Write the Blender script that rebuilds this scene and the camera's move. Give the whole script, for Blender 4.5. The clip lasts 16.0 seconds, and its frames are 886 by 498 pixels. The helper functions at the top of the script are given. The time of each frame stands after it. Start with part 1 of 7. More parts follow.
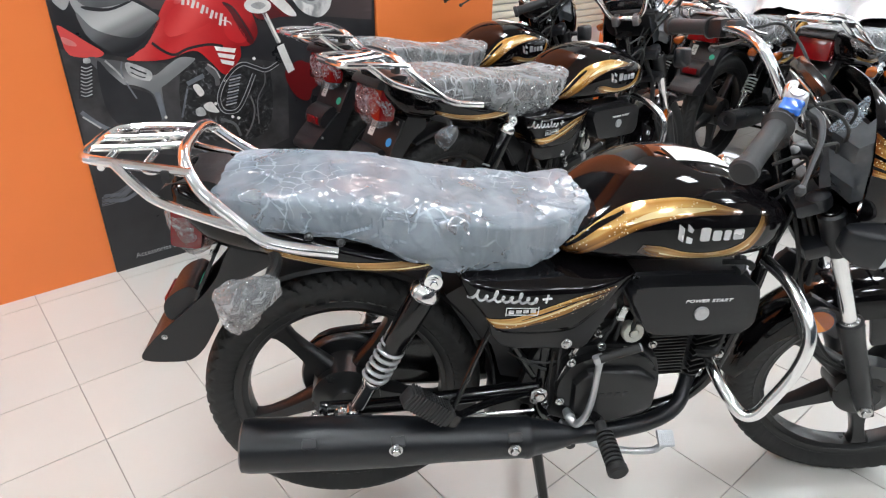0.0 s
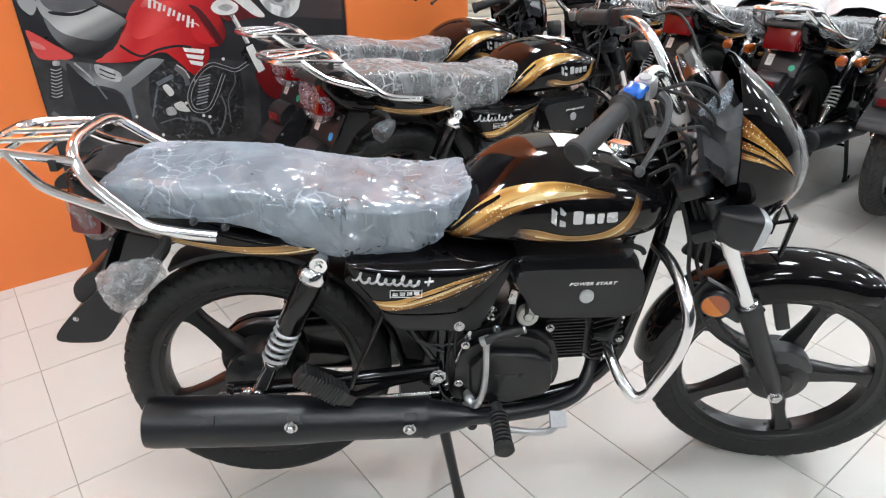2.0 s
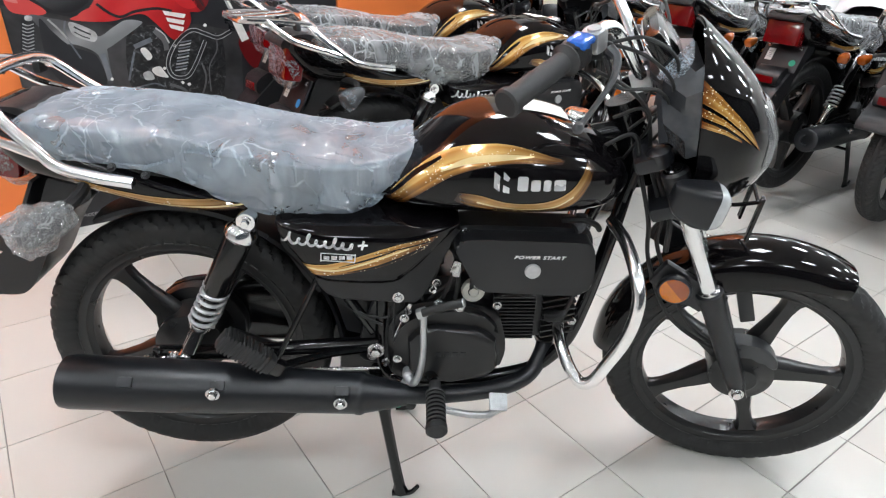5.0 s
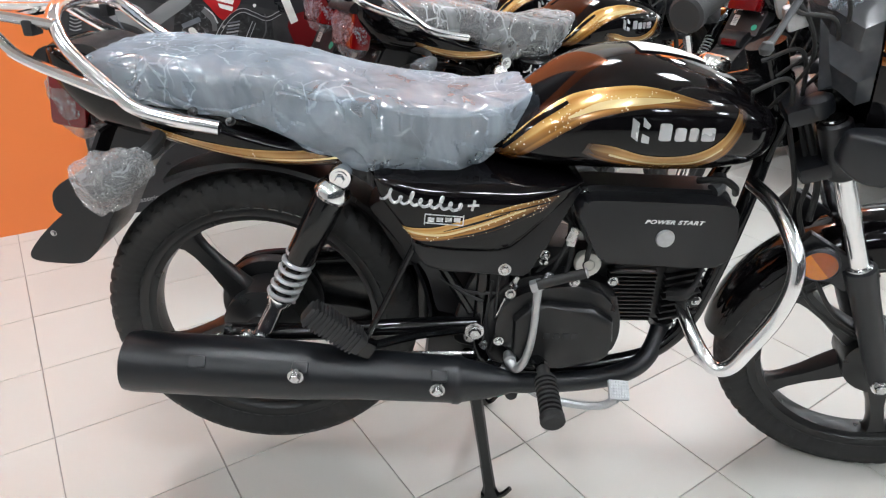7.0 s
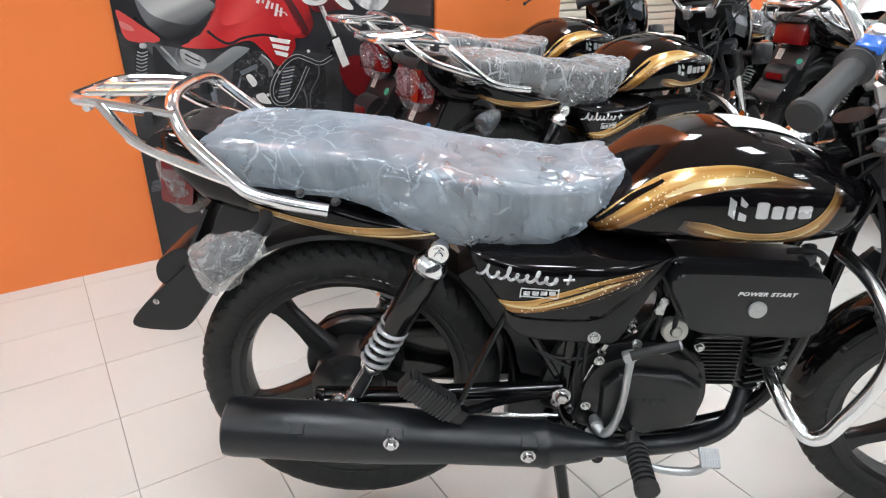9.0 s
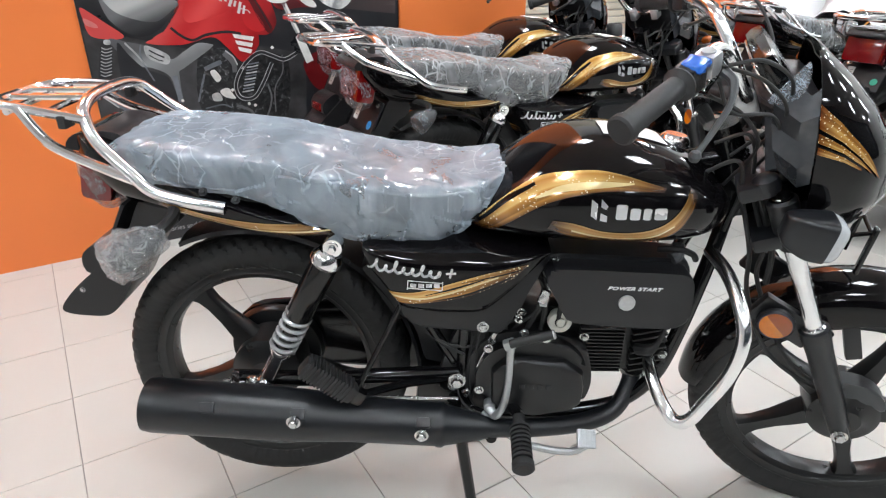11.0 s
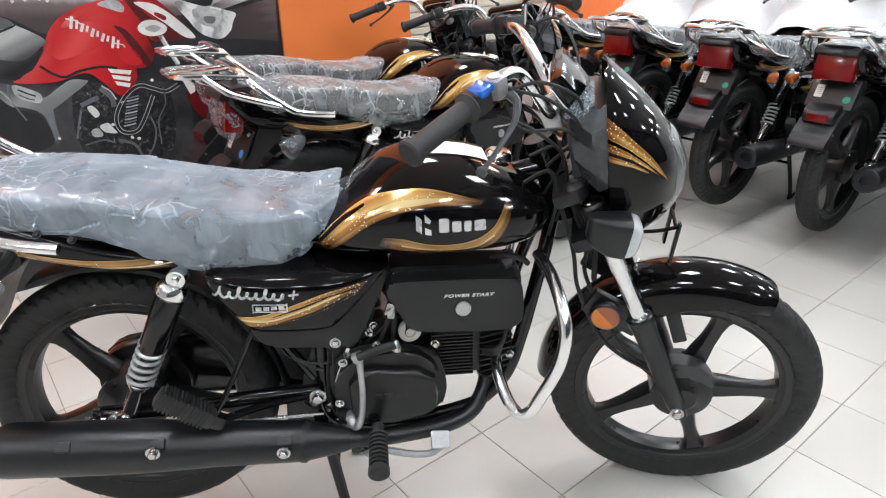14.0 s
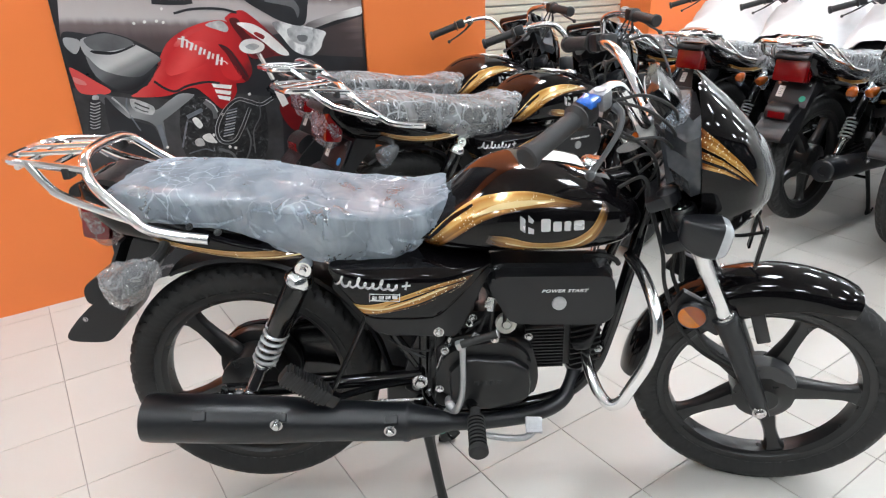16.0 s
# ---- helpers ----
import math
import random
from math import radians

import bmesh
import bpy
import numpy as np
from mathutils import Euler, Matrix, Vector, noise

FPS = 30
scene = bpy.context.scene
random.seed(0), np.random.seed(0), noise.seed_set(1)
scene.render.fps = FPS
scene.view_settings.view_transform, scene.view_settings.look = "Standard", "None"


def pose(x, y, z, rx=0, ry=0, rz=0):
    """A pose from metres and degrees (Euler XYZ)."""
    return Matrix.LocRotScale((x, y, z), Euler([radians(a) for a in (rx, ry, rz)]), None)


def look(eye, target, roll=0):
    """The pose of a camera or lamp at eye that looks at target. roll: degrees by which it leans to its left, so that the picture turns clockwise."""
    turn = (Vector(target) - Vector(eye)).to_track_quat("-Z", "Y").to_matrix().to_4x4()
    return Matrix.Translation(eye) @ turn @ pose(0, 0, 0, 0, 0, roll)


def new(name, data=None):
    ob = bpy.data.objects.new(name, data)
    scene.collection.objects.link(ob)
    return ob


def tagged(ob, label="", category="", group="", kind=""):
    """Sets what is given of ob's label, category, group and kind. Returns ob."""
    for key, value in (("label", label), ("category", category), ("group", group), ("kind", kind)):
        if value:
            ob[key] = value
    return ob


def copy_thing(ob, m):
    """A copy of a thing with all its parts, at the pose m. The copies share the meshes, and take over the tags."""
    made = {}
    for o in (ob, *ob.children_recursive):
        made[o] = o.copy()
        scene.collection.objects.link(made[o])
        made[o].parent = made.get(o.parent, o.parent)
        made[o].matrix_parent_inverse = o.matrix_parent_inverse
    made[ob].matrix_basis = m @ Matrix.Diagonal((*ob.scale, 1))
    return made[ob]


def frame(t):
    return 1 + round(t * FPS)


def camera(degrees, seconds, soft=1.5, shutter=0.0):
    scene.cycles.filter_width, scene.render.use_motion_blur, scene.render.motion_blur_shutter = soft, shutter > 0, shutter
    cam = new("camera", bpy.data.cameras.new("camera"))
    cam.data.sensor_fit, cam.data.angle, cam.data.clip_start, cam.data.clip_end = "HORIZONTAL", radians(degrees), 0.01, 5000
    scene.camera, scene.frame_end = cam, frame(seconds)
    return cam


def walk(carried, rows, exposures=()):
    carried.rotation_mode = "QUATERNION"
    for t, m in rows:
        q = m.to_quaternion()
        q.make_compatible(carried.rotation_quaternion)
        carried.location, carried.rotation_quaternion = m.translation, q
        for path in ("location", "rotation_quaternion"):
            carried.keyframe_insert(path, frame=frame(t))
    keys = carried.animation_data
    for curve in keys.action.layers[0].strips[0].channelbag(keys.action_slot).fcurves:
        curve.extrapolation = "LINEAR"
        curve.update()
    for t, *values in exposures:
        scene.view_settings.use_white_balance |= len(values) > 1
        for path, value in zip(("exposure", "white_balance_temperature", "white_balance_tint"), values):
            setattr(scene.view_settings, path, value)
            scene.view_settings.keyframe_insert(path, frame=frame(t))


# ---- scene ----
cam = camera(70.0, 16.0, soft=1.2)
PATH = [
    (0, (0.139, -1.151, 1.296), (0.283, 0.618, 0.374), 0.6),
    (0.5, (0.169, -1.172, 1.29), (0.41, 0.583, 0.362), 0.9),
    (1, (0.221, -1.19, 1.29), (0.485, 0.572, 0.38), -0.6),
    (1.5, (0.315, -1.203, 1.288), (0.46, 0.572, 0.377), -1.4),
    (2, (0.413, -1.222, 1.288), (0.466, 0.553, 0.369), -1.0),
    (2.5, (0.475, -1.228, 1.292), (0.528, 0.56, 0.397), -2.2),
    (3, (0.527, -1.225, 1.296), (0.63, 0.578, 0.437), -1.9),
    (3.2, (0.54, -1.223, 1.294), (0.666, 0.583, 0.445), -1.9),
    (5.3, (0.547, -1.177, 1.168), (0.555, 0.593, 0.238), 2.2),
    (5.5, (0.53, -1.174, 1.146), (0.526, 0.598, 0.219), 2.5),
    (6, (0.494, -1.148, 1.093), (0.445, 0.65, 0.218), 2.4),
    (6.5, (0.44, -1.111, 1.059), (0.394, 0.68, 0.168), 1.3),
    (7, (0.383, -1.088, 1.053), (0.358, 0.701, 0.16), 1.3),
    (7.5, (0.33, -1.077, 1.055), (0.3, 0.717, 0.171), 1.2),
    (8, (0.271, -1.075, 1.069), (0.236, 0.729, 0.206), 0.6),
    (8.2, (0.253, -1.072, 1.086), (0.205, 0.733, 0.227), 0.5),
    (10.3, (0.352, -1.11, 1.194), (0.228, 0.699, 0.349), -0.1),
    (10.5, (0.385, -1.119, 1.192), (0.267, 0.685, 0.337), 0.3),
    (11, (0.458, -1.142, 1.198), (0.356, 0.651, 0.318), 0.5),
    (11.5, (0.522, -1.16, 1.211), (0.449, 0.636, 0.334), 0.5),
    (12, (0.566, -1.173, 1.218), (0.542, 0.625, 0.341), -0.0),
    (12.5, (0.592, -1.18, 1.222), (0.616, 0.624, 0.359), -0.1),
    (13, (0.613, -1.187, 1.224), (0.676, 0.621, 0.372), -0.8),
    (13.5, (0.63, -1.197, 1.229), (0.707, 0.61, 0.374), -1.1),
    (14, (0.641, -1.201, 1.231), (0.735, 0.612, 0.391), -1.2),
    (14.5, (0.634, -1.212, 1.232), (0.717, 0.605, 0.4), -1.0),
    (15, (0.606, -1.234, 1.237), (0.646, 0.588, 0.412), -0.8),
    (15.5, (0.571, -1.275, 1.24), (0.561, 0.553, 0.429), -1.1),
    (16, (0.539, -1.317, 1.251), (0.469, 0.517, 0.455), -2.1),
]
walk(cam, [(t, look(eye, target, roll)) for t, eye, target, roll in PATH])

# ---- light ----
WALL_TURN = 35.5                      # the room's walls and tiles against the bike in front
ROOM = pose(-1.017, 1.214, 0, 0, 0, WALL_TURN)   # x along the poster wall, y into it
CEILING = 3.0

world = bpy.data.worlds.new("world")
scene.world = world
world.use_nodes = True
world.node_tree.nodes["Background"].inputs["Color"].default_value = (0.9, 0.95, 1.0, 1)
world.node_tree.nodes["Background"].inputs["Strength"].default_value = 0.3
scene.view_settings.exposure = 0.0


# ---- materials ----
def material(name, color, rough=0.5, metal=0.0, coat=0.0, vary=0.15, scale=30.0, bump=0.0, bump_scale=200.0, rough_vary=0.1, spec=0.5, in_place=False):
    m = bpy.data.materials.new(name)
    m.use_nodes = True
    nt = m.node_tree
    p = nt.nodes["Principled BSDF"]
    p.inputs["Metallic"].default_value = metal
    p.inputs["Coat Weight"].default_value = coat
    p.inputs["Coat Roughness"].default_value = 0.03
    p.inputs["Specular IOR Level"].default_value = spec
    tc = nt.nodes.new("ShaderNodeTexCoord")
    where = nt.nodes.new("ShaderNodeNewGeometry").outputs["Position"] if in_place else tc.outputs["Object"]
    no = nt.nodes.new("ShaderNodeTexNoise")
    no.inputs["Scale"].default_value = scale
    no.inputs["Detail"].default_value = 5
    nt.links.new(where, no.inputs["Vector"])
    big = nt.nodes.new("ShaderNodeTexNoise")
    big.inputs["Scale"].default_value = scale * 0.13
    nt.links.new(where, big.inputs["Vector"])
    add = nt.nodes.new("ShaderNodeMath")
    add.operation = "ADD"
    nt.links.new(no.outputs["Fac"], add.inputs[0])
    nt.links.new(big.outputs["Fac"], add.inputs[1])
    ramp = nt.nodes.new("ShaderNodeMapRange")
    ramp.inputs["From Min"].default_value, ramp.inputs["From Max"].default_value = 0.6, 1.4
    ramp.inputs["To Min"].default_value, ramp.inputs["To Max"].default_value = 1 - vary, 1 + vary
    nt.links.new(add.outputs[0], ramp.inputs["Value"])
    mul = nt.nodes.new("ShaderNodeVectorMath")
    mul.operation = "SCALE"
    mul.inputs[0].default_value = color
    nt.links.new(ramp.outputs[0], mul.inputs["Scale"])
    nt.links.new(mul.outputs[0], p.inputs["Base Color"])
    rr = nt.nodes.new("ShaderNodeMapRange")
    rr.inputs["From Min"].default_value, rr.inputs["From Max"].default_value = 0.3, 0.7
    rr.inputs["To Min"].default_value, rr.inputs["To Max"].default_value = rough * (1 - rough_vary), rough * (1 + rough_vary)
    nt.links.new(no.outputs["Fac"], rr.inputs["Value"])
    nt.links.new(rr.outputs[0], p.inputs["Roughness"])
    if bump:
        bn = nt.nodes.new("ShaderNodeTexNoise")
        bn.inputs["Scale"].default_value = bump_scale
        bn.inputs["Detail"].default_value = 4
        nt.links.new(tc.outputs["Object"], bn.inputs["Vector"])
        bp = nt.nodes.new("ShaderNodeBump")
        bp.inputs["Strength"].default_value = bump
        bp.inputs["Distance"].default_value = 0.002
        nt.links.new(bn.outputs["Fac"], bp.inputs["Height"])
        nt.links.new(bp.outputs["Normal"], p.inputs["Normal"])
    return m


def film(name, tint=(0.68, 0.795, 0.915), clear=0.29, milky=0.52, patch=5.0, crease=15.0, gloss=2.6, fold=0.66, through_light=0.35, shine=0.15):
    """Thin crinkled plastic: a milky see-through skin with clearer patches, and a gloss broken by flat facets."""
    m = bpy.data.materials.new(name)
    m.use_nodes = True
    nt = m.node_tree
    nt.nodes.remove(nt.nodes["Principled BSDF"])
    tc = nt.nodes.new("ShaderNodeTexCoord")
    warp = nt.nodes.new("ShaderNodeTexNoise")
    warp.inputs["Scale"].default_value = patch
    warp.inputs["Detail"].default_value = 6
    warp.inputs["Distortion"].default_value = 0.6
    nt.links.new(tc.outputs["Object"], warp.inputs["Vector"])
    bent = nt.nodes.new("ShaderNodeMixRGB")
    bent.inputs["Fac"].default_value = 0.1
    nt.links.new(tc.outputs["Object"], bent.inputs[1])
    nt.links.new(warp.outputs["Color"], bent.inputs[2])
    height = None
    for scale, amount in ((crease, 0.0045), (crease * 2.8, 0.008), (crease * 6.0, 0.006)):
        vo = nt.nodes.new("ShaderNodeTexVoronoi")
        vo.inputs["Scale"].default_value = scale
        nt.links.new(bent.outputs[0], vo.inputs["Vector"])
        away = nt.nodes.new("ShaderNodeVectorMath")
        away.operation = "SUBTRACT"
        nt.links.new(bent.outputs[0], away.inputs[0])
        nt.links.new(vo.outputs["Position"], away.inputs[1])
        lean = nt.nodes.new("ShaderNodeVectorMath")
        lean.operation = "SUBTRACT"
        lean.inputs[1].default_value = (0.5, 0.5, 0.5)
        nt.links.new(vo.outputs["Color"], lean.inputs[0])
        dp = nt.nodes.new("ShaderNodeVectorMath")
        dp.operation = "DOT_PRODUCT"
        nt.links.new(away.outputs[0], dp.inputs[0])
        nt.links.new(lean.outputs[0], dp.inputs[1])
        sc = nt.nodes.new("ShaderNodeMath")
        sc.operation = "MULTIPLY"
        sc.inputs[1].default_value = amount * 150
        nt.links.new(dp.outputs["Value"], sc.inputs[0])
        if height:
            sm = nt.nodes.new("ShaderNodeMath")
            nt.links.new(height.outputs[0], sm.inputs[0])
            nt.links.new(sc.outputs[0], sm.inputs[1])
            height = sm
        else:
            height = sc
    bp = nt.nodes.new("ShaderNodeBump")
    bp.inputs["Strength"].default_value = 1.0
    bp.inputs["Distance"].default_value = 1.0
    nt.links.new(height.outputs[0], bp.inputs["Height"])
    # the film lies taut on top and hangs in hard creases down the sides
    geo = nt.nodes.new("ShaderNodeNewGeometry")
    up = nt.nodes.new("ShaderNodeSeparateXYZ")
    nt.links.new(geo.outputs["Normal"], up.inputs[0])
    taut = nt.nodes.new("ShaderNodeMapRange")
    taut.inputs["From Min"].default_value, taut.inputs["From Max"].default_value = 0.78, 0.97
    taut.inputs["To Min"].default_value, taut.inputs["To Max"].default_value = 1.0, 0.2
    nt.links.new(up.outputs["Z"], taut.inputs["Value"])
    nt.links.new(taut.outputs[0], bp.inputs["Strength"])
    milk = nt.nodes.new("ShaderNodeBsdfDiffuse")
    milk.inputs["Color"].default_value = (*tint, 1)
    tr = nt.nodes.new("ShaderNodeBsdfTransparent")
    slant = nt.nodes.new("ShaderNodeMapping")
    slant.inputs["Rotation"].default_value = (0, radians(32), 0)
    slant.inputs["Scale"].default_value = (patch * 3.2, patch * 1.6, patch * 1.1)
    nt.links.new(bent.outputs[0], slant.inputs[0])
    sheen = nt.nodes.new("ShaderNodeTexNoise")
    sheen.inputs["Scale"].default_value = 1.0
    sheen.inputs["Detail"].default_value = 3
    sheen.inputs["Distortion"].default_value = 0.8
    nt.links.new(slant.outputs[0], sheen.inputs["Vector"])
    op = nt.nodes.new("ShaderNodeMapRange")
    op.inputs["From Min"].default_value, op.inputs["From Max"].default_value = 0.3, 0.66
    op.inputs["To Min"].default_value, op.inputs["To Max"].default_value = clear, milky
    nt.links.new(sheen.outputs["Fac"], op.inputs["Value"])
    body = nt.nodes.new("ShaderNodeMixShader")
    # whitish lines in the opacity: doubled folds, and highlights painted along the creases
    opacity = op
    for scale, wide, seed in ((crease * 0.75, 0.07, 0.35), (crease * 1.7, 0.1, 1.7)):
        shift = nt.nodes.new("ShaderNodeVectorMath")
        shift.operation = "MULTIPLY_ADD"
        shift.inputs[1].default_value = (1.25, 1.0, 0.7)
        shift.inputs[2].default_value = (seed, seed, seed)
        nt.links.new(bent.outputs[0], shift.inputs[0])
        vo = nt.nodes.new("ShaderNodeTexVoronoi")
        vo.feature = "DISTANCE_TO_EDGE"
        vo.inputs["Scale"].default_value = scale
        nt.links.new(shift.outputs[0], vo.inputs["Vector"])
        line = nt.nodes.new("ShaderNodeMapRange")
        line.interpolation_type = "SMOOTHSTEP"
        line.inputs["From Min"].default_value, line.inputs["From Max"].default_value = 0.0, wide
        line.inputs["To Min"].default_value, line.inputs["To Max"].default_value = fold, 0.0
        nt.links.new(vo.outputs["Distance"], line.inputs["Value"])
        gap = nt.nodes.new("ShaderNodeTexNoise")
        gap.inputs["Scale"].default_value = patch * 1.6
        nt.links.new(shift.outputs[0], gap.inputs["Vector"])
        keep = nt.nodes.new("ShaderNodeMapRange")
        keep.inputs["From Min"].default_value, keep.inputs["From Max"].default_value = 0.42, 0.6
        nt.links.new(gap.outputs["Fac"], keep.inputs["Value"])
        some = nt.nodes.new("ShaderNodeMath")
        some.operation = "MULTIPLY"
        nt.links.new(line.outputs[0], some.inputs[0])
        nt.links.new(keep.outputs[0], some.inputs[1])
        join = nt.nodes.new("ShaderNodeMath")
        join.operation = "MAXIMUM"
        nt.links.new(opacity.outputs[0], join.inputs[0])
        nt.links.new(some.outputs[0], join.inputs[1])
        opacity = join
    nt.links.new(opacity.outputs[0], body.inputs[0])
    nt.links.new(tr.outputs[0], body.inputs[1])
    lit = nt.nodes.new("ShaderNodeBsdfTranslucent")
    lit.inputs["Color"].default_value = (*tint, 1)
    half = nt.nodes.new("ShaderNodeMixShader")
    half.inputs[0].default_value = through_light
    nt.links.new(milk.outputs[0], half.inputs[1])
    nt.links.new(lit.outputs[0], half.inputs[2])
    nt.links.new(half.outputs[0], body.inputs[2])
    gl = nt.nodes.new("ShaderNodeBsdfGlossy")
    gl.inputs["Roughness"].default_value = 0.11
    nt.links.new(bp.outputs[0], gl.inputs["Normal"])
    ms = nt.nodes.new("ShaderNodeMixShader")
    fr = nt.nodes.new("ShaderNodeFresnel")
    fr.inputs["IOR"].default_value = 1.5
    gs = nt.nodes.new("ShaderNodeMath")
    gs.operation = "MULTIPLY"
    gs.inputs[1].default_value = gloss
    nt.links.new(fr.outputs[0], gs.inputs[0])
    least = nt.nodes.new("ShaderNodeMath")
    least.operation = "MINIMUM"
    least.inputs[1].default_value = shine
    nt.links.new(gs.outputs[0], least.inputs[0])
    nt.links.new(least.outputs[0], ms.inputs[0])
    nt.links.new(body.outputs[0], ms.inputs[1])
    nt.links.new(gl.outputs[0], ms.inputs[2])
    nt.links.new(ms.outputs[0], nt.nodes["Material Output"].inputs["Surface"])
    return m


def golden(name, dark=(0.1, 0.035, 0.006), amber=(0.44, 0.2, 0.038), pale=(0.66, 0.41, 0.13), dots=0.5):
    """Printed gold flash: dark copper at the ends and one edge, amber and pale strands inside, with pale dots."""
    m = material(name, amber, rough=0.24, metal=0.25, coat=0.8)
    nt = m.node_tree
    p = nt.nodes["Principled BSDF"]
    tc = next(n for n in nt.nodes if n.type == "TEX_COORD")
    sep = nt.nodes.new("ShaderNodeSeparateXYZ")
    nt.links.new(tc.outputs["UV"], sep.inputs[0])
    across = nt.nodes.new("ShaderNodeValToRGB")
    e = across.color_ramp.elements
    e[0].position, e[0].color = 0.0, (*pale, 1)
    e[1].position, e[1].color = 1.0, (*dark, 1)
    for at, col in ((0.14, amber), (0.42, pale), (0.5, amber), (0.74, tuple(0.55 * v for v in amber)), (0.8, amber)):
        k = e.new(at)
        k.color = (*col, 1)
    nt.links.new(sep.outputs["Y"], across.inputs[0])
    along = nt.nodes.new("ShaderNodeValToRGB")
    e = along.color_ramp.elements
    e[0].position, e[0].color = 0.0, (*dark, 1)
    e[1].position, e[1].color = 1.0, (*dark, 1)
    for at in (0.2, 0.72):
        k = e.new(at)
        k.color = (1, 1, 1, 1)
    nt.links.new(sep.outputs["X"], along.inputs[0])
    ends = nt.nodes.new("ShaderNodeMixRGB")
    ends.blend_type = "MULTIPLY"
    ends.inputs[0].default_value = 1.0
    nt.links.new(across.outputs[0], ends.inputs[1])
    nt.links.new(along.outputs[0], ends.inputs[2])
    vo = nt.nodes.new("ShaderNodeTexVoronoi")
    vo.inputs["Scale"].default_value = 190
    nt.links.new(tc.outputs["Object"], vo.inputs["Vector"])
    lt = nt.nodes.new("ShaderNodeMath")
    lt.operation = "LESS_THAN"
    lt.inputs[1].default_value = 0.24
    nt.links.new(vo.outputs["Distance"], lt.inputs[0])
    zone = nt.nodes.new("ShaderNodeTexNoise")
    zone.inputs["Scale"].default_value = 14
    nt.links.new(tc.outputs["Object"], zone.inputs["Vector"])
    gt = nt.nodes.new("ShaderNodeMath")
    gt.operation = "GREATER_THAN"
    gt.inputs[1].default_value = dots
    nt.links.new(zone.outputs["Fac"], gt.inputs[0])
    both = nt.nodes.new("ShaderNodeMath")
    both.operation = "MULTIPLY"
    nt.links.new(lt.outputs[0], both.inputs[0])
    nt.links.new(gt.outputs[0], both.inputs[1])
    mx = nt.nodes.new("ShaderNodeMixRGB")
    mx.inputs[2].default_value = (0.95, 0.8, 0.5, 1)
    nt.links.new(both.outputs[0], mx.inputs[0])
    nt.links.new(ends.outputs[0], mx.inputs[1])
    nt.links.new(mx.outputs[0], p.inputs["Base Color"])
    return m


def glow(name, color, strength):
    m = bpy.data.materials.new(name)
    m.use_nodes = True
    p = m.node_tree.nodes["Principled BSDF"]
    p.inputs["Base Color"].default_value = (*color, 1)
    p.inputs["Emission Color"].default_value = (*color, 1)
    p.inputs["Emission Strength"].default_value = strength
    return m


def lens(name, color, rough=0.08, through_weight=0.5):
    m = material(name, color, rough=rough, vary=0.1, scale=90, coat=0.6)
    m.node_tree.nodes["Principled BSDF"].inputs["Transmission Weight"].default_value = through_weight
    return m


PAINT = material("black_paint", (0.0035, 0.003, 0.0035), rough=0.07, coat=0.0, vary=0.3, scale=400, spec=0.36)
PLASTIC = material("matte_black_plastic", (0.009, 0.009, 0.0105), rough=0.38, bump=0.15, bump_scale=900)
GREY_PLASTIC = material("grey_plastic", (0.045, 0.047, 0.05), rough=0.42, bump=0.1, bump_scale=700)
SATIN = material("satin_black_metal", (0.009, 0.0098, 0.012), rough=0.33, bump=0.12, bump_scale=1200, scale=60)
GLASSY = material("dark_display", (0.012, 0.013, 0.016), rough=0.06, vary=0.3, scale=40)
ENAMEL = material("black_enamel", (0.004, 0.004, 0.0045), rough=0.14)
RUBBER = material("tyre_rubber", (0.0145, 0.0145, 0.0148), rough=0.6, vary=0.25, bump=0.2, bump_scale=500)
GRIP = material("grip_rubber", (0.022, 0.022, 0.023), rough=0.55, bump=0.2, bump_scale=700)
WHEEL = material("black_alloy", (0.0105, 0.0105, 0.011), rough=0.3, bump=0.06, bump_scale=900)
CHROME = material("chrome", (0.9, 0.91, 0.92), rough=0.15, metal=1.0, vary=0.04)
STEEL = material("bare_steel", (0.55, 0.55, 0.55), rough=0.26, metal=1.0, vary=0.15, scale=120)
ALLOY = material("cast_alloy", (0.5, 0.51, 0.52), rough=0.4, metal=0.85, vary=0.15, scale=140, bump=0.1)
BARE = material("bare_zinc", (0.62, 0.61, 0.56), rough=0.42, metal=0.25, vary=0.12, scale=120)
SPRING = material("spring_grey", (0.5, 0.5, 0.51), rough=0.3, metal=0.4, vary=0.1)
ENGINE = material("engine_black", (0.0065, 0.0065, 0.0072), rough=0.31, bump=0.2, bump_scale=600)
GOLD = golden("gold_decal")
STRIPE = golden("gold_stripe", dark=(0.3, 0.13, 0.02), dots=0.45)
COPPER = golden("copper_decal", dark=(0.05, 0.02, 0.006), amber=(0.34, 0.15, 0.03), pale=(0.52, 0.3, 0.09), dots=0.62)
PALE_GOLD = material("pale_gold_decal", (0.8, 0.62, 0.3), rough=0.25, metal=0.3, coat=0.8, vary=0.1)
SILVER = material("silver_decal", (0.62, 0.62, 0.63), rough=0.28, metal=0.5, coat=0.6, vary=0.05)
WHITE_PRINT = material("white_print", (0.75, 0.75, 0.74), rough=0.4, vary=0.05)
AMBER = lens("amber_lens", (0.8, 0.22, 0.006), through_weight=0.25)
DARK_AMBER = lens("dark_amber_lens", (0.42, 0.09, 0.01), through_weight=0.25)
RED_LENS = lens("red_lens", (0.17, 0.0015, 0.003), rough=0.16, through_weight=0.1)
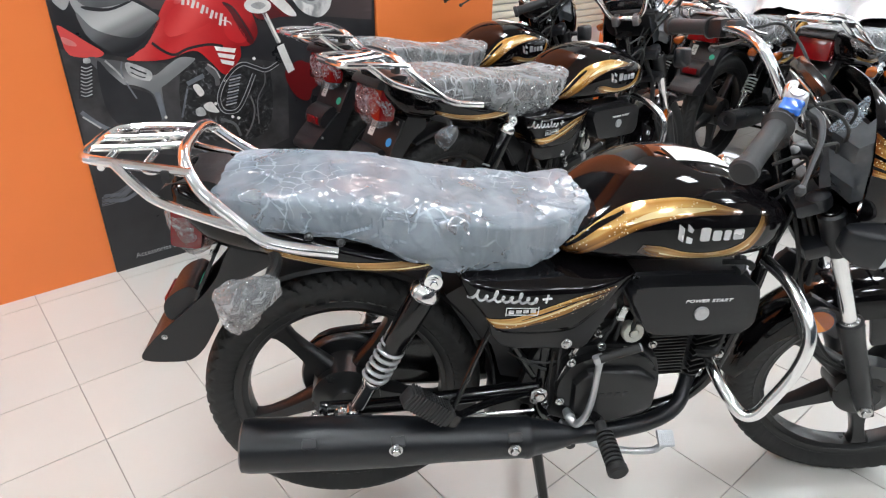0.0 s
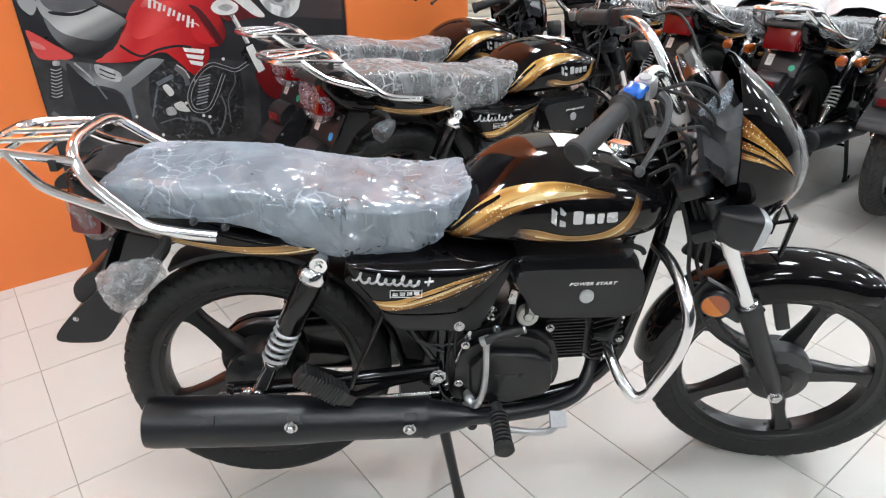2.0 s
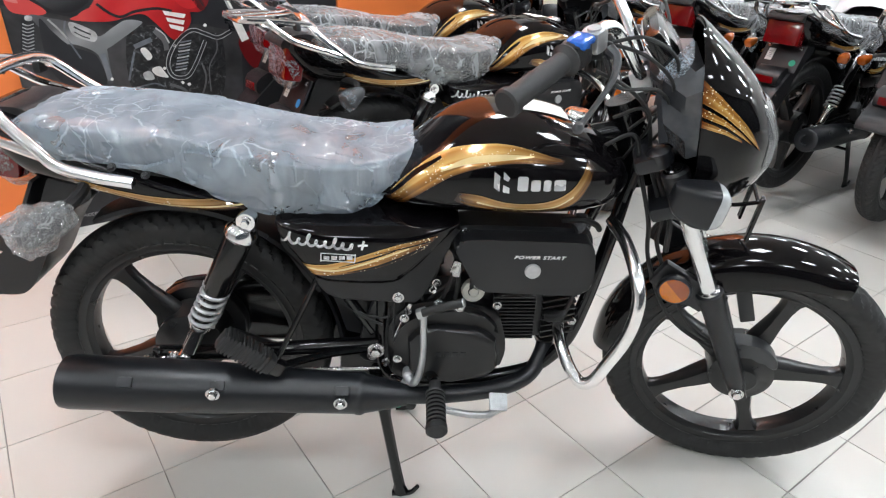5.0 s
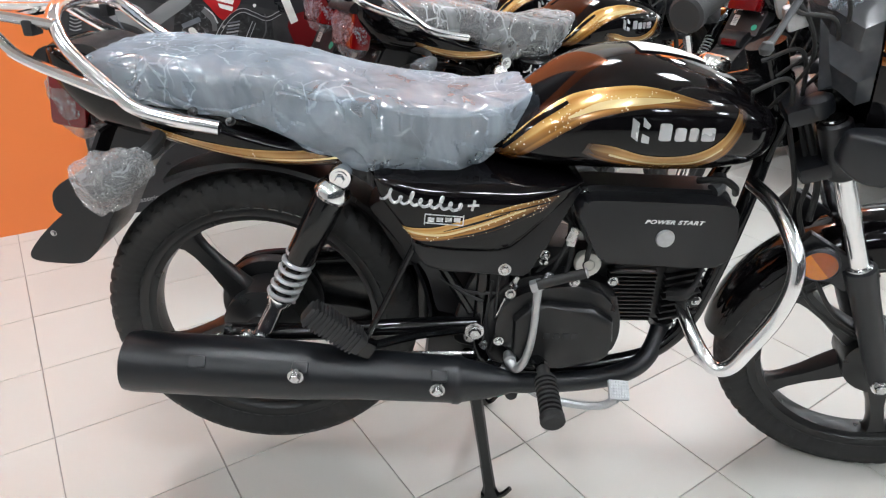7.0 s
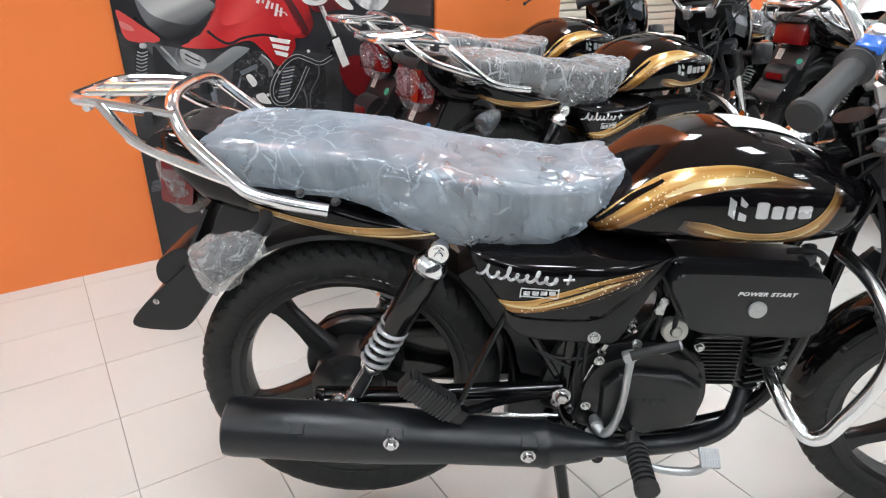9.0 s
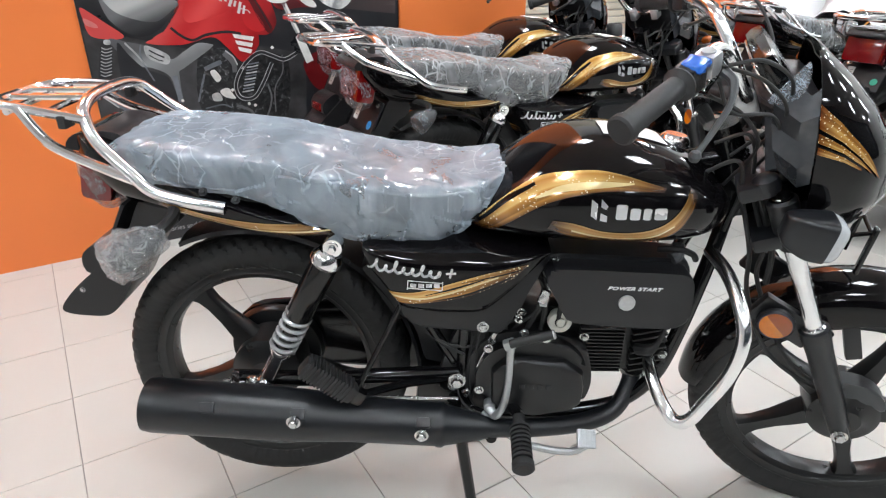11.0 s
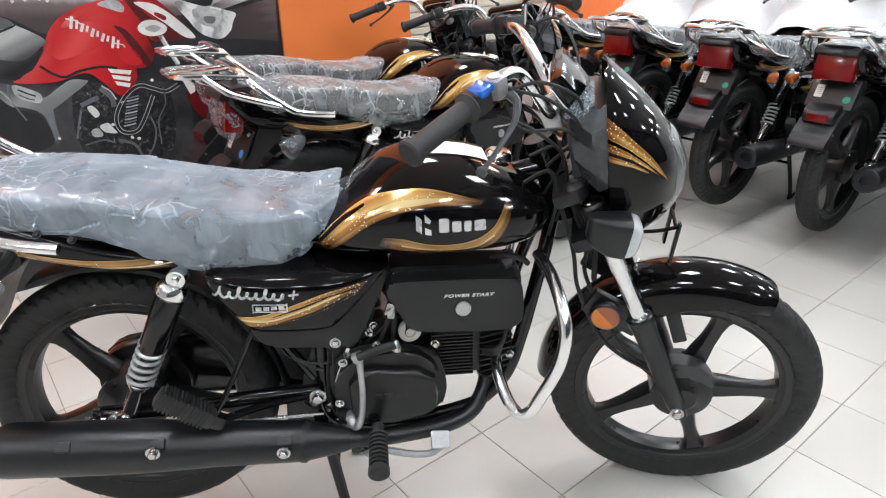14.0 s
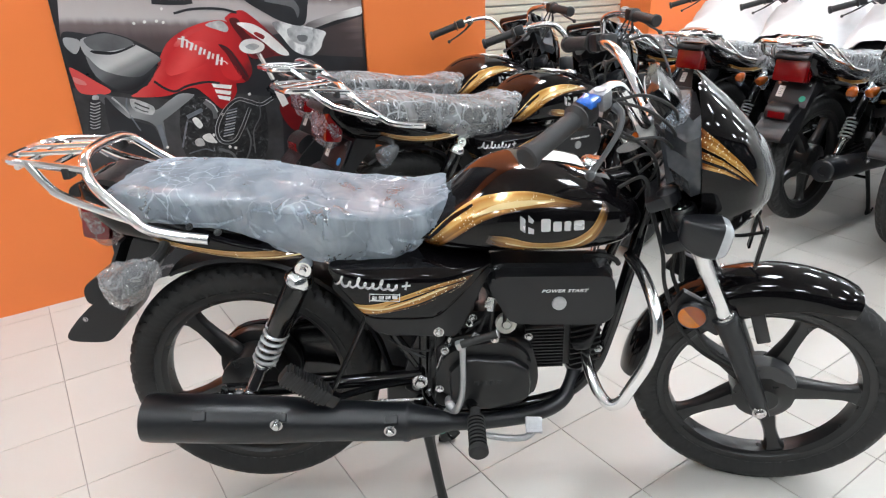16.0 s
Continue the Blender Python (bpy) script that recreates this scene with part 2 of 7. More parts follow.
HEAD_LENS = lens("headlamp_glass", (0.9, 0.92, 0.94), rough=0.04, through_weight=0.85)
CLEAR = lens("clear_lens", (0.85, 0.88, 0.9), rough=0.05, through_weight=0.45)
SEAT_COVER = material("black_leatherette", (0.018, 0.019, 0.021), rough=0.5, bump=0.3, bump_scale=300)
FILM = film("seat_film")
CREASED_FILM = film("creased_film", tint=(0.88, 0.91, 0.94), clear=0.13, milky=0.4, crease=17.0, gloss=2.6, fold=0.58, shine=0.17)
BAG = film("plastic_bag", tint=(0.88, 0.9, 0.92), clear=0.1, milky=0.36, patch=30, crease=40, gloss=3.0, fold=0.35, through_light=0.55, shine=0.2)
THIN_BAG = film("thin_plastic_bag", clear=0.03, milky=0.14, patch=30, crease=40, gloss=2.2, fold=0.6)
BLUE = material("blue_film", (0.02, 0.13, 0.55), rough=0.2, coat=0.5, vary=0.2)
SMOKE = material("smoky_film", (0.032, 0.035, 0.04), rough=0.24, vary=0.35, scale=60, spec=0.8)
GREEN = material("green_sticker", (0.03, 0.4, 0.25), rough=0.4, vary=0.15)
STICKER_BLUE = material("blue_sticker", (0.02, 0.25, 0.6), rough=0.4, vary=0.15)
PAPER = material("white_paper", (0.78, 0.77, 0.74), rough=0.6, vary=0.06)
INK = material("dark_ink", (0.03, 0.03, 0.035), rough=0.6)


# ---- mesh helpers ----
def part(name, bm, mat, parent, label="", smooth=35, m=None):
    bmesh.ops.recalc_face_normals(bm, faces=bm.faces[:])
    me = bpy.data.meshes.new(name)
    bm.to_mesh(me)
    bm.free()
    me.materials.append(mat)
    if smooth:
        for poly in me.polygons:
            poly.use_smooth = True
        me.set_sharp_from_angle(angle=radians(smooth))
    ob = new(name, me)
    if parent is not None:
        ob.parent = parent
    if m is not None:
        ob.matrix_basis = m
    if label:
        tagged(ob, label)
    return ob


def smooth_line(pts, n=6, closed=False):
    """Points of a Catmull-Rom line through pts, n to a span."""
    p = [Vector(q) for q in pts]
    out, k = [], len(p)
    spans = k if closed else k - 1
    for i in range(spans):
        a = p[(i - 1) % k] if closed or i else p[0] * 2 - p[1]
        b, c = p[i], p[(i + 1) % k]
        d = p[(i + 2) % k] if closed or i + 2 < k else p[-1] * 2 - p[-2]
        for j in range(n):
            t = j / n
            out.append(0.5 * ((2 * b) + (c - a) * t + (2 * a - 5 * b + 4 * c - d) * t * t + (3 * b - a - 3 * c + d) * t ** 3))
    if not closed:
        out.append(p[-1])
    return out


def skin(bm, rings, closed=True, cap=True):
    rows = [[bm.verts.new(v) for v in ring] for ring in rings]
    for a, b in zip(rows, rows[1:]):
        n = len(a)
        for i in range(n if closed else n - 1):
            j = (i + 1) % n
            bm.faces.new((a[i], a[j], b[j], b[i]))
    if cap and closed:
        bm.faces.new(rows[0][::-1])
        bm.faces.new(rows[-1])
    return rows


def strip_uv(bm, rows):
    """Runs the print's own coordinates along and across a strip of rows."""
    uv = bm.loops.layers.uv.new("print")
    at = {v: (i / (len(rows) - 1), j / (len(row) - 1)) for i, row in enumerate(rows) for j, v in enumerate(row)}
    for f in bm.faces:
        for lp in f.loops:
            lp[uv].uv = at[lp.vert]
    return bm


def add_tube(bm, pts, r, seg=10, n=6, cap=True, smooth=True):
    """A round bar through pts; r: a radius, or one for each point of the finished line."""
    line = smooth_line(pts, n) if smooth and len(pts) > 2 else [Vector(p) for p in pts]
    k = len(line)
    rad = [r] * k if isinstance(r, (int, float)) else [float(v) for v in np.interp(np.linspace(0, len(r) - 1, k), range(len(r)), r)]
    up, rings = None, []
    for i, p in enumerate(line):
        d = (line[min(i + 1, k - 1)] - line[max(i - 1, 0)]).normalized()
        if up is None:
            up = d.orthogonal().normalized()
        up = (up - d * up.dot(d)).normalized()
        side = d.cross(up)
        rings.append([p + rad[i] * (up * math.cos(a) + side * math.sin(a)) for a in (2 * math.pi * j / seg for j in range(seg))])
    skin(bm, rings, cap=cap)
    return bm


def tube(pts, r, seg=10, n=6, smooth=True):
    return add_tube(bmesh.new(), pts, r, seg, n, smooth=smooth)


def add_lathe(bm, profile, centre, axis=(0, 1, 0), seg=32, arc=None, closed_profile=False):
    """Turns (radius, along) pairs round an axis."""
    ax = Vector(axis).normalized()
    u = Vector((1, 0, 0)) if abs(ax.x) < 0.9 else Vector((0, 0, 1))
    u = (u - ax * u.dot(ax)).normalized()
    w = ax.cross(u)
    a0, a1 = arc or (0, 2 * math.pi)
    steps = seg if arc is None else seg + 1
    rings = []
    for j in range(steps):
        a = a0 + (a1 - a0) * j / seg
        rings.append([Vector(centre) + r * (u * math.cos(a) + w * math.sin(a)) + ax * h for r, h in profile])
    rows = [[bm.verts.new(v) for v in ring] for ring in rings]
    k = len(profile)
    pairs = list(zip(rows, rows[1:] + rows[:1])) if arc is None else list(zip(rows, rows[1:]))
    for a, b in pairs:
        for i in range(k if closed_profile else k - 1):
            q = (i + 1) % k
            bm.faces.new((a[i], a[q], b[q], b[i]))
    if arc is not None and closed_profile:
        bm.faces.new(rows[0])
        bm.faces.new(rows[-1][::-1])
    bmesh.ops.remove_doubles(bm, verts=bm.verts[:], dist=1e-5)
    return bm


def lathe(profile, centre, axis=(0, 1, 0), seg=32, arc=None, closed_profile=False):
    return add_lathe(bmesh.new(), profile, centre, axis, seg, arc, closed_profile)


def add_box(bm, size, m, bevel=0.0):
    b = bmesh.new()
    bmesh.ops.create_cube(b, size=1, matrix=m @ Matrix.Diagonal((*size, 1)))
    if bevel:
        bmesh.ops.bevel(b, geom=b.edges[:], offset=bevel, segments=2, affect="EDGES", profile=0.6)
    me = bpy.data.meshes.new("tmp")
    b.to_mesh(me)
    b.free()
    bm.from_mesh(me)
    bpy.data.meshes.remove(me)
    return bm


def box(size, at, turn=(0, 0, 0), bevel=0.003):
    return add_box(bmesh.new(), size, pose(*at, *turn), bevel)


def slab(outline, y0, y1, bevel=0.006, round_n=5, smooth=True, segments=3):
    """A plate with an outline in x and z, from y0 to y1, its edges rounded."""
    line = smooth_line([(x, 0, z) for x, z in outline], round_n, closed=True) if smooth else [Vector((x, 0, z)) for x, z in outline]
    bm = bmesh.new()
    skin(bm, [[Vector((v.x, y0, v.z)) for v in line], [Vector((v.x, y1, v.z)) for v in line]])
    if bevel:
        caps = [f for f in bm.faces if len(f.verts) > 4 or not smooth and abs(f.normal.y) > 0.9]
        near = [e for e in bm.edges if all(abs(v.co.y - y1) < 1e-6 for v in e.verts)]
        bmesh.ops.bevel(bm, geom=near, offset=bevel, segments=segments, affect="EDGES", profile=0.5, clamp_overlap=True)
    return bm


class Shell:
    """A rounded body along x: stations (x, bottom, widest height, top, half width), cross-sections between a box and an oval."""

    def __init__(self, stations, power=2.6, low_power=2.6):
        self.s, self.p, self.lp = np.array(stations, float), power, low_power

    def at(self, x):
        xs = self.s[:, 0]
        line = []
        i = int(np.clip(np.searchsorted(xs, x) - 1, 0, len(xs) - 2))
        t = (x - xs[i]) / (xs[i + 1] - xs[i])
        for c in range(1, 5):
            y = self.s[:, c]
            m0 = (y[i + 1] - y[max(i - 1, 0)]) / (xs[i + 1] - xs[max(i - 1, 0)]) * (xs[i + 1] - xs[i])
            m1 = (y[min(i + 2, len(y) - 1)] - y[i]) / (xs[min(i + 2, len(y) - 1)] - xs[i]) * (xs[i + 1] - xs[i])
            line.append(float((2 * t ** 3 - 3 * t * t + 1) * y[i] + (t ** 3 - 2 * t * t + t) * m0 + (-2 * t ** 3 + 3 * t * t) * y[i + 1] + (t ** 3 - t * t) * m1))
        return line

    def half(self, x, z):
        b, mid, top, w = self.at(x)
        q, p = ((z - mid) / max(top - mid, 1e-4), self.p) if z > mid else ((mid - z) / max(mid - b, 1e-4), self.lp)
        return w * max(0.0, 1 - min(abs(q), 1) ** p) ** (1 / p)

    def ring(self, x, n=40):
        b, mid, top, w = self.at(x)
        out = []
        for j in range(n):
            a = 2 * math.pi * j / n
            c, s = math.cos(a), math.sin(a)
            p = self.p if s > 0 else self.lp
            out.append(Vector((x, w * math.copysign(abs(c) ** (2 / p), c), mid + (top - mid if s > 0 else mid - b) * math.copysign(abs(s) ** (2 / p), s))))
        return out

    def mesh(self, nx=36, n=40):
        bm = bmesh.new()
        x0, x1 = self.s[0, 0], self.s[-1, 0]
        skin(bm, [self.ring(x0 + (x1 - x0) * i / nx, n) for i in range(nx + 1)])
        return bm

    def decal(self, upper, lower, side=-1, off=0.0012, nx=30, nz=6):
        """A printed strip on the side between two lines of (x, z)."""
        bm = bmesh.new()
        a = [v for v in smooth_line([(x, 0, z) for x, z in upper], 8)]
        b = [v for v in smooth_line([(x, 0, z) for x, z in lower], 8)]
        pick = lambda line, t: line[min(int(t * (len(line) - 1)), len(line) - 2)].lerp(line[min(int(t * (len(line) - 1)), len(line) - 2) + 1], t * (len(line) - 1) - min(int(t * (len(line) - 1)), len(line) - 2))
        rings = []
        for i in range(nx + 1):
            u, v = pick(a, i / nx), pick(b, i / nx)
            row = []
            for j in range(nz + 1):
                q = u.lerp(v, j / nz)
                row.append(Vector((q.x, side * (self.half(q.x, q.z) + off), q.z)))
            rings.append(row)
        return strip_uv(bm, skin(bm, rings, closed=False))


def dot(at, r, axis=(0, 1, 0), thick=0.004, seg=20):
    """A small round head with a softened rim."""
    return lathe([(0, thick), (r * 0.75, thick), (r * 0.95, thick * 0.7), (r, thick * 0.3), (r, 0), (0, 0)], at, axis, seg)


def add_bolt(bm, at, r=0.008, axis=(0, -1, 0), h=0.007):
    add_lathe(bm, [(0, h), (r * 0.8, h), (r, h * 0.75), (r, h * 0.3)], at, axis, 6)
    add_lathe(bm, [(r * 1.45, 0), (r * 1.45, h * 0.3), (0, h * 0.3)], at, axis, 16)
    return bm


def words(text, size, depth=0.0006, shear=0.0, spacing=1.0, bold=0.0):
    cu = bpy.data.curves.new("words", "FONT")
    cu.body, cu.size, cu.extrude, cu.shear, cu.space_character, cu.offset = text, size, depth, shear, spacing, bold
    cu.align_x, cu.align_y = "CENTER", "CENTER"
    ob = bpy.data.objects.new("words", cu)
    me = bpy.data.meshes.new_from_object(ob)
    bm = bmesh.new()
    bm.from_mesh(me)
    bpy.data.objects.remove(ob)
    bpy.data.meshes.remove(me)
    return bm


def facet(bm, amount, scale, seed=0.0, squash=(1, 1, 1), flat_above=None):
    """Pushes a skin into flat facets that meet in sharp creases."""
    bm.normal_update()
    moves = []
    for v in bm.verts:
        q = Vector((v.co.x * squash[0], v.co.y * squash[1], v.co.z * squash[2])) * scale + Vector((seed, -seed, seed * 2))
        q += noise.noise_vector(v.co * scale * 0.35) * 0.6
        d = noise.voronoi(q)[0]
        k = 1.0 if flat_above is None else 1.0 - 0.8 * min(max((v.normal.z - flat_above) / 0.3, 0.0), 1.0)
        moves.append(v.normal * ((min(d[1] - d[0], 0.55) - 0.25) * amount * k))
    for v, d in zip(bm.verts, moves):
        v.co += d
    return bm


def creases(bm, amount, scale, seed=0.0, stretch=(1, 1, 1), calm=0.0):
    """Breaks a skin into leaning flat patches, as stiff film folds; calm: how much less so where it lies flat on top."""
    bm.normal_update()
    moves = []
    for v in bm.verts:
        q = Vector((v.co.x * stretch[0] + 0.35 * v.co.z, v.co.y * stretch[1], v.co.z * stretch[2])) * scale + Vector((seed, -seed, seed * 2))
        q += noise.noise_vector(q * 0.5) * 0.45
        at = noise.voronoi(q)[1][0]
        lean = noise.cell_vector(at * 7.31 + Vector((seed, 3.7, 1.3))) - Vector((0.5, 0.5, 0.5))
        k = 1.0 - calm * min(max((v.normal.z - 0.6) / 0.35, 0.0), 1.0)
        moves.append(v.normal * (max(-0.8, min(0.8, (q - at).dot(lean) * 2)) * amount * k))
    for v, d in zip(bm.verts, moves):
        v.co += d
    return bm


def crumple(bm, amount, scale, seed=0.0, ridge=True):
    """Pushes vertices along their normals into sharp folds."""
    bm.normal_update()
    moves = []
    for v in bm.verts:
        q = v.co * scale + Vector((seed, seed * 1.7, seed * 0.3))
        f = (1 - abs(noise.noise(q)) * 2) * 0.6 + (1 - abs(noise.noise(q * 2.3)) * 2) * 0.3 + noise.noise(q * 4.7) * 0.15 if ridge else noise.noise(q) + 0.4 * noise.noise(q * 2.7)
        moves.append(v.normal * (f * amount))
    for v, d in zip(bm.verts, moves):
        v.co += d
    return bm


# ---- the motorcycle: x forward, rear axle over the origin, on its centre stand ----
REAR, FRONT = Vector((-0.004, 0, 0.356)), Vector((1.245, 0, 0.305))
AXIS_AT, AXIS = Vector((1.16, 0, 0.303)), Vector((-0.427, 0, 0.904)).normalized()


def steered(angle):
    return Matrix.Translation(AXIS_AT) @ Matrix.Rotation(radians(angle), 4, AXIS) @ Matrix.Translation(-AXIS_AT)


def pair(name, make, mat, parent, label="", m=None):
    """The piece and its mirror image, as two parts."""
    out = []
    for s in (-1, 1):
        bm = bmesh.new()
        make(bm, s)
        out.append(part(name, bm, mat, parent, label, m=m))
    return out[0]


def both_sides(make):
    """One mesh with the piece and its mirror image."""
    bm = bmesh.new()
    for s in (-1, 1):
        make(bm, s)
    return bm


def build_wheel(bike, c, drum, steer=None, first=1.0):
    tyre = bmesh.new()
    prof = [(0.237, 0.022), (0.243, 0.031), (0.262, 0.042), (0.278, 0.0425), (0.287, 0.039), (0.2915, 0.035), (0.296, 0.030), (0.2995, 0.024), (0.302, 0.017), (0.3035, 0.009), (0.304, 0.004), (0.304, -0.004), (0.3035, -0.009), (0.302, -0.017), (0.2995, -0.024), (0.296, -0.030), (0.2915, -0.035), (0.287, -0.039), (0.278, -0.0425), (0.262, -0.042), (0.243, -0.031), (0.237, -0.022)]
    rows = []
    for i in range(420):
        ring = []
        for r, y in prof:
            a = 2 * math.pi * i / 420
            cut = ((a * 60 / (2 * math.pi)) + abs(y) * 38 + (0.5 if y > 0 else 0)) % 1.0
            deep = 0.0044 if 0.005 < abs(y) < 0.041 and cut < 0.32 else 0.0
            if abs(abs(y) - 0.009) < 0.001:
                deep = 0.003
            ring.append(c + Vector((math.cos(a) * (r + 0.002 - deep), y, math.sin(a) * (r + 0.002 - deep))))
        rows.append(ring)
    rows.append(rows[0])
    skin(tyre, rows, closed=False)
    bmesh.ops.remove_doubles(tyre, verts=tyre.verts[:], dist=1e-6)
    hub = lathe([(0, -0.062), (0.03, -0.062), (0.04, -0.055), (drum * 0.8, -0.052), (drum, -0.045), (drum, 0.04), (drum * 0.7, 0.052), (0.03, 0.06), (0, 0.06)], c, seg=36)
    rim = lathe([(0.213, 0.012), (0.214, 0.02), (0.222, 0.0235), (0.226, 0.028), (0.238, 0.0285), (0.2425, 0.0315), (0.2445, 0.03), (0.243, 0.024), (0.232, 0.02), (0.224, 0.0), (0.232, -0.02), (0.243, -0.024), (0.2445, -0.03), (0.2425, -0.0315), (0.238, -0.0285), (0.226, -0.028), (0.222, -0.0235), (0.214, -0.02), (0.213, -0.012), (0.211, 0.0)], c, seg=72, closed_profile=True)
    w = part("wheel", rim, WHEEL, bike, "black alloy wheel rim", m=steer)
    part("tyre", tyre, RUBBER, w, "new black tyre with fine tread", smooth=30)
    part("hub", hub, WHEEL, w)
    for i in range(5):
        a = 2 * math.pi * i / 5 + radians(first)
        d, n = Vector((math.cos(a), 0, math.sin(a))), Vector((-math.sin(a), 0, math.cos(a)))
        bm = bmesh.new()
        rings = []
        for r, half, thick in ((drum * 0.8, 0.027, 0.024), (0.1, 0.021, 0.022), (0.14, 0.016, 0.018), (0.18, 0.0165, 0.015), (0.202, 0.02, 0.016), (0.219, 0.032, 0.018)):
            p = c + d * r
            rings.append([p + n * (half * q) + Vector((0, thick * h, 0)) for q, h in ((-1, -0.5), (-0.75, -1), (0.75, -1), (1, -0.5), (1, 0.5), (0.75, 1), (-0.75, 1), (-1, 0.5))])
        skin(bm, rings)
        part("spoke", bm, WHEEL, w)
    return w


def build_bike(label, group):
    bike = tagged(new("motorcycle"), label, "motorcycle", group)
    ST = steered(STEER)
    LOW = Matrix.Translation((-0.004, -0.016, -0.003)) @ ST
    FORK = Matrix.Translation((0.017, 0.008, 0.012)) @ LOW

    # wheels and running gear
    build_wheel(bike, REAR, 0.075, first=-15.0)
    part("sprocket_hub", lathe([(0, 0.03), (0.07, 0.03), (0.1, 0.036), (0.104, 0.042), (0.104, 0.06), (0, 0.06)], REAR, (0, 1, 0), 40), ENGINE, bike, "black rear sprocket hub")
    build_wheel(bike, FRONT, 0.069, LOW)
    arm = pair("swingarm", lambda bm, s: add_tube(bm, [(0.41, s * 0.105, 0.405), (0.25, s * 0.112, 0.398), (0.1, s * 0.108, 0.385), (-0.055, s * 0.1, 0.378)], 0.0165, 12), ENAMEL, bike, "gloss black swingarm")
    bolts = bmesh.new()
    add_bolt(bolts, (-0.012, -0.117, 0.379), 0.011, h=0.02)
    add_tube(bolts, [(-0.012, -0.117, 0.379), (-0.012, -0.145, 0.379)], 0.0065)
    add_box(bolts, (0.012, 0.008, 0.05), pose(-0.045, -0.117, 0.379), 0.002)
    add_tube(bolts, [(-0.02, -0.117, 0.379), (-0.075, -0.117, 0.374)], 0.004)
    add_lathe(bolts, [(0.009, 0), (0.009, 0.012), (0, 0.012)], (-0.06, -0.117, 0.3755), (-1, 0, 0), 8)
    part("axle_nut", bolts, STEEL, arm, "bright steel axle nut and adjuster")
    piv = bmesh.new()
    add_bolt(piv, (0.406, -0.128, 0.405), 0.012, h=0.016)
    add_bolt(piv, (0.398, -0.125, 0.39), 0.008, h=0.012)
    part("pivot_bolt", piv, STEEL, arm)
    case = Shell([(-0.09, 0.33, 0.375, 0.42, 0.004), (-0.05, 0.3, 0.375, 0.45, 0.02), (0.1, 0.29, 0.385, 0.462, 0.022), (0.3, 0.285, 0.4, 0.475, 0.022), (0.42, 0.3, 0.405, 0.48, 0.015)], 4, 4).mesh(20, 24)
    bmesh.ops.translate(case, verts=case.verts[:], vec=(0, 0.082, 0))
    part("chain_case", case, ENAMEL, bike)
    gus = bmesh.new()
    add_box(gus, (0.085, 0.13, 0.24), pose(0.392, 0.035, 0.55, 0, -8, 0), 0.012)
    add_box(gus, (0.1, 0.05, 0.13), pose(0.4, 0.05, 0.37, 0, 6, 0), 0.012)
    add_box(gus, (0.14, 0.07, 0.13), pose(0.388, -0.015, 0.305, 0, 4, 0), 0.014)
    part("battery_box", gus, ENGINE, bike, "black battery box and stand bracket")
    part("brake_rod", tube([(0.47, -0.1, 0.335), (0.2, -0.09, 0.325), (0.03, -0.075, 0.32)], 0.004, 6), STEEL, bike)

    # rear shock absorbers
    for s in (-1, 1):
        top, low = Vector((0.179, s * 0.134, 0.702)), Vector((0.014, s * 0.122, 0.382))
        d = (low - top).normalized()
        L = (low - top).length
        sh = part("shock_absorber", lathe([(0, 0.035), (0.024, 0.035), (0.0265, 0.04), (0.0265, L * 0.47), (0.0235, L * 0.49), (0, L * 0.49)], top, d, 24), ENAMEL, bike, "gloss black shock absorber cover")
        cap = lathe([(0, 0.014), (0.022, 0.014), (0.03, 0.024), (0.031, 0.036), (0.026, 0.044), (0, 0.044)], top, d, 24)
        add_lathe(cap, [(0, -0.014), (0.017, -0.014), (0.019, -0.01), (0.019, 0.01), (0.017, 0.014), (0, 0.014)], top, (0, 1, 0), 20)
        add_bolt(cap, top + Vector((0, s * 0.014, 0)), 0.008, (0, s, 0), 0.01)
        part("top_mount", cap, CHROME, sh, "chrome top mount")
        u = d.orthogonal().normalized()
        w = d.cross(u)
        coil = [top + d * (L * 0.455 + L * 0.275 * i / 84) + 0.0245 * (u * math.cos(i * 0.42) + w * math.sin(i * 0.42)) for i in range(85)]
        part("spring", tube(coil, 0.0042, 8, smooth=False), SPRING, sh, "bright coil spring")
        part("damper", lathe([(0.0, L * 0.47), (0.014, L * 0.47), (0.014, L * 0.722), (0.0, L * 0.722)], top, d, 16), ENAMEL, sh)
        rod = lathe([(0.0, L * 0.716), (0.023, L * 0.72), (0.023, L * 0.745), (0.017, L * 0.77), (0.015, L * 0.94), (0, L * 0.95)], top, d, 20)
        add_lathe(rod, [(0, -0.013), (0.017, -0.013), (0.017, 0.013), (0, 0.013)], low, (0, 1, 0), 18)
        add_bolt(rod, low + Vector((0, s * 0.013, 0)), 0.009, (0, s, 0), 0.012)
        part("lower_mount", rod, CHROME, sh, "chrome lower body")

    # exhaust
    m0, m1 = Vector((-0.205, -0.183, 0.371)), Vector((0.47, -0.168, 0.318))
    d = (m1 - m0).normalized()
    L = (m1 - m0).length
    muf = lathe([(0.0, 0.02), (0.022, 0.02), (0.022, 0.004), (0.044, 0.0), (0.051, 0.004), (0.0535, 0.02), (0.0535, L * 0.3), (0.0515, L * 0.45), (0.0455, L * 0.6), (0.043, L * 0.8), (0.0425, L * 0.845), (0.0445, L * 0.85), (0.0445, L * 0.865), (0.04, L * 0.875), (0.03, L * 0.95), (0.021, L), (0.0, L)], m0, d, 40)
    muf = part("muffler", muf, SATIN, bike, "satin black muffler", smooth=50)
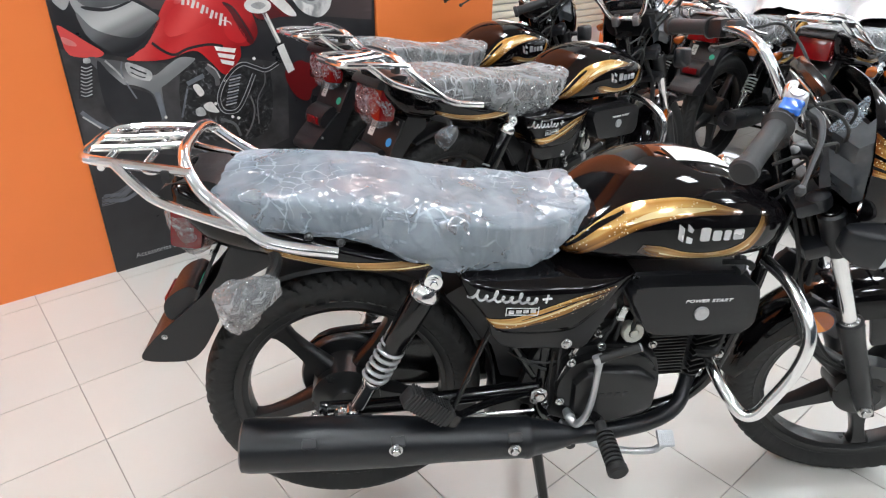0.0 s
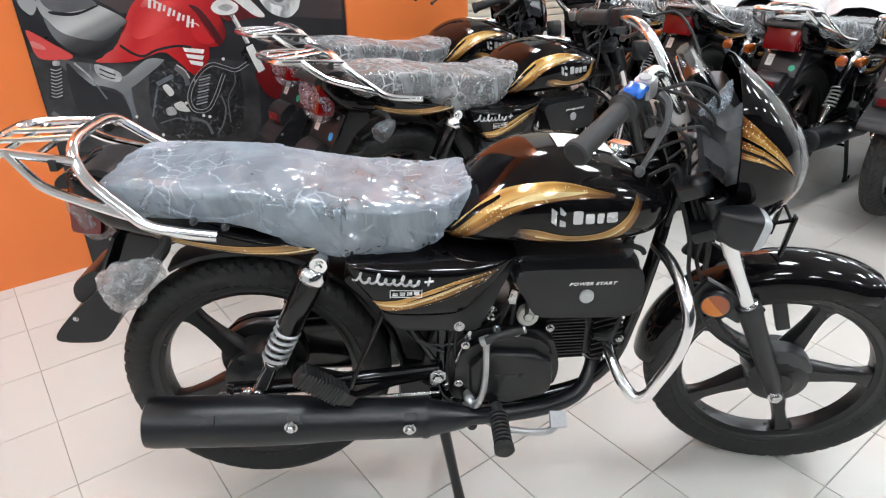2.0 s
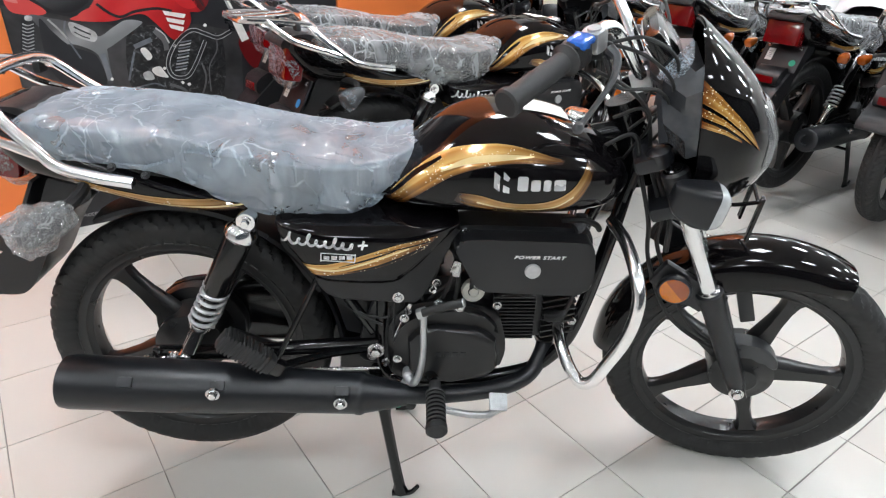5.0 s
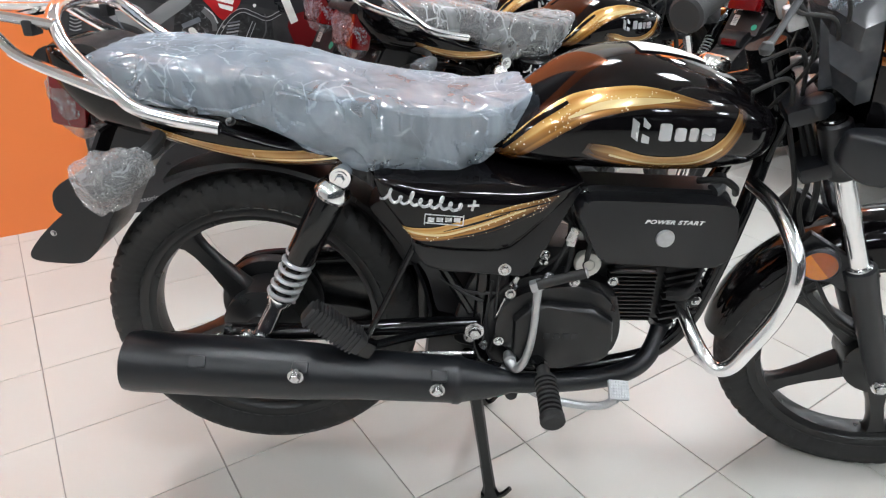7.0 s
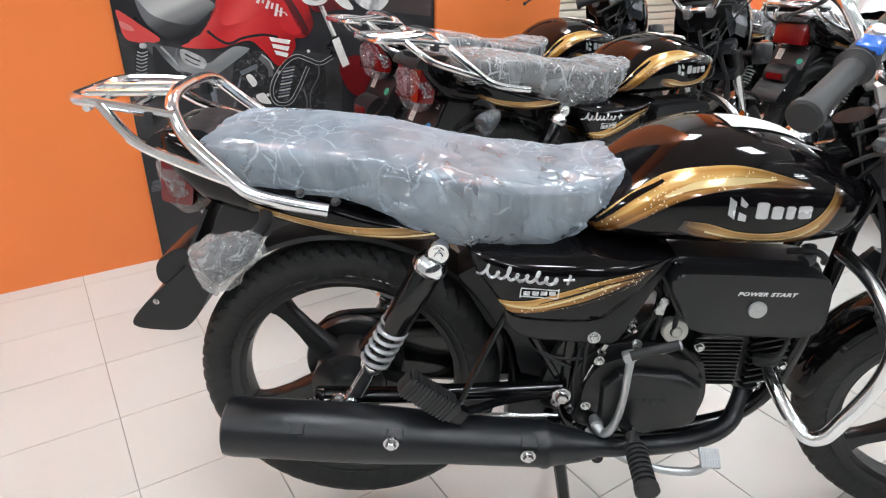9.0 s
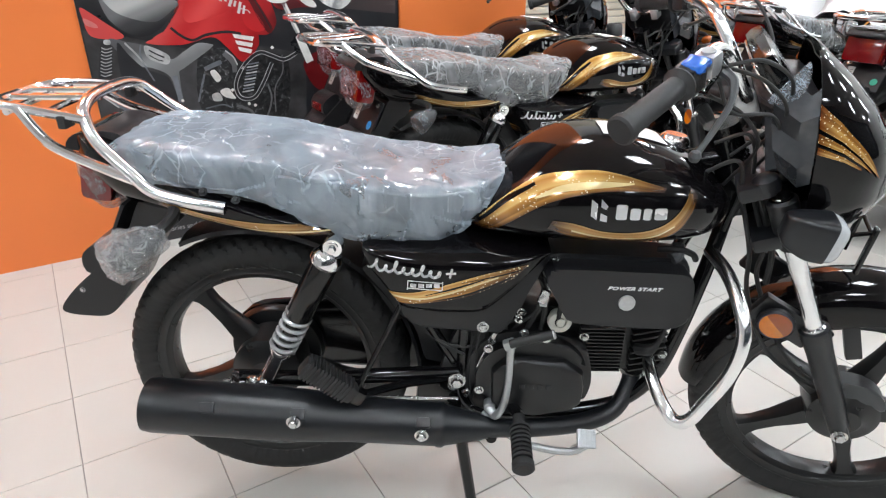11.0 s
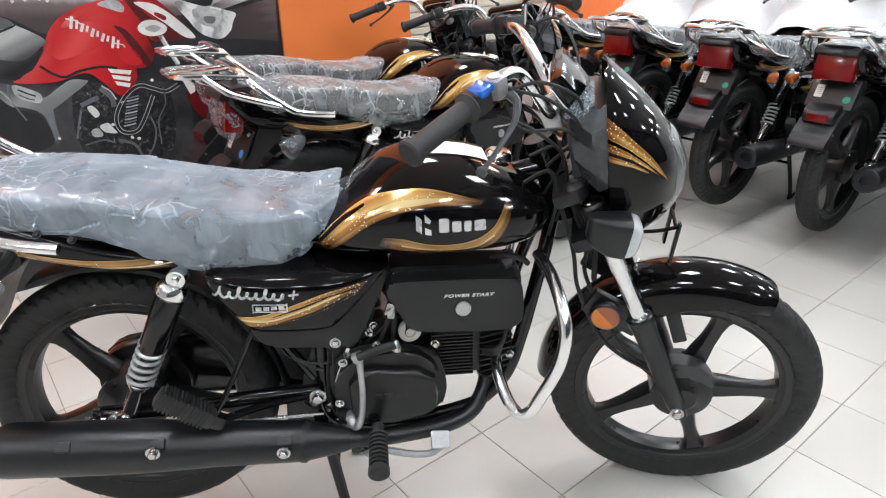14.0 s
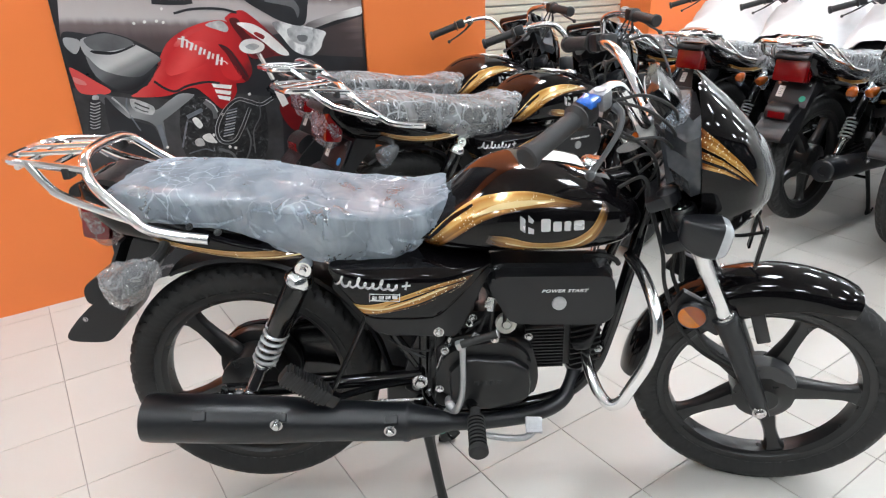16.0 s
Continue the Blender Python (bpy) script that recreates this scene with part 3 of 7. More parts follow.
    part("exhaust_pipe", tube([(0.455, -0.168, 0.318), (0.55, -0.152, 0.306), (0.66, -0.13, 0.303), (0.73, -0.108, 0.32), (0.764, -0.08, 0.362), (0.774, -0.055, 0.415), (0.772, -0.04, 0.46)], [0.019, 0.019, 0.019, 0.018, 0.018, 0.017], 16), SATIN, bike, "satin black exhaust pipe")
    for x, z in ((0.098, 0.38), (0.339, 0.343)):
        p = m0 + d * ((x - m0.x) / d.x)
        r = 0.0515 if x < 0.2 else 0.0435
        part("muffler_bolt", add_bolt(bmesh.new(), (x, p.y - r - 0.001, z - 0.004), 0.0095, h=0.012), STEEL, muf, "bright steel bolt")
    for x in (-0.068, 0.103, 0.342):
        p = m0 + d * ((x - m0.x) / d.x)
        r = 0.053 if x < 0 else 0.052 if x < 0.2 else 0.0435
        part("muffler_tab", box((0.028, 0.012, 0.02), (x, p.y - r * 0.72, p.z + r * 0.66), (-50, 0, 0), 0.003), SATIN, muf)
    mark = dot((0.452, -0.187, 0.305), 0.0075, (0.1, -1, -0.5), 0.001, 14)
    part("paint_mark", mark, GREEN, muf, "small green paint mark")

    # centre stand
    def leg(bm, s):
        rings = []
        for x, y, z, a, b in ((0.4, 0.1, 0.33, 0.014, 0.012), (0.42, 0.115, 0.22, 0.013, 0.011), (0.44, 0.135, 0.1, 0.012, 0.01), (0.452, 0.143, 0.03, 0.013, 0.01), (0.455, 0.145, 0.008, 0.02, 0.014)):
            rings.append([Vector((x + a * math.cos(q), s * y + b * math.sin(q), z)) for q in (i * math.pi / 4 for i in range(8))])
        skin(bm, rings)
        add_tube(bm, [(0.435, s * 0.145, 0.006), (0.475, s * 0.147, 0.008), (0.495, s * 0.147, 0.028)], [0.0075, 0.006, 0.005], 8)
    stand = both_sides(leg)
    add_tube(stand, [(0.4, -0.1, 0.3), (0.4, 0.1, 0.3)], 0.011)
    add_tube(stand, [(0.425, -0.115, 0.2), (0.425, 0.115, 0.2)], 0.008)
    part("centre_stand", stand, ENAMEL, bike, "black centre stand")
    part("centre_stand_stop", dot((0.478, -0.135, 0.285), 0.014, (0, -1, 0), 0.03, 14), RUBBER, bike)

    # frame
    cradle = both_sides(lambda bm, s: add_tube(bm, [(0.915, s * 0.03, 0.78), (0.893, s * 0.055, 0.69), (0.868, s * 0.075, 0.6), (0.84, s * 0.085, 0.49), (0.812, s * 0.09, 0.405), (0.765, s * 0.092, 0.345), (0.7, s * 0.094, 0.318), (0.58, s * 0.1, 0.302), (0.47, s * 0.1, 0.305), (0.42, s * 0.1, 0.35), (0.42, s * 0.1, 0.52), (0.43, s * 0.08, 0.68)], 0.0145, 12))
    add_tube(cradle, [(0.88, 0, 0.9), (0.95, 0, 0.735)], 0.032, 16)
    add_tube(cradle, [(0.9, 0, 0.84), (0.7, 0, 0.8), (0.45, 0, 0.77)], 0.024, 12)
    frame_ob = part("frame", cradle, ENAMEL, bike, "gloss black tubular frame")
    pair("subframe", lambda bm, s: (add_tube(bm, [(0.45, s * 0.09, 0.75), (0.2, s * 0.1, 0.755), (-0.05, s * 0.1, 0.79), (-0.2, s * 0.08, 0.82)], 0.011), add_tube(bm, [(0.2, s * 0.1, 0.75), (0.3, s * 0.1, 0.6), (0.4, s * 0.1, 0.43)], 0.011)), ENAMEL, frame_ob)
    plate = slab([(0.37, 0.37), (0.44, 0.36), (0.47, 0.42), (0.46, 0.52), (0.42, 0.53), (0.385, 0.46)], -0.085, -0.108, 0.003)
    part("pivot_plate", plate, ENGINE, frame_ob)

    # chrome leg guard
    pair("leg_guard", lambda bm, s: add_tube(bm, [(0.868, s * 0.09, 0.685), (0.88, s * 0.16, 0.668), (0.886, s * 0.225, 0.63), (0.888, s * 0.248, 0.585), (0.877, s * 0.25, 0.52), (0.846, s * 0.247, 0.45), (0.828, s * 0.243, 0.414), (0.808, s * 0.23, 0.402), (0.79, s * 0.2, 0.42), (0.78, s * 0.14, 0.45), (0.79, s * 0.085, 0.46)], 0.0125, 14, 8), CHROME, bike, "chrome leg guard")

    # engine
    crank = slab([(0.435, 0.33), (0.52, 0.31), (0.64, 0.325), (0.675, 0.38), (0.668, 0.45), (0.64, 0.495), (0.54, 0.515), (0.465, 0.495), (0.425, 0.43)], 0.13, -0.115, 0.012)
    engine = part("engine", crank, ENGINE, bike, "black engine with finned cylinder")
    clutch = slab([(0.443, 0.425), (0.468, 0.475), (0.52, 0.498), (0.60, 0.502), (0.648, 0.468), (0.66, 0.425), (0.652, 0.38), (0.6, 0.36), (0.5, 0.358), (0.455, 0.378)], -0.11, -0.138, 0.008)
    part("crankcase_cover", clutch, ENGINE, engine)
    inner = slab([(0.473, 0.443), (0.499, 0.471), (0.53, 0.474), (0.612, 0.47), (0.65, 0.443), (0.655, 0.4), (0.652, 0.37), (0.632, 0.352), (0.56, 0.343), (0.506, 0.342), (0.475, 0.37)], -0.13, -0.158, 0.011, smooth=False, segments=2)
    inner = part("clutch_cover", inner, ENGINE, engine, "black embossed clutch cover")
    emb = bmesh.new()
    for i in range(4):
        add_box(emb, (0.011, 0.002, 0.012), pose(0.533 + 0.017 * i, -0.158, 0.414), 0.0008)
    part("emblem", emb, SATIN, inner)
    for x, y, z in ((0.575, -0.139, 0.515), (0.53, -0.085, 0.54), (0.655, -0.1, 0.495), (0.465, -0.139, 0.49), (0.45, -0.139, 0.39), (0.64, -0.139, 0.365)):
        part("cover_bolt", add_bolt(bmesh.new(), (x, y, z), 0.0065), STEEL, engine)
    upper = slab([(0.455, 0.48), (0.5, 0.545), (0.58, 0.55), (0.66, 0.535), (0.668, 0.48), (0.6, 0.46)], -0.04, -0.078, 0.01)
    part("upper_cover", upper, ENGINE, engine)
    fins = bmesh.new()
    add_box(fins, (0.15, 0.168, 0.112), pose(0.735, 0, 0.462), 0.006)
    cyl = part("cylinder", fins, ENGINE, engine, "black finned cylinder")
    fin = part("fin", box((0.088, 0.196, 0.0034), (0, 0, 0), bevel=0.0012), ENGINE, cyl, m=pose(0.692, 0, 0.412))
    for i in range(1, 13):
        o = fin.copy()
        scene.collection.objects.link(o)
        o.matrix_basis = pose(0.692, 0, 0.412 + 0.0083 * i)
    head = bmesh.new()
    add_box(head, (0.07, 0.18, 0.116), pose(0.79, 0, 0.468, 0, -6, 0), 0.014)
    hd = part("cylinder_head", head, ENGINE, engine)
    fin = part("fin", box((0.07, 0.205, 0.0042), (0, 0, 0), bevel=0.0015), ENGINE, hd, m=pose(0.785, 0, 0.424, 0, -14, 0))
    for i in range(1, 7):
        o = fin.copy()
        scene.collection.objects.link(o)
        o.matrix_basis = pose(0.785, 0, 0.424 + 0.0145 * i, 0, -14, 0)
    part("exhaust_flange", tube([(0.77, -0.07, 0.412), (0.774, -0.055, 0.39)], 0.026, 14), ENGINE, engine)
    part("flange_bolt", add_bolt(bmesh.new(), (0.79, -0.078, 0.402), 0.006, (0, -0.6, -0.8), 0.016), STEEL, engine)
    part("spark_plug_cap", tube([(0.765, -0.1, 0.47), (0.783, -0.125, 0.487), (0.8, -0.118, 0.515), (0.815, -0.1, 0.56)], [0.014, 0.012, 0.005, 0.004, 0.004], 10), RUBBER, engine)
    for x, y, z in ((0.805, -0.098, 0.545), (0.815, -0.098, 0.455), (0.665, -0.1, 0.545)):
        part("head_bolt", add_bolt(bmesh.new(), (x, y, z), 0.0065), STEEL, engine)
    knob = lathe([(0, -0.03), (0.016, -0.03), (0.016, 0.0), (0.0225, 0.0), (0.024, 0.004), (0.024, 0.012), (0.022, 0.016), (0.0115, 0.017), (0.0105, 0.013), (0.009, 0.013), (0.0085, 0.02), (0, 0.02)], (0.603, -0.094, 0.532), (0.05, -1, 0.08), 36)
    part("filler_cap", knob, BARE, engine, "round bare alloy cap")

    # throttle body, hoses and wires behind the side panel
    rnd = random.Random(5)
    for i in range(9):
        x = 0.44 + 0.018 * i
        part("hose", tube([(x, -0.08 - 0.03 * rnd.random(), 0.66), (x + rnd.uniform(-0.03, 0.05), -0.1 - 0.02 * rnd.random(), 0.58), (x + rnd.uniform(-0.04, 0.02), -0.1, 0.49), (x + rnd.uniform(-0.06, 0.02), -0.09, 0.36)], rnd.choice((0.0035, 0.005, 0.007)), 7), RUBBER, bike)
    part("hose", tube([(0.33, -0.1, 0.53), (0.38, -0.11, 0.48), (0.45, -0.115, 0.475)], 0.003, 6), RUBBER, bike)
    part("throttle_body", tube([(0.56, -0.02, 0.62), (0.66, -0.02, 0.56)], 0.03, 16), ENGINE, bike)
    part("battery_case", box((0.1, 0.12, 0.14), (0.49, 0, 0.62), (0, -12, 0), 0.02), PLASTIC, bike)
    part("relay", box((0.05, 0.04, 0.06), (0.49, -0.08, 0.545), (0, -15, 0), 0.006), PLASTIC, bike)
    part("inner_case", box((0.2, 0.11, 0.15), (0.33, 0, 0.6), (0, -30, 0), 0.02), PLASTIC, bike)
    part("tool_tray", slab([(0.26, 0.57), (0.315, 0.48), (0.335, 0.41), (0.35, 0.395), (0.425, 0.39), (0.46, 0.48), (0.5, 0.62), (0.4, 0.7), (0.28, 0.7)], -0.05, 0.08, 0.012), PLASTIC, bike, "matte black inner tray")
    part("splash_guard", lathe([(0.328, -0.055), (0.334, -0.05), (0.336, 0), (0.334, 0.05), (0.328, 0.055), (0.331, 0)], REAR, (0, -1, 0), 20, arc=(-math.pi * 0.02, math.pi * 0.3), closed_profile=True), PLASTIC, bike, "matte black inner mudguard")
    for x, z, w, h in ((0.475, 0.51, 0.009, 0.016), (0.5, 0.565, 0.01, 0.01), (0.452, 0.455, 0.005, 0.04), (0.565, 0.6, 0.016, 0.028)):
        part("clip", box((w, 0.008, h), (x, -0.125, z), (0, 20, 0), 0.002), STEEL, bike, "bright metal clip")

    for x, z, r, axis in ((0.471, 0.493, 0.0055, (0.4, -1, 0.5)), (0.425, 0.368, 0.006, (0, -1, 0)), (0.579, 0.672, 0.006, (0.6, -1, 0.2)), (0.534, 0.511, 0.0065, (0, -1, 0.4)), (0.52, 0.546, 0.0055, (0.3, -1, 0))):
        part("small_bolt", add_bolt(bmesh.new(), (x, -0.117, z), r, axis, 0.014), STEEL, bike)
    part("connector", box((0.014, 0.012, 0.022), (0.568, -0.112, 0.583), (0, 8, 0), 0.002), WHITE_PRINT, bike, "white plastic connector")
    wire = [(0.439 + 0.006 * math.cos(i * 0.7), -0.118 + 0.006 * math.sin(i * 0.7), 0.33 - 0.0011 * i) for i in range(45)]
    part("return_spring", tube(wire, 0.0011, 5, smooth=False), STEEL, bike, "thin steel return spring")
    for p in ([(0.448, -0.118, 0.52), (0.443, -0.122, 0.46), (0.446, -0.12, 0.4), (0.437, -0.118, 0.35)], [(0.436, -0.112, 0.5), (0.428, -0.12, 0.44), (0.432, -0.118, 0.37)], [(0.34, -0.1, 0.5), (0.385, -0.115, 0.475), (0.42, -0.118, 0.46)]):
        part("wire", tube(p, 0.0028, 6), RUBBER, bike)
    part("clip", box((0.009, 0.008, 0.022), (0.457, -0.12, 0.455), (0, 25, 0), 0.002), STEEL, bike, "bright metal clip")
    part("clip", box((0.012, 0.008, 0.012), (0.464, -0.12, 0.424), (0, -20, 0), 0.002), STEEL, bike, "bright metal clip")

    # air filter box
    back = slab([(0.557, 0.655), (0.567, 0.676), (0.588, 0.686), (0.7, 0.683), (0.8, 0.679), (0.826, 0.664), (0.83, 0.6), (0.824, 0.566), (0.788, 0.555), (0.7, 0.558), (0.622, 0.563), (0.599, 0.573), (0.575, 0.62)], -0.05, -0.118, 0.006, segments=2)
    air = slab([(0.561, 0.655), (0.571, 0.67), (0.59, 0.677), (0.7, 0.675), (0.797, 0.671), (0.82, 0.658), (0.826, 0.6), (0.82, 0.57), (0.787, 0.559), (0.7, 0.562), (0.624, 0.567), (0.602, 0.577), (0.579, 0.62)], -0.112, -0.165, 0.022, segments=6)
    air = part("air_filter_box", air, PLASTIC, bike, "matte black air filter box", smooth=60)
    part("box_base", back, PLASTIC, air, smooth=60)
    part("box_screw", lathe([(0, 0), (0.0145, 0), (0.0155, 0.003), (0.0145, 0.006), (0.011, 0.0065), (0, 0.0055)], (0.707, -0.1645, 0.614), (0, -1, 0), 28), ALLOY, air, "round alloy screw head")
    txt = words("POWER START", 0.0165, 0.0004, shear=0.3, spacing=1.12, bold=0.00045)
    bmesh.ops.scale(txt, verts=txt.verts[:], vec=(0.79, 0.56, 1))
    part("lettering", txt, WHITE_PRINT, air, "white lettering", smooth=0, m=pose(0.7175, -0.1658, 0.6415, 90, 0, 0) @ pose(0, 0, 0, 0, 0, -1))

    # side panels
    side = Shell([(0.233, 0.692, 0.705, 0.714, 0.15), (0.24, 0.672, 0.7, 0.717, 0.158), (0.262, 0.64, 0.69, 0.718, 0.165), (0.285, 0.603, 0.68, 0.717, 0.167), (0.303, 0.58, 0.67, 0.716, 0.168), (0.34, 0.573, 0.66, 0.715, 0.169), (0.41, 0.57, 0.66, 0.713, 0.169), (0.452, 0.575, 0.66, 0.711, 0.168), (0.478, 0.597, 0.668, 0.709, 0.167), (0.51, 0.632, 0.68, 0.708, 0.163), (0.54, 0.668, 0.692, 0.706, 0.156), (0.568, 0.699, 0.701, 0.703, 0.144)], 3.2, 7)
    panel = part("side_panel", side.mesh(30, 48), PAINT, bike, "gloss black side panel with gold flash")
    part("gold_flash", side.decal([(0.247, 0.634), (0.284, 0.628), (0.331, 0.629), (0.389, 0.647), (0.456, 0.669), (0.53, 0.685)], [(0.256, 0.617), (0.284, 0.606), (0.328, 0.604), (0.386, 0.614), (0.435, 0.628), (0.505, 0.66)]), GOLD, panel, "gold printed flash")
    part("flash_line", side.decal([(0.256, 0.629), (0.33, 0.617), (0.39, 0.631), (0.475, 0.663)], [(0.256, 0.626), (0.33, 0.613), (0.39, 0.627), (0.475, 0.66)], off=0.0018), PALE_GOLD, panel)
    for up, down in (([(0.345, 0.623), (0.4, 0.641), (0.45, 0.658)], [(0.345, 0.622), (0.4, 0.637), (0.45, 0.656)]), ([(0.36, 0.612), (0.41, 0.625), (0.46, 0.645), (0.5, 0.664)], [(0.36, 0.611), (0.41, 0.621), (0.46, 0.64), (0.5, 0.661)]), ([(0.41, 0.65), (0.46, 0.662), (0.515, 0.676)], [(0.41, 0.649), (0.46, 0.66), (0.515, 0.673)])):
        part("flash_gap", side.decal(up, down, off=0.002), PAINT, panel)
    part("product_mark", side_mark(side), SILVER, panel, "silver script mark")
    badge = bmesh.new()
    yb = -(side.half(0.345, 0.643) + 0.0015)
    for x, z, w, h in ((0.375, 0.6595, 0.062, 0.0018), (0.375, 0.6445, 0.062, 0.0018), (0.344, 0.652, 0.0018, 0.0165), (0.406, 0.652, 0.0018, 0.0165)) + tuple((0.354 + 0.014 * i, 0.652, 0.0105, 0.0075) for i in range(4)):
        add_box(badge, (w, 0.001, h), pose(x - 0.03, yb, z - 0.009, 0, 4, 0))
    part("name_badge", badge, SILVER, panel, "silver outlined badge")
    low = slab([(0.288, 0.6), (0.296, 0.562), (0.314, 0.538), (0.346, 0.527), (0.486, 0.518), (0.498, 0.528), (0.53, 0.598), (0.57, 0.681), (0.55, 0.695), (0.46, 0.6), (0.36, 0.585)], -0.09, -0.13, 0.004, smooth=False)
    lowp = part("lower_panel", low, PLASTIC, bike, "matte black lower side panel")
    part("panel_bolt", add_bolt(bmesh.new(), (0.453, -0.13, 0.533), 0.008), STEEL, lowp)

    # fuel tank
    tank = Shell([(0.415, 0.715, 0.732, 0.740, 0.06), (0.44, 0.712, 0.750, 0.780, 0.1), (0.49, 0.711, 0.770, 0.825, 0.14), (0.56, 0.71, 0.785, 0.872, 0.165), (0.63, 0.71, 0.790, 0.892, 0.176), (0.72, 0.71, 0.790, 0.887, 0.178), (0.8, 0.713, 0.788, 0.862, 0.165), (0.85, 0.722, 0.785, 0.833, 0.14), (0.885, 0.74, 0.780, 0.800, 0.095), (0.9, 0.76, 0.767, 0.775, 0.05)], 2.3, 3.2)
    tk = part("fuel_tank", tank.mesh(56, 64), PAINT, bike, "gloss black fuel tank with gold flashes", smooth=60)
    part("gold_flash", tank.decal([(0.425, 0.733), (0.47, 0.786), (0.535, 0.835), (0.6, 0.853), (0.66, 0.853), (0.745, 0.832)], [(0.455, 0.722), (0.5, 0.764), (0.55, 0.8), (0.605, 0.82), (0.66, 0.828), (0.74, 0.826)], nx=50), GOLD, tk, "gold printed flash with pale dots")
    part("flash_line", tank.decal([(0.53, 0.808), (0.575, 0.832), (0.63, 0.841), (0.69, 0.84)], [(0.53, 0.805), (0.575, 0.822), (0.63, 0.831), (0.69, 0.838)], off=0.002), PALE_GOLD, tk)
    part("flash_gap", tank.decal([(0.435, 0.743), (0.48, 0.794), (0.53, 0.828)], [(0.44, 0.741), (0.484, 0.789), (0.532, 0.825)], off=0.002), PAINT, tk)
    part("copper_flash", tank.decal([(0.562, 0.772), (0.599, 0.769), (0.644, 0.757), (0.689, 0.755), (0.73, 0.763), (0.76, 0.782), (0.778, 0.809), (0.788, 0.831)], [(0.554, 0.755), (0.588, 0.742), (0.644, 0.732), (0.695, 0.729), (0.736, 0.732), (0.771, 0.755), (0.791, 0.787), (0.8, 0.817)], nx=50), COPPER, tk, "copper printed flash")
    part("flash_line", tank.decal([(0.594, 0.757), (0.644, 0.746), (0.692, 0.743), (0.733, 0.749), (0.765, 0.77)], [(0.594, 0.7535), (0.644, 0.7425), (0.692, 0.7395), (0.733, 0.7455), (0.765, 0.7665)], off=0.002), PALE_GOLD, tk)
    logo = bmesh.new()
    y = lambda x, z: -(tank.half(x, z) + 0.0012)
    def tag(pts):
        a = [logo.verts.new((px, y(px, pz) - 0.0006, pz)) for px, pz in pts]
        b = [logo.verts.new((px, y(px, pz) + 0.002, pz)) for px, pz in pts]
        logo.faces.new(a)
        for i in range(len(a)):
            j = (i + 1) % len(a)
            logo.faces.new((a[i], b[i], b[j], a[j]))
    for pts in (((0.622, 0.786), (0.632, 0.779), (0.632, 0.807), (0.622, 0.814)), ((0.638, 0.802), (0.638, 0.815), (0.649, 0.804), (0.646, 0.798)), ((0.638, 0.778), (0.638, 0.791), (0.649, 0.786), (0.649, 0.776))):
        tag(pts)
    for x0, x1, z1 in ((0.663, 0.681, 0.807), (0.6865, 0.703, 0.801), (0.7085, 0.7215, 0.801), (0.727, 0.748, 0.801)):
        tag(((x0, 0.783), (x0 + 0.003, 0.781), (x1 - 0.003, 0.781), (x1, 0.783), (x1, z1 - 0.002), (x1 - 0.003, z1), (x0 + 0.003, z1), (x0, z1 - 0.002)))
    part("maker_mark", logo, SILVER, tk, "plain silver maker's mark", smooth=0)
    note = bmesh.new()
    rows = []
    for i in range(9):
        x = 0.655 + 0.115 * i / 8
        rows.append([Vector((x, -0.055 + 0.08 * j / 6, 0)) for j in range(7)])
    for row in rows:
        for v in row:
            b, mid, top, w = tank.at(v.x)
            v.z = mid + (top - mid) * (1 - min(abs(v.y) / w, 1) ** 2.3) ** (1 / 2.3) + 0.0025
    skin(note, rows, closed=False)
    part("paper_label", note, PAPER, tk, "white paper label")
    part("fuel_cap", lathe([(0, 0.014), (0.02, 0.013), (0.025, 0.009), (0.028, 0.003), (0.029, -0.006)], (0.8, 0, 0.866), (0.15, 0, 1), 32), CHROME, tk, "chrome fuel cap")
    part("tank_tap", tube([(0.805, -0.1, 0.7), (0.8, -0.115, 0.685), (0.79, -0.12, 0.68)], 0.012, 10), GREY_PLASTIC, bike)

    # seat under its plastic film
    st = [(-0.205, 0.835, 0.844, 0.848, 0.046), (-0.19, 0.82, 0.859, 0.860, 0.096), (-0.14, 0.805, 0.856, 0.873, 0.118), (-0.04, 0.79, 0.846, 0.875, 0.126), (0.1, 0.765, 0.831, 0.858, 0.128), (0.2, 0.745, 0.811, 0.832, 0.126), (0.28, 0.735, 0.801, 0.817, 0.122), (0.37, 0.735, 0.796, 0.807, 0.112), (0.43, 0.75, 0.801, 0.807, 0.096), (0.455, 0.79, 0.802, 0.803, 0.076)]
    seat = part("seat", Shell(st, 3.2, 5).mesh(40, 48), SEAT_COVER, bike, "long black seat", smooth=60)
    wrap = Shell([(-0.214, 0.83, 0.845, 0.858, 0.052), (-0.2, 0.815, 0.864, 0.880, 0.108), (-0.14, 0.798, 0.858, 0.887, 0.131), (-0.04, 0.785, 0.848, 0.884, 0.14), (0.06, 0.77, 0.838, 0.872, 0.143), (0.12, 0.735, 0.828, 0.861, 0.145), (0.2, 0.704, 0.813, 0.840, 0.148), (0.28, 0.693, 0.803, 0.826, 0.148), (0.36, 0.696, 0.798, 0.818, 0.142), (0.43, 0.735, 0.798, 0.824, 0.124), (0.467, 0.79, 0.822, 0.829, 0.102), (0.482, 0.828, 0.826, 0.832, 0.087)], 3.0, 4.5)
    bm = wrap.mesh(260, 220)
    crumple(bm, 0.002, 6.0, 3.0)
    facet(bm, 0.01, 9.0, 3.0, (0.8, 1, 1.2), flat_above=0.75)
    creases(bm, 0.0075, 12.0, 5.0, (0.7, 1, 0.6), 0.6)
    creases(bm, 0.0048, 27.0, 9.0, (0.75, 1, 1), 0.5)
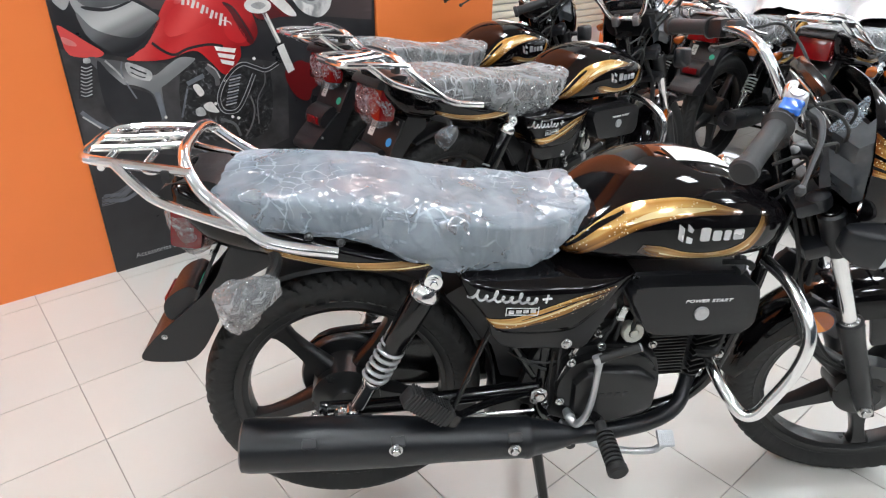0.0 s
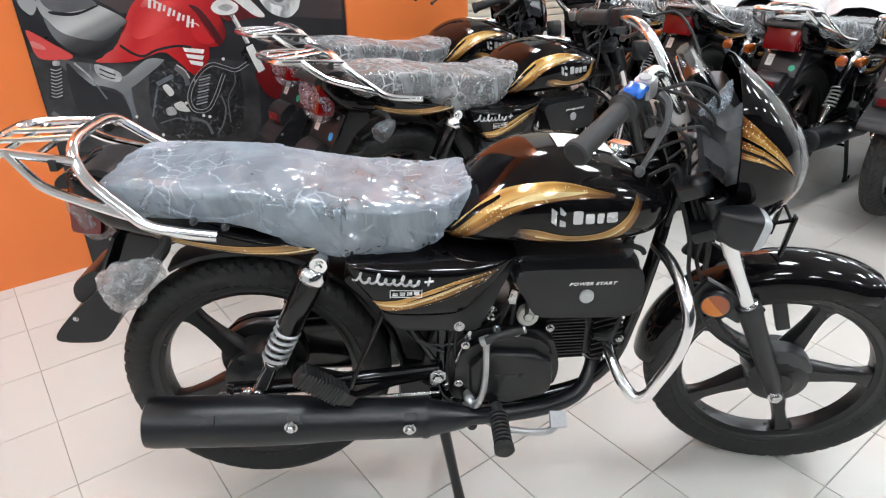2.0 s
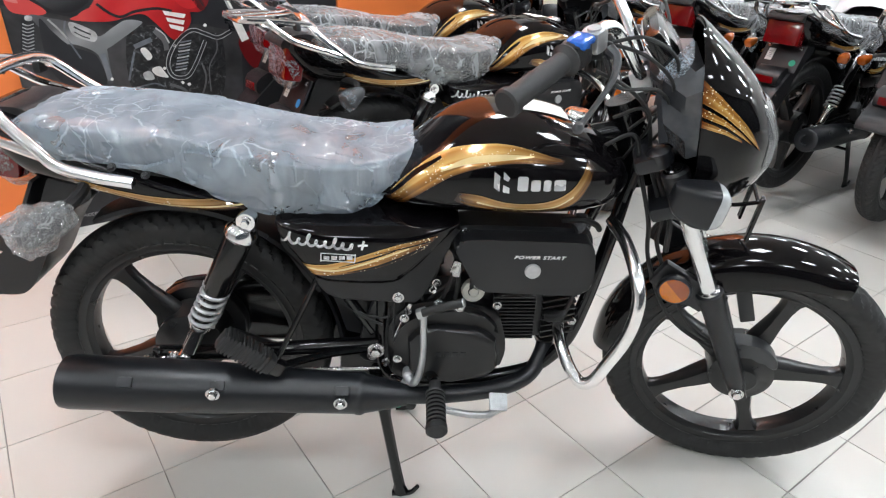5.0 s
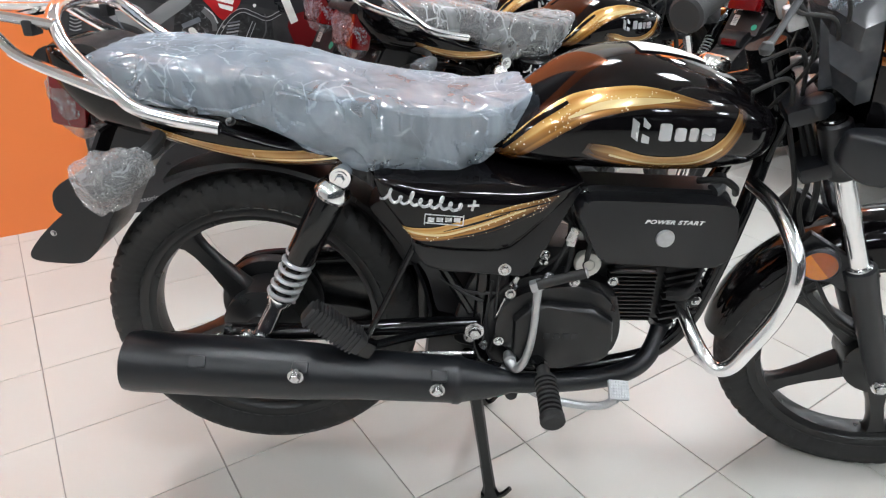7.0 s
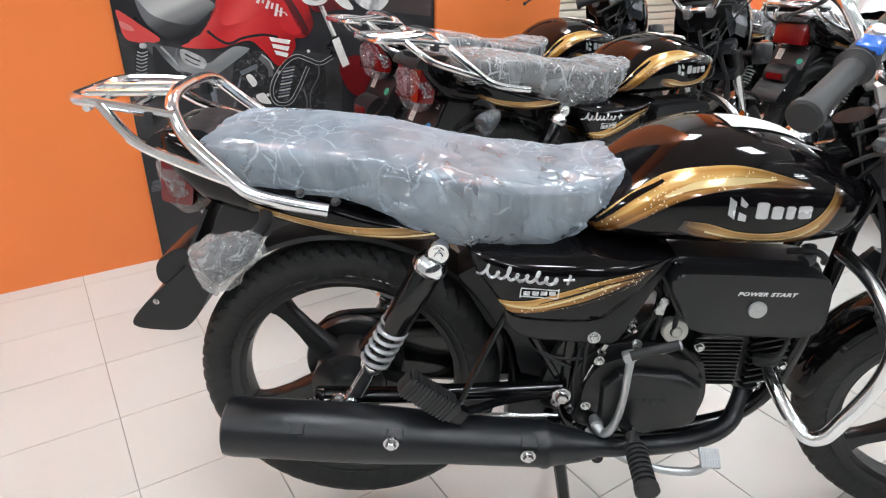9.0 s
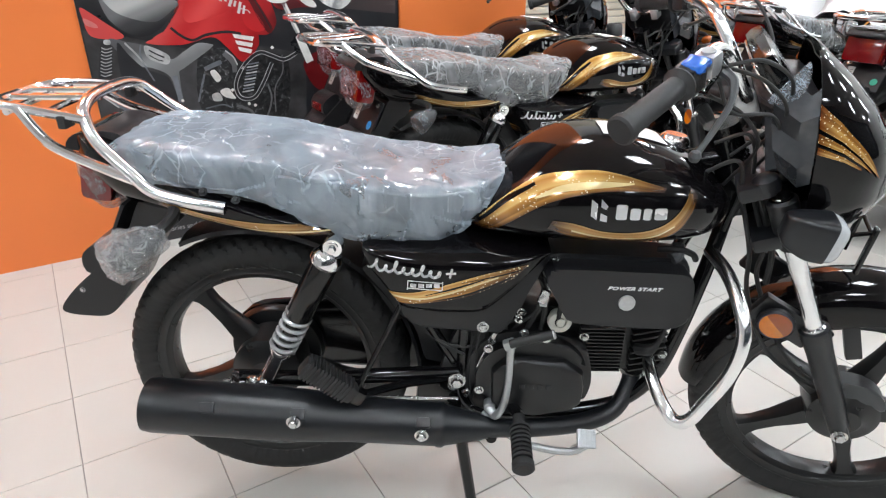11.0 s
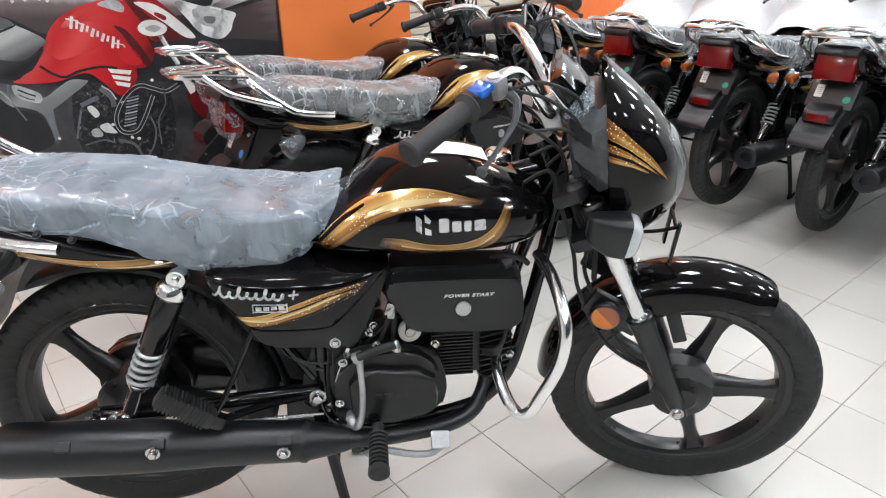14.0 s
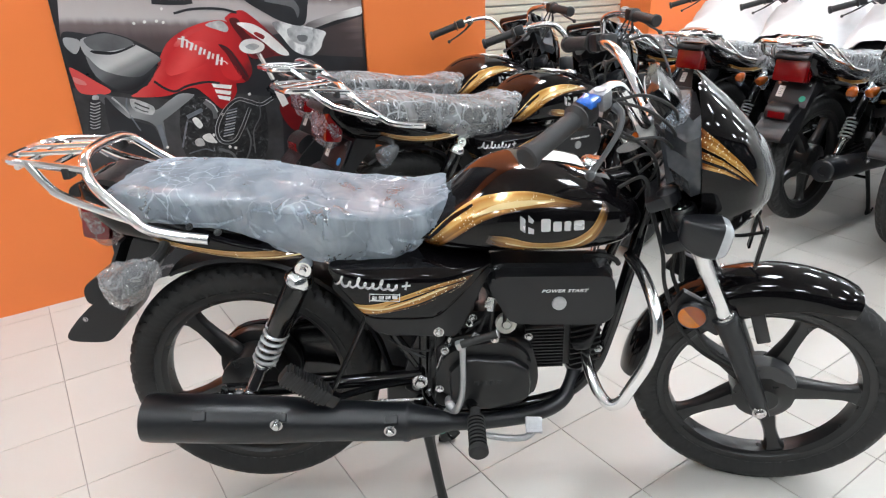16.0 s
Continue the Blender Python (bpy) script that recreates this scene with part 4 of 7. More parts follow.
    part("seat_wrap", bm, FILM, seat, "clear crinkled plastic film", smooth=22)

    # tail cowl
    tail = Shell([(-0.284, 0.85, 0.868, 0.882, 0.055), (-0.274, 0.83, 0.866, 0.891, 0.085), (-0.222, 0.768, 0.848, 0.88, 0.11), (-0.17, 0.748, 0.826, 0.85, 0.12), (-0.12, 0.74, 0.805, 0.828, 0.126), (-0.06, 0.726, 0.785, 0.804, 0.13), (0.05, 0.706, 0.750, 0.764, 0.132), (0.13, 0.703, 0.735, 0.744, 0.13), (0.21, 0.716, 0.716, 0.724, 0.12)], 4, 3.5)
    tl = part("tail_cowl", tail.mesh(36, 44), PAINT, bike, "gloss black tail cowl with gold stripe", smooth=60)
    part("gold_stripe", tail.decal([(-0.13, 0.782), (-0.05, 0.757), (0.05, 0.742), (0.19, 0.742)], [(-0.13, 0.77), (-0.05, 0.737), (0.05, 0.715), (0.18, 0.72)]), COPPER, tl, "copper gold stripe")
    part("flash_line", tail.decal([(-0.1, 0.762), (0.0, 0.734), (0.1, 0.727), (0.18, 0.731)], [(-0.1, 0.759), (0.0, 0.73), (0.1, 0.7235), (0.18, 0.728)], off=0.002), PALE_GOLD, tl)

    # carrier and grab rail
    rail = both_sides(lambda bm, s: add_tube(bm, [(0.012, s * 0.182, 0.79), (-0.05, s * 0.182, 0.801), (-0.105, s * 0.178, 0.815), (-0.14, s * 0.166, 0.838), (-0.2, s * 0.145, 0.888), (-0.226, s * 0.122, 0.92), (-0.236, s * 0.1, 0.937), (-0.241, s * 0.06, 0.947), (-0.241, 0, 0.95)], 0.0105, 12, 6))
    rack = part("carrier_rack", rail, CHROME, bike, "chrome grab rail with luggage carrier")
    pair("carrier_frame", lambda bm, s: (add_tube(bm, [(-0.222, s * 0.126, 0.922), (-0.32, s * 0.112, 0.934), (-0.39, s * 0.09, 0.938), (-0.41, s * 0.06, 0.937), (-0.412, 0, 0.937)], 0.0088, 10), add_tube(bm, [(-0.125, s * 0.17, 0.828), (-0.18, s * 0.162, 0.846), (-0.27, s * 0.145, 0.878), (-0.305, s * 0.132, 0.9), (-0.345, s * 0.11, 0.936)], 0.0088, 10)), CHROME, rack)
    for yy in (-0.03, 0.03):
        part("carrier_bar", tube([(-0.243, yy, 0.94), (-0.3, yy, 0.938), (-0.36, yy, 0.937), (-0.412, yy, 0.937)], 0.006, 8), CHROME, rack)
    for x in (-0.3, -0.37):
        part("carrier_bar", tube([(x, -0.105, 0.928), (x, -0.06, 0.93), (x, 0.06, 0.93), (x, 0.105, 0.928)], 0.006, 8), CHROME, rack)
    pair("rubber_pad", lambda bm, s: add_box(bm, (0.014, 0.03, 0.022), pose(-0.262, s * 0.118, 0.918), 0.003), RUBBER, rack)
    for x, z in ((0.015, 0.782), (-0.04, 0.796)):
        part("rail_bolt", add_bolt(bmesh.new(), (x, -0.138, z + 0.006), 0.0055, (0, -0.7, 0.7), 0.005), SATIN, rack)

    # tail lamp, number plate, mudguard
    lamp = bmesh.new()
    add_box(lamp, (0.06, 0.152, 0.104), pose(-0.262, 0, 0.806, 0, 10, 0), 0.014)
    lamp = part("tail_lamp", lamp, RED_LENS, bike, "red tail lamp")
    bag = bmesh.new()
    bmesh.ops.create_icosphere(bag, subdivisions=5, radius=1)
    for v in bag.verts:
        q = [math.copysign(abs(c) ** 0.75, c) for c in v.co]
        v.co = Vector((q[0] * 0.038 - 0.266 - 0.012 * q[2] * 0.5, q[1] * 0.081, q[2] * 0.058 + 0.798 - 0.016 * max(0, -v.co.z)))
    facet(bag, 0.008, 20, 9.0)
    facet(bag, 0.004, 50, 3.0)
    part("lamp_bag", bag, BAG, lamp, "crumpled clear plastic bag", smooth=25)
    part("lamp_hood", slab([(-0.298, 0.858), (-0.275, 0.885), (-0.2, 0.885), (-0.19, 0.84), (-0.24, 0.85)], -0.078, 0.078, 0.008), PLASTIC, bike, "black tail lamp hood")
    guardp = slab([(-0.13, 0.75), (-0.185, 0.758), (-0.205, 0.735), (-0.228, 0.69), (-0.262, 0.65), (-0.305, 0.612), (-0.338, 0.585), (-0.37, 0.555), (-0.395, 0.524), (-0.39, 0.509), (-0.35, 0.503), (-0.305, 0.505), (-0.275, 0.53), (-0.251, 0.568), (-0.215, 0.63), (-0.17, 0.685), (-0.125, 0.715)], -0.072, 0.072, 0.014, segments=3)
    mg = part("rear_mudguard", guardp, PLASTIC, bike, "matte black rear mudguard", smooth=50)
    part("reflector_holder", slab([(-0.334, 0.598), (-0.333, 0.638), (-0.285, 0.668), (-0.265, 0.64), (-0.295, 0.598)], -0.06, 0.06, 0.005), PLASTIC, mg)
    part("reflector", box((0.008, 0.078, 0.03), (-0.338, 0, 0.618), (0, 2, 0), 0.002), RED_LENS, mg, "red rear reflector")
    part("flap_screw", add_bolt(bmesh.new(), (-0.345, -0.071, 0.563), 0.004, (0, -1, 0), 0.004), STEEL, mg)
    inner = lathe([(0.326, -0.05), (0.334, -0.046), (0.338, 0), (0.334, 0.046), (0.326, 0.05), (0.33, 0)], REAR, (0, -1, 0), 24, arc=(math.pi * 0.3, math.pi * 0.64), closed_profile=True)
    part("inner_mudguard", inner, PLASTIC, mg)
    plate = box((0.006, 0.18, 0.12), (-0.243, 0, 0.702), (0, 28, 0), 0.006)
    pl = part("number_plate", plate, PLASTIC, bike, "blank black number plate")
    pm = pose(-0.243, 0, 0.702, 0, 28, 0)
    part("sticker", add_box(bmesh.new(), (0.001, 0.03, 0.052), pm @ pose(-0.0045, 0.05, 0.004), 0), PAPER, pl, "white paper sticker")
    lines = bmesh.new()
    for i in range(4):
        add_box(lines, (0.0008, 0.016, 0.0013), pm @ pose(-0.0056, 0.05, -0.008 + 0.008 * i))
    part("sticker_print", lines, INK, pl)
    part("round_sticker", lathe([(0, 0.0012), (0.014, 0.0012), (0.014, 0)], pm @ Vector((-0.0035, -0.06, -0.02)), pm.to_3x3() @ Vector((-1, 0, 0)), 20), GREEN, pl, "small round green sticker")
    for yy in (-0.07, 0.07):
        part("plate_bolt", add_bolt(bmesh.new(), pm @ Vector((-0.003, yy, 0.045)), 0.006, pm.to_3x3() @ Vector((-1, 0, 0))), STEEL, pl)

    # rear indicators
    for s in (-1, 1):
        ind = Shell([(-0.045, -0.018, 0, 0.018, 0.02), (-0.04, -0.026, 0, 0.026, 0.03), (-0.01, -0.028, 0, 0.028, 0.033), (0.025, -0.02, 0, 0.02, 0.024), (0.045, -0.008, 0, 0.008, 0.01)], 2.6).mesh(14, 24)
        io = part("rear_indicator", ind, GREY_PLASTIC, bike, "rear indicator lamp in a plastic bag", m=pose(-0.138, s * 0.21, 0.728, 0, -24, s * -14))
        part("stalk", tube([(0.03, -s * 0.01, 0), (0.06, -s * 0.05, 0.005), (0.06, -s * 0.12, 0.01)], 0.011, 10), RUBBER, io)
        bag = bmesh.new()
        bmesh.ops.create_icosphere(bag, subdivisions=5, radius=1)
        for v in bag.verts:
            q = v.co.x
            r = 0.042 if q < -0.2 else 0.042 - 0.026 * (q + 0.2) / 1.2
            n = math.hypot(v.co.y, v.co.z) or 1.0
            k = r * (min(1.0, (1 - abs(q)) * 5) if abs(q) > 0.8 else 1.0)
            v.co = Vector((q * 0.06 - 0.002, v.co.y / n * k, v.co.z / n * k * (1.08 if v.co.z < 0 else 0.95)))
        facet(bag, 0.01, 24, 4.0 + s)
        creases(bag, 0.0045, 42, 2.0 + s)
        part("bag", bag, BAG, io, "crumpled clear plastic bag", smooth=25)

    # foot controls
    peg = bmesh.new()
    a, b = Vector((0.527, -0.165, 0.366)), Vector((0.528, -0.3, 0.34))
    d = (b - a).normalized()
    add_lathe(peg, [(0, 0.02), (0.012, 0.02), (0.012, 0.045)] + sum(([(0.0145, 0.045 + 0.0095 * i), (0.0195, 0.0455 + 0.0095 * i), (0.0195, 0.0505 + 0.0095 * i), (0.0145, 0.051 + 0.0095 * i)] for i in range(8)), []) + [(0.021, 0.124), (0.021, 0.136), (0.016, 0.14), (0, 0.14)], a, d, 20)
    pg = part("footpeg", peg, RUBBER, bike, "ribbed black rubber footpeg")
    part("peg_bracket", tube([(0.5, -0.11, 0.345), (0.515, -0.15, 0.36), (0.527, -0.18, 0.363)], 0.012, 10), ENAMEL, pg)
    pill = bmesh.new()
    p0, p1 = Vector((0.118, -0.205, 0.492)), Vector((0.21, -0.19, 0.412))
    dd = (p1 - p0).normalized()
    q = Matrix.Translation((p0 + p1) / 2) @ dd.to_track_quat("X", "Z").to_matrix().to_4x4()
    add_box(pill, (0.118, 0.03, 0.036), q, 0.006)
    pp = part("pillion_footpeg", pill, GRIP, bike, "folded ribbed rubber pillion footpeg")
    rib = part("rib", box((0.0042, 0.034, 0.042), (0, 0, 0), bevel=0.0008), GRIP, pp, m=q @ pose(-0.05, 0, 0.001))
    for i in range(1, 13):
        o = rib.copy()
        scene.collection.objects.link(o)
        o.matrix_basis = q @ pose(-0.05 + 0.0078 * i, 0, 0.001)
    pair("pillion_bracket", lambda bm, s: (add_tube(bm, [(0.21, s * 0.185, 0.412), (0.26, s * 0.14, 0.5), (0.305, s * 0.115, 0.59)], 0.0055, 8), add_tube(bm, [(0.215, s * 0.185, 0.405), (0.3, s * 0.14, 0.4), (0.4, s * 0.115, 0.4)], 0.008, 8), add_box(bm, (0.03, 0.02, 0.035), pose(0.213, s * 0.185, 0.405, 0, 30, 0), 0.004)), ENAMEL, pp)
    kick = tube([(0.472, -0.15, 0.352), (0.482, -0.166, 0.348), (0.492, -0.177, 0.37), (0.499, -0.183, 0.404), (0.5025, -0.187, 0.45), (0.5025, -0.19, 0.495), (0.502, -0.194, 0.535)], [0.011, 0.0085, 0.0075, 0.007, 0.0066, 0.0066, 0.0075], 12)
    add_lathe(kick, [(0, -0.012), (0.011, -0.012), (0.012, 0), (0.011, 0.008), (0.006, 0.01), (0, 0.01)], (0.472, -0.146, 0.356), (0, -1, 0), 20)
    add_box(kick, (0.022, 0.016, 0.018), pose(0.499, -0.194, 0.538, 0, -20, 0), 0.004)
    ks = part("kick_starter", kick, ALLOY, bike, "bare alloy kick starter lever")
    part("kick_pedal", add_tube(bmesh.new(), [(0.5, -0.197, 0.54), (0.54, -0.2, 0.555), (0.575, -0.203, 0.567)], [0.0085, 0.0085, 0.0085], 12), RUBBER, ks, "ribbed rubber kick pedal")
    part("pedal_end", dot((0.575, -0.203, 0.567), 0.009, (0.93, -0.08, 0.33), 0.004, 14), ALLOY, ks)
    brake = tube([(0.46, -0.125, 0.32), (0.52, -0.17, 0.296), (0.58, -0.2, 0.297), (0.63, -0.22, 0.31), (0.652, -0.228, 0.333)], 0.0075, 10)
    br = part("brake_pedal", brake, ALLOY, bike, "bare alloy brake pedal")
    pad = bmesh.new()
    pq = pose(0.651, -0.232, 0.354, 40, 8, 4)
    add_box(pad, (0.037, 0.035, 0.009), pq, 0.004)
    for i in range(7):
        for j in range(6):
            add_box(pad, (0.003, 0.003, 0.003), pq @ pose(-0.0145 + 0.0048 * i, -0.0124 + 0.005 * j, 0.005))
    part("pedal_pad", pad, ALLOY, br, "studded alloy pad")

    # front end, turned with the handlebar
    for s in (-1, 1):
        foot = Vector((1.212, s * 0.098, 0.303))
        up = AXIS
        slider = lathe([(0, -0.03), (0.016, -0.028), (0.02, -0.01), (0.0225, 0.06), (0.0245, 0.2), (0.0265, 0.235), (0.0275, 0.25), (0.0275, 0.262), (0.02, 0.266)], foot, up, 24)
        add_box(slider, (0.03, 0.03, 0.05), pose(1.218, s * 0.1, 0.293, 0, -25, 0), 0.006)
        fk = part("fork_slider", slider, SATIN, bike, "satin black fork slider", m=FORK)
        part("fork_tube", lathe([(0.0165, 0.26), (0.0165, 0.56), (0, 0.56)], foot, up, 24), CHROME, fk, "chrome fork tube")
        part("dust_seal", lathe([(0.0165, 0.27), (0.0215, 0.268), (0.0225, 0.26), (0.02, 0.258)], foot, up, 24), STEEL, fk)
        part("upper_fork_cover", lathe([(0.018, 0.45), (0.024, 0.455), (0.026, 0.465), (0.026, 0.55), (0.02, 0.555)], foot, up, 24), PLASTIC, fk)
        part("axle_bolt", add_bolt(bmesh.new(), (1.214, s * 0.116, 0.292), 0.011, (0, s, 0), 0.012), STEEL, fk, "bright axle bolt")
    for z, mat, say in ((0.47, SATIN, ""), (0.575, SATIN, "")):
        yoke = bmesh.new()
        c = Vector((1.212, 0, 0.303)) + AXIS * z
        add_box(yoke, (0.06, 0.24, 0.03), Matrix.Translation(c + Vector((-0.02, 0, 0))) @ pose(0, 0, 0, 0, -25, 0), 0.01)
        part("fork_yoke", yoke, mat, bike, say, m=ST)
    pair("yoke_cap", lambda bm, s: add_lathe(bm, [(0.022, 0.575), (0.024, 0.585), (0.022, 0.6), (0.013, 0.606), (0, 0.606)], (1.212, s * 0.098, 0.303), AXIS, 20), SATIN, bike, m=ST)
    part("steering_nut", lathe([(0.026, 0.585), (0.026, 0.6), (0.018, 0.612), (0, 0.612)], (1.17, 0, 0.303), AXIS, 20), STEEL, bike, "bright steering nut", m=ST)

    fender = bmesh.new()
    prof, outer = [], [(0.308, 0.0665), (0.315, 0.0655), (0.324, 0.061), (0.333, 0.0505), (0.3395, 0.035), (0.343, 0.017), (0.344, 0), (0.343, -0.017), (0.3395, -0.035), (0.333, -0.0505), (0.324, -0.061), (0.315, -0.0655), (0.308, -0.0665)]
    n = 44
    rows = []
    for j in range(n + 1):
        t = j / n
        a = radians(63 + (178 - 63) * t)
        drop = 0.044 * math.exp(-((math.degrees(a) - 108) / 34) ** 2)
        tip = min(1.0, 0.7 + 6 * t, 0.5 + 8 * (1 - t))
        lift = -0.005 * max(0, 1 - t * 2.2)
        ring = []
        for r, h in outer:
            rr = r - (drop if r < 0.31 else drop * 0.62 if r < 0.32 else drop * 0.25 if r < 0.33 else 0) - 0.009 + lift
            ring.append(FRONT + Vector((math.cos(a) * rr, h * (0.55 + 0.45 * tip), math.sin(a) * rr)))
        inner = [FRONT + (p - FRONT) * 0.991 - Vector((0, 0.03 * (p.y - FRONT.y), 0)) for p in ring[::-1]]
        rows.append(ring + inner)
    skin(fender, rows)
    part("front_mudguard", fender, PAINT, bike, "gloss black front mudguard", m=LOW, smooth=50)
    pair("mudguard_stay", lambda bm, s: (add_box(bm, (0.13, 0.02, 0.06), pose(1.05, s * 0.088, 0.54, 0, 28, 0), 0.006), add_box(bm, (0.07, 0.012, 0.05), pose(1.10, s * 0.088, 0.52, 0, 25, 0), 0.005), add_box(bm, (0.03, 0.016, 0.09), pose(1.185, s * 0.062, 0.5, 0, -20, 0), 0.004)), PLASTIC, bike, "matte black mudguard bracket", m=FORK)
    for s in (-1, 1):
        ref = lathe([(0.034, 0), (0.034, 0.008), (0.03, 0.012), (0.0, 0.012)], (1.03, s * 0.108, 0.546), (-0.1, s, 0.0), 32)
        ro = part("side_reflector_rim", ref, PLASTIC, bike, m=FORK)
        fan = bmesh.new()
        for k, mat in ((0, AMBER), (1, DARK_AMBER)):
            fan = lathe([(0, 0.0145), (0.02, 0.014), (0.0285, 0.0125)], (1.03, s * 0.108, 0.546), (-0.1, s, 0.0), 16, arc=(radians(135) + math.pi * k, radians(135) + math.pi * (k + 1)))
            part("reflector_lens", fan, mat, ro, "amber reflector")
    hubcover = slab([(1.175, 0.38), (1.21, 0.405), (1.27, 0.4), (1.305, 0.365), (1.3, 0.345), (1.26, 0.37), (1.2, 0.365)], -0.02, -0.058, 0.006)
    part("brake_plate", hubcover, GREY_PLASTIC, bike, m=LOW)
    part("axle", tube([(1.214, -0.128, 0.295), (1.23, 0.0, 0.3), (1.214, 0.128, 0.295)], 0.008, 10), STEEL, bike, m=FORK)

    # cowl and headlamp
    def cowl_ring(t, inset=0.0):
        zs = (0.735, 0.77, 0.82, 0.87, 0.92, 0.963, 1.004, 1.038, 1.052)
        z = zs[0] + (zs[-1] - zs[0]) * t
        f = float(np.interp(z, zs, (1.12, 1.147, 1.162, 1.16, 1.141, 1.108, 1.064, 1.02, 1.002))) - inset
        bk = float(np.interp(z, zs, (1.035, 1.03, 1.022, 1.015, 1.009, 1.002, 0.997, 0.992, 0.99)))
        w = float(np.interp(z, zs, (0.085, 0.112, 0.138, 0.144, 0.142, 0.134, 0.116, 0.085, 0.052))) - inset
        return [Vector((bk + (f - bk) * math.cos(a) ** 0.85 if abs(a) < 1.5707 else bk, w * math.sin(a), z)) for a in np.linspace(-math.pi / 2, math.pi / 2, 29).tolist()]
    cowl = bmesh.new()
    rows = []
    for i in range(31):
        t = i / 30
        rows.append(cowl_ring(t) + cowl_ring(t, 0.004)[::-1])
    skin(cowl, rows)
    cw = part("headlamp_cowl", cowl, PAINT, bike, "gloss black headlamp cowl with gold stripes", m=ST, smooth=60)
    def cowl_strip(pts, off=0.0028):
        """A printed strip on the cowl's right side from (height, lower width, upper width) along it."""
        bm = bmesh.new()
        rows = []
        k0 = np.array(pts)
        for q in np.linspace(0, len(pts) - 1, 40):
            a0, z0, z1 = (float(np.interp(q, range(len(pts)), k0[:, c])) for c in range(3))
            row = []
            for k in range(9):
                z = z0 + (z1 - z0) * k / 8
                ring = cowl_ring((z - 0.735) / 0.317)
                q = (a0 + math.pi / 2) / math.pi * 28
                i = min(int(q), 27)
                v = ring[i].lerp(ring[i + 1], q - i)
                c = Vector((1.04, 0, z))
                row.append(v + (v - c).normalized() * off)
            rows.append(row)
        return strip_uv(bm, skin(bm, rows, closed=False))
    ang = lambda a: radians(a)
    part("gold_stripe", cowl_strip([(ang(-89.9), 0.957, 0.992), (ang(-76), 0.938, 0.968), (ang(-64), 0.912, 0.937), (ang(-54), 0.888, 0.903), (ang(-47), 0.87, 0.873)]), STRIPE, cw, "gold stripe with pale dots")
    part("gold_stripe", cowl_strip([(ang(-89.9), 0.935, 0.95), (ang(-76), 0.921, 0.932), (ang(-64), 0.901, 0.908), (ang(-55), 0.884, 0.886)]), STRIPE, cw)
    part("gold_stripe", cowl_strip([(ang(-89.9), 0.917, 0.929), (ang(-76), 0.907, 0.915), (ang(-64), 0.892, 0.896)]), STRIPE, cw)
    lampg = bmesh.new()
    rows = []
    for i in range(21):
        z = 0.765 + 0.175 * i / 20
        ring = cowl_ring((z - 0.735) / 0.317)
        arch = math.sin(math.pi * i / 20) ** 0.4
        row = []
        for k in range(9, 20):
            v, c = ring[k], Vector((1.05, 0, z))
            row.append(v + (v - c).normalized() * (0.012 * arch * math.sin(math.pi * (k - 9) / 10) ** 0.35 - 0.002))
        rows.append(row)
    skin(lampg, rows, closed=False)
    part("headlamp_lens", lampg, HEAD_LENS, cw, "clear headlamp lens", smooth=60)
    inner = bmesh.new()
    rows = []
    for z, f, w, b in ((0.885, 1.03, 0.1, 0.985), (0.905, 1.03, 0.12, 0.96), (0.935, 1.02, 0.124, 0.94), (0.975, 1.01, 0.12, 0.915), (0.995, 1.005, 0.11, 0.925)):
        rows.append([Vector((x, yy, z)) for x, yy in ((f, -w), (b + 0.02, -w * 0.9), (b, -w * 0.6), (b, w * 0.6), (b + 0.02, w * 0.9), (f, w))])
    skin(inner, rows)
    bmesh.ops.bevel(inner, geom=inner.edges[:], offset=0.006, segments=2, affect="EDGES")
    dash = part("meter_housing", inner, PLASTIC, bike, "dark plastic meter housing", m=ST)
    dial = box((0.034, 0.2, 0.1), (0.937, 0, 1.012), (0, -42, 0), 0.016)
    part("meter", dial, ENAMEL, dash, "glossy dark meter display")
    rim = pose(0.937, 0, 1.012, 0, -42, 0)
    line = [rim @ Vector((-0.018, y, z)) for y, z in ((-0.07, -0.04), (0.07, -0.04), (0.088, -0.02), (0.084, 0.024), (0.062, 0.041), (-0.062, 0.041), (-0.084, 0.024), (-0.088, -0.02), (-0.07, -0.04))]
    part("meter_trim", tube(line, 0.0028, 8, 5), CHROME, dash, "bright meter trim")
    part("meter_glass", add_box(bmesh.new(), (0.002, 0.15, 0.066), rim @ pose(-0.0182, 0, 0), 0.0), GLASSY, dash, "dark glossy display")
    visor = slab([(0.925, 0.985), (0.955, 1.03), (0.97, 1.05), (0.975, 1.01), (0.955, 0.985)], -0.108, -0.113, 0.002)
    part("visor", visor, THIN_BAG, dash, "clear plastic film on the meter")
    part("skirt", slab([(0.975, 0.87), (1.03, 0.91), (1.055, 0.8), (1.06, 0.745), (1.01, 0.74), (0.975, 0.8)], -0.02, -0.062, 0.01), ENAMEL, dash)
    back = ST.inverted()
    sheet = bmesh.new()
    fold = [sheet.verts.new(back @ Vector(p)) for p in ((0.93, -0.118, 0.962), (0.966, -0.128, 0.971), (0.902, -0.1, 0.957), (0.938, -0.138, 0.909), (0.976, -0.131, 0.942), (1.012, -0.14, 0.884), (0.979, -0.14, 0.858), (0.926, -0.106, 0.844), (0.952, -0.15, 0.876), (1.006, -0.136, 1.0))]
    for tri in ((0, 1, 4), (0, 4, 3), (0, 3, 2), (3, 4, 8), (4, 5, 8), (5, 6, 8), (6, 7, 8), (7, 3, 8), (7, 2, 3), (1, 9, 4), (9, 5, 4)):
        sheet.faces.new([fold[i] for i in tri])
    rows = []
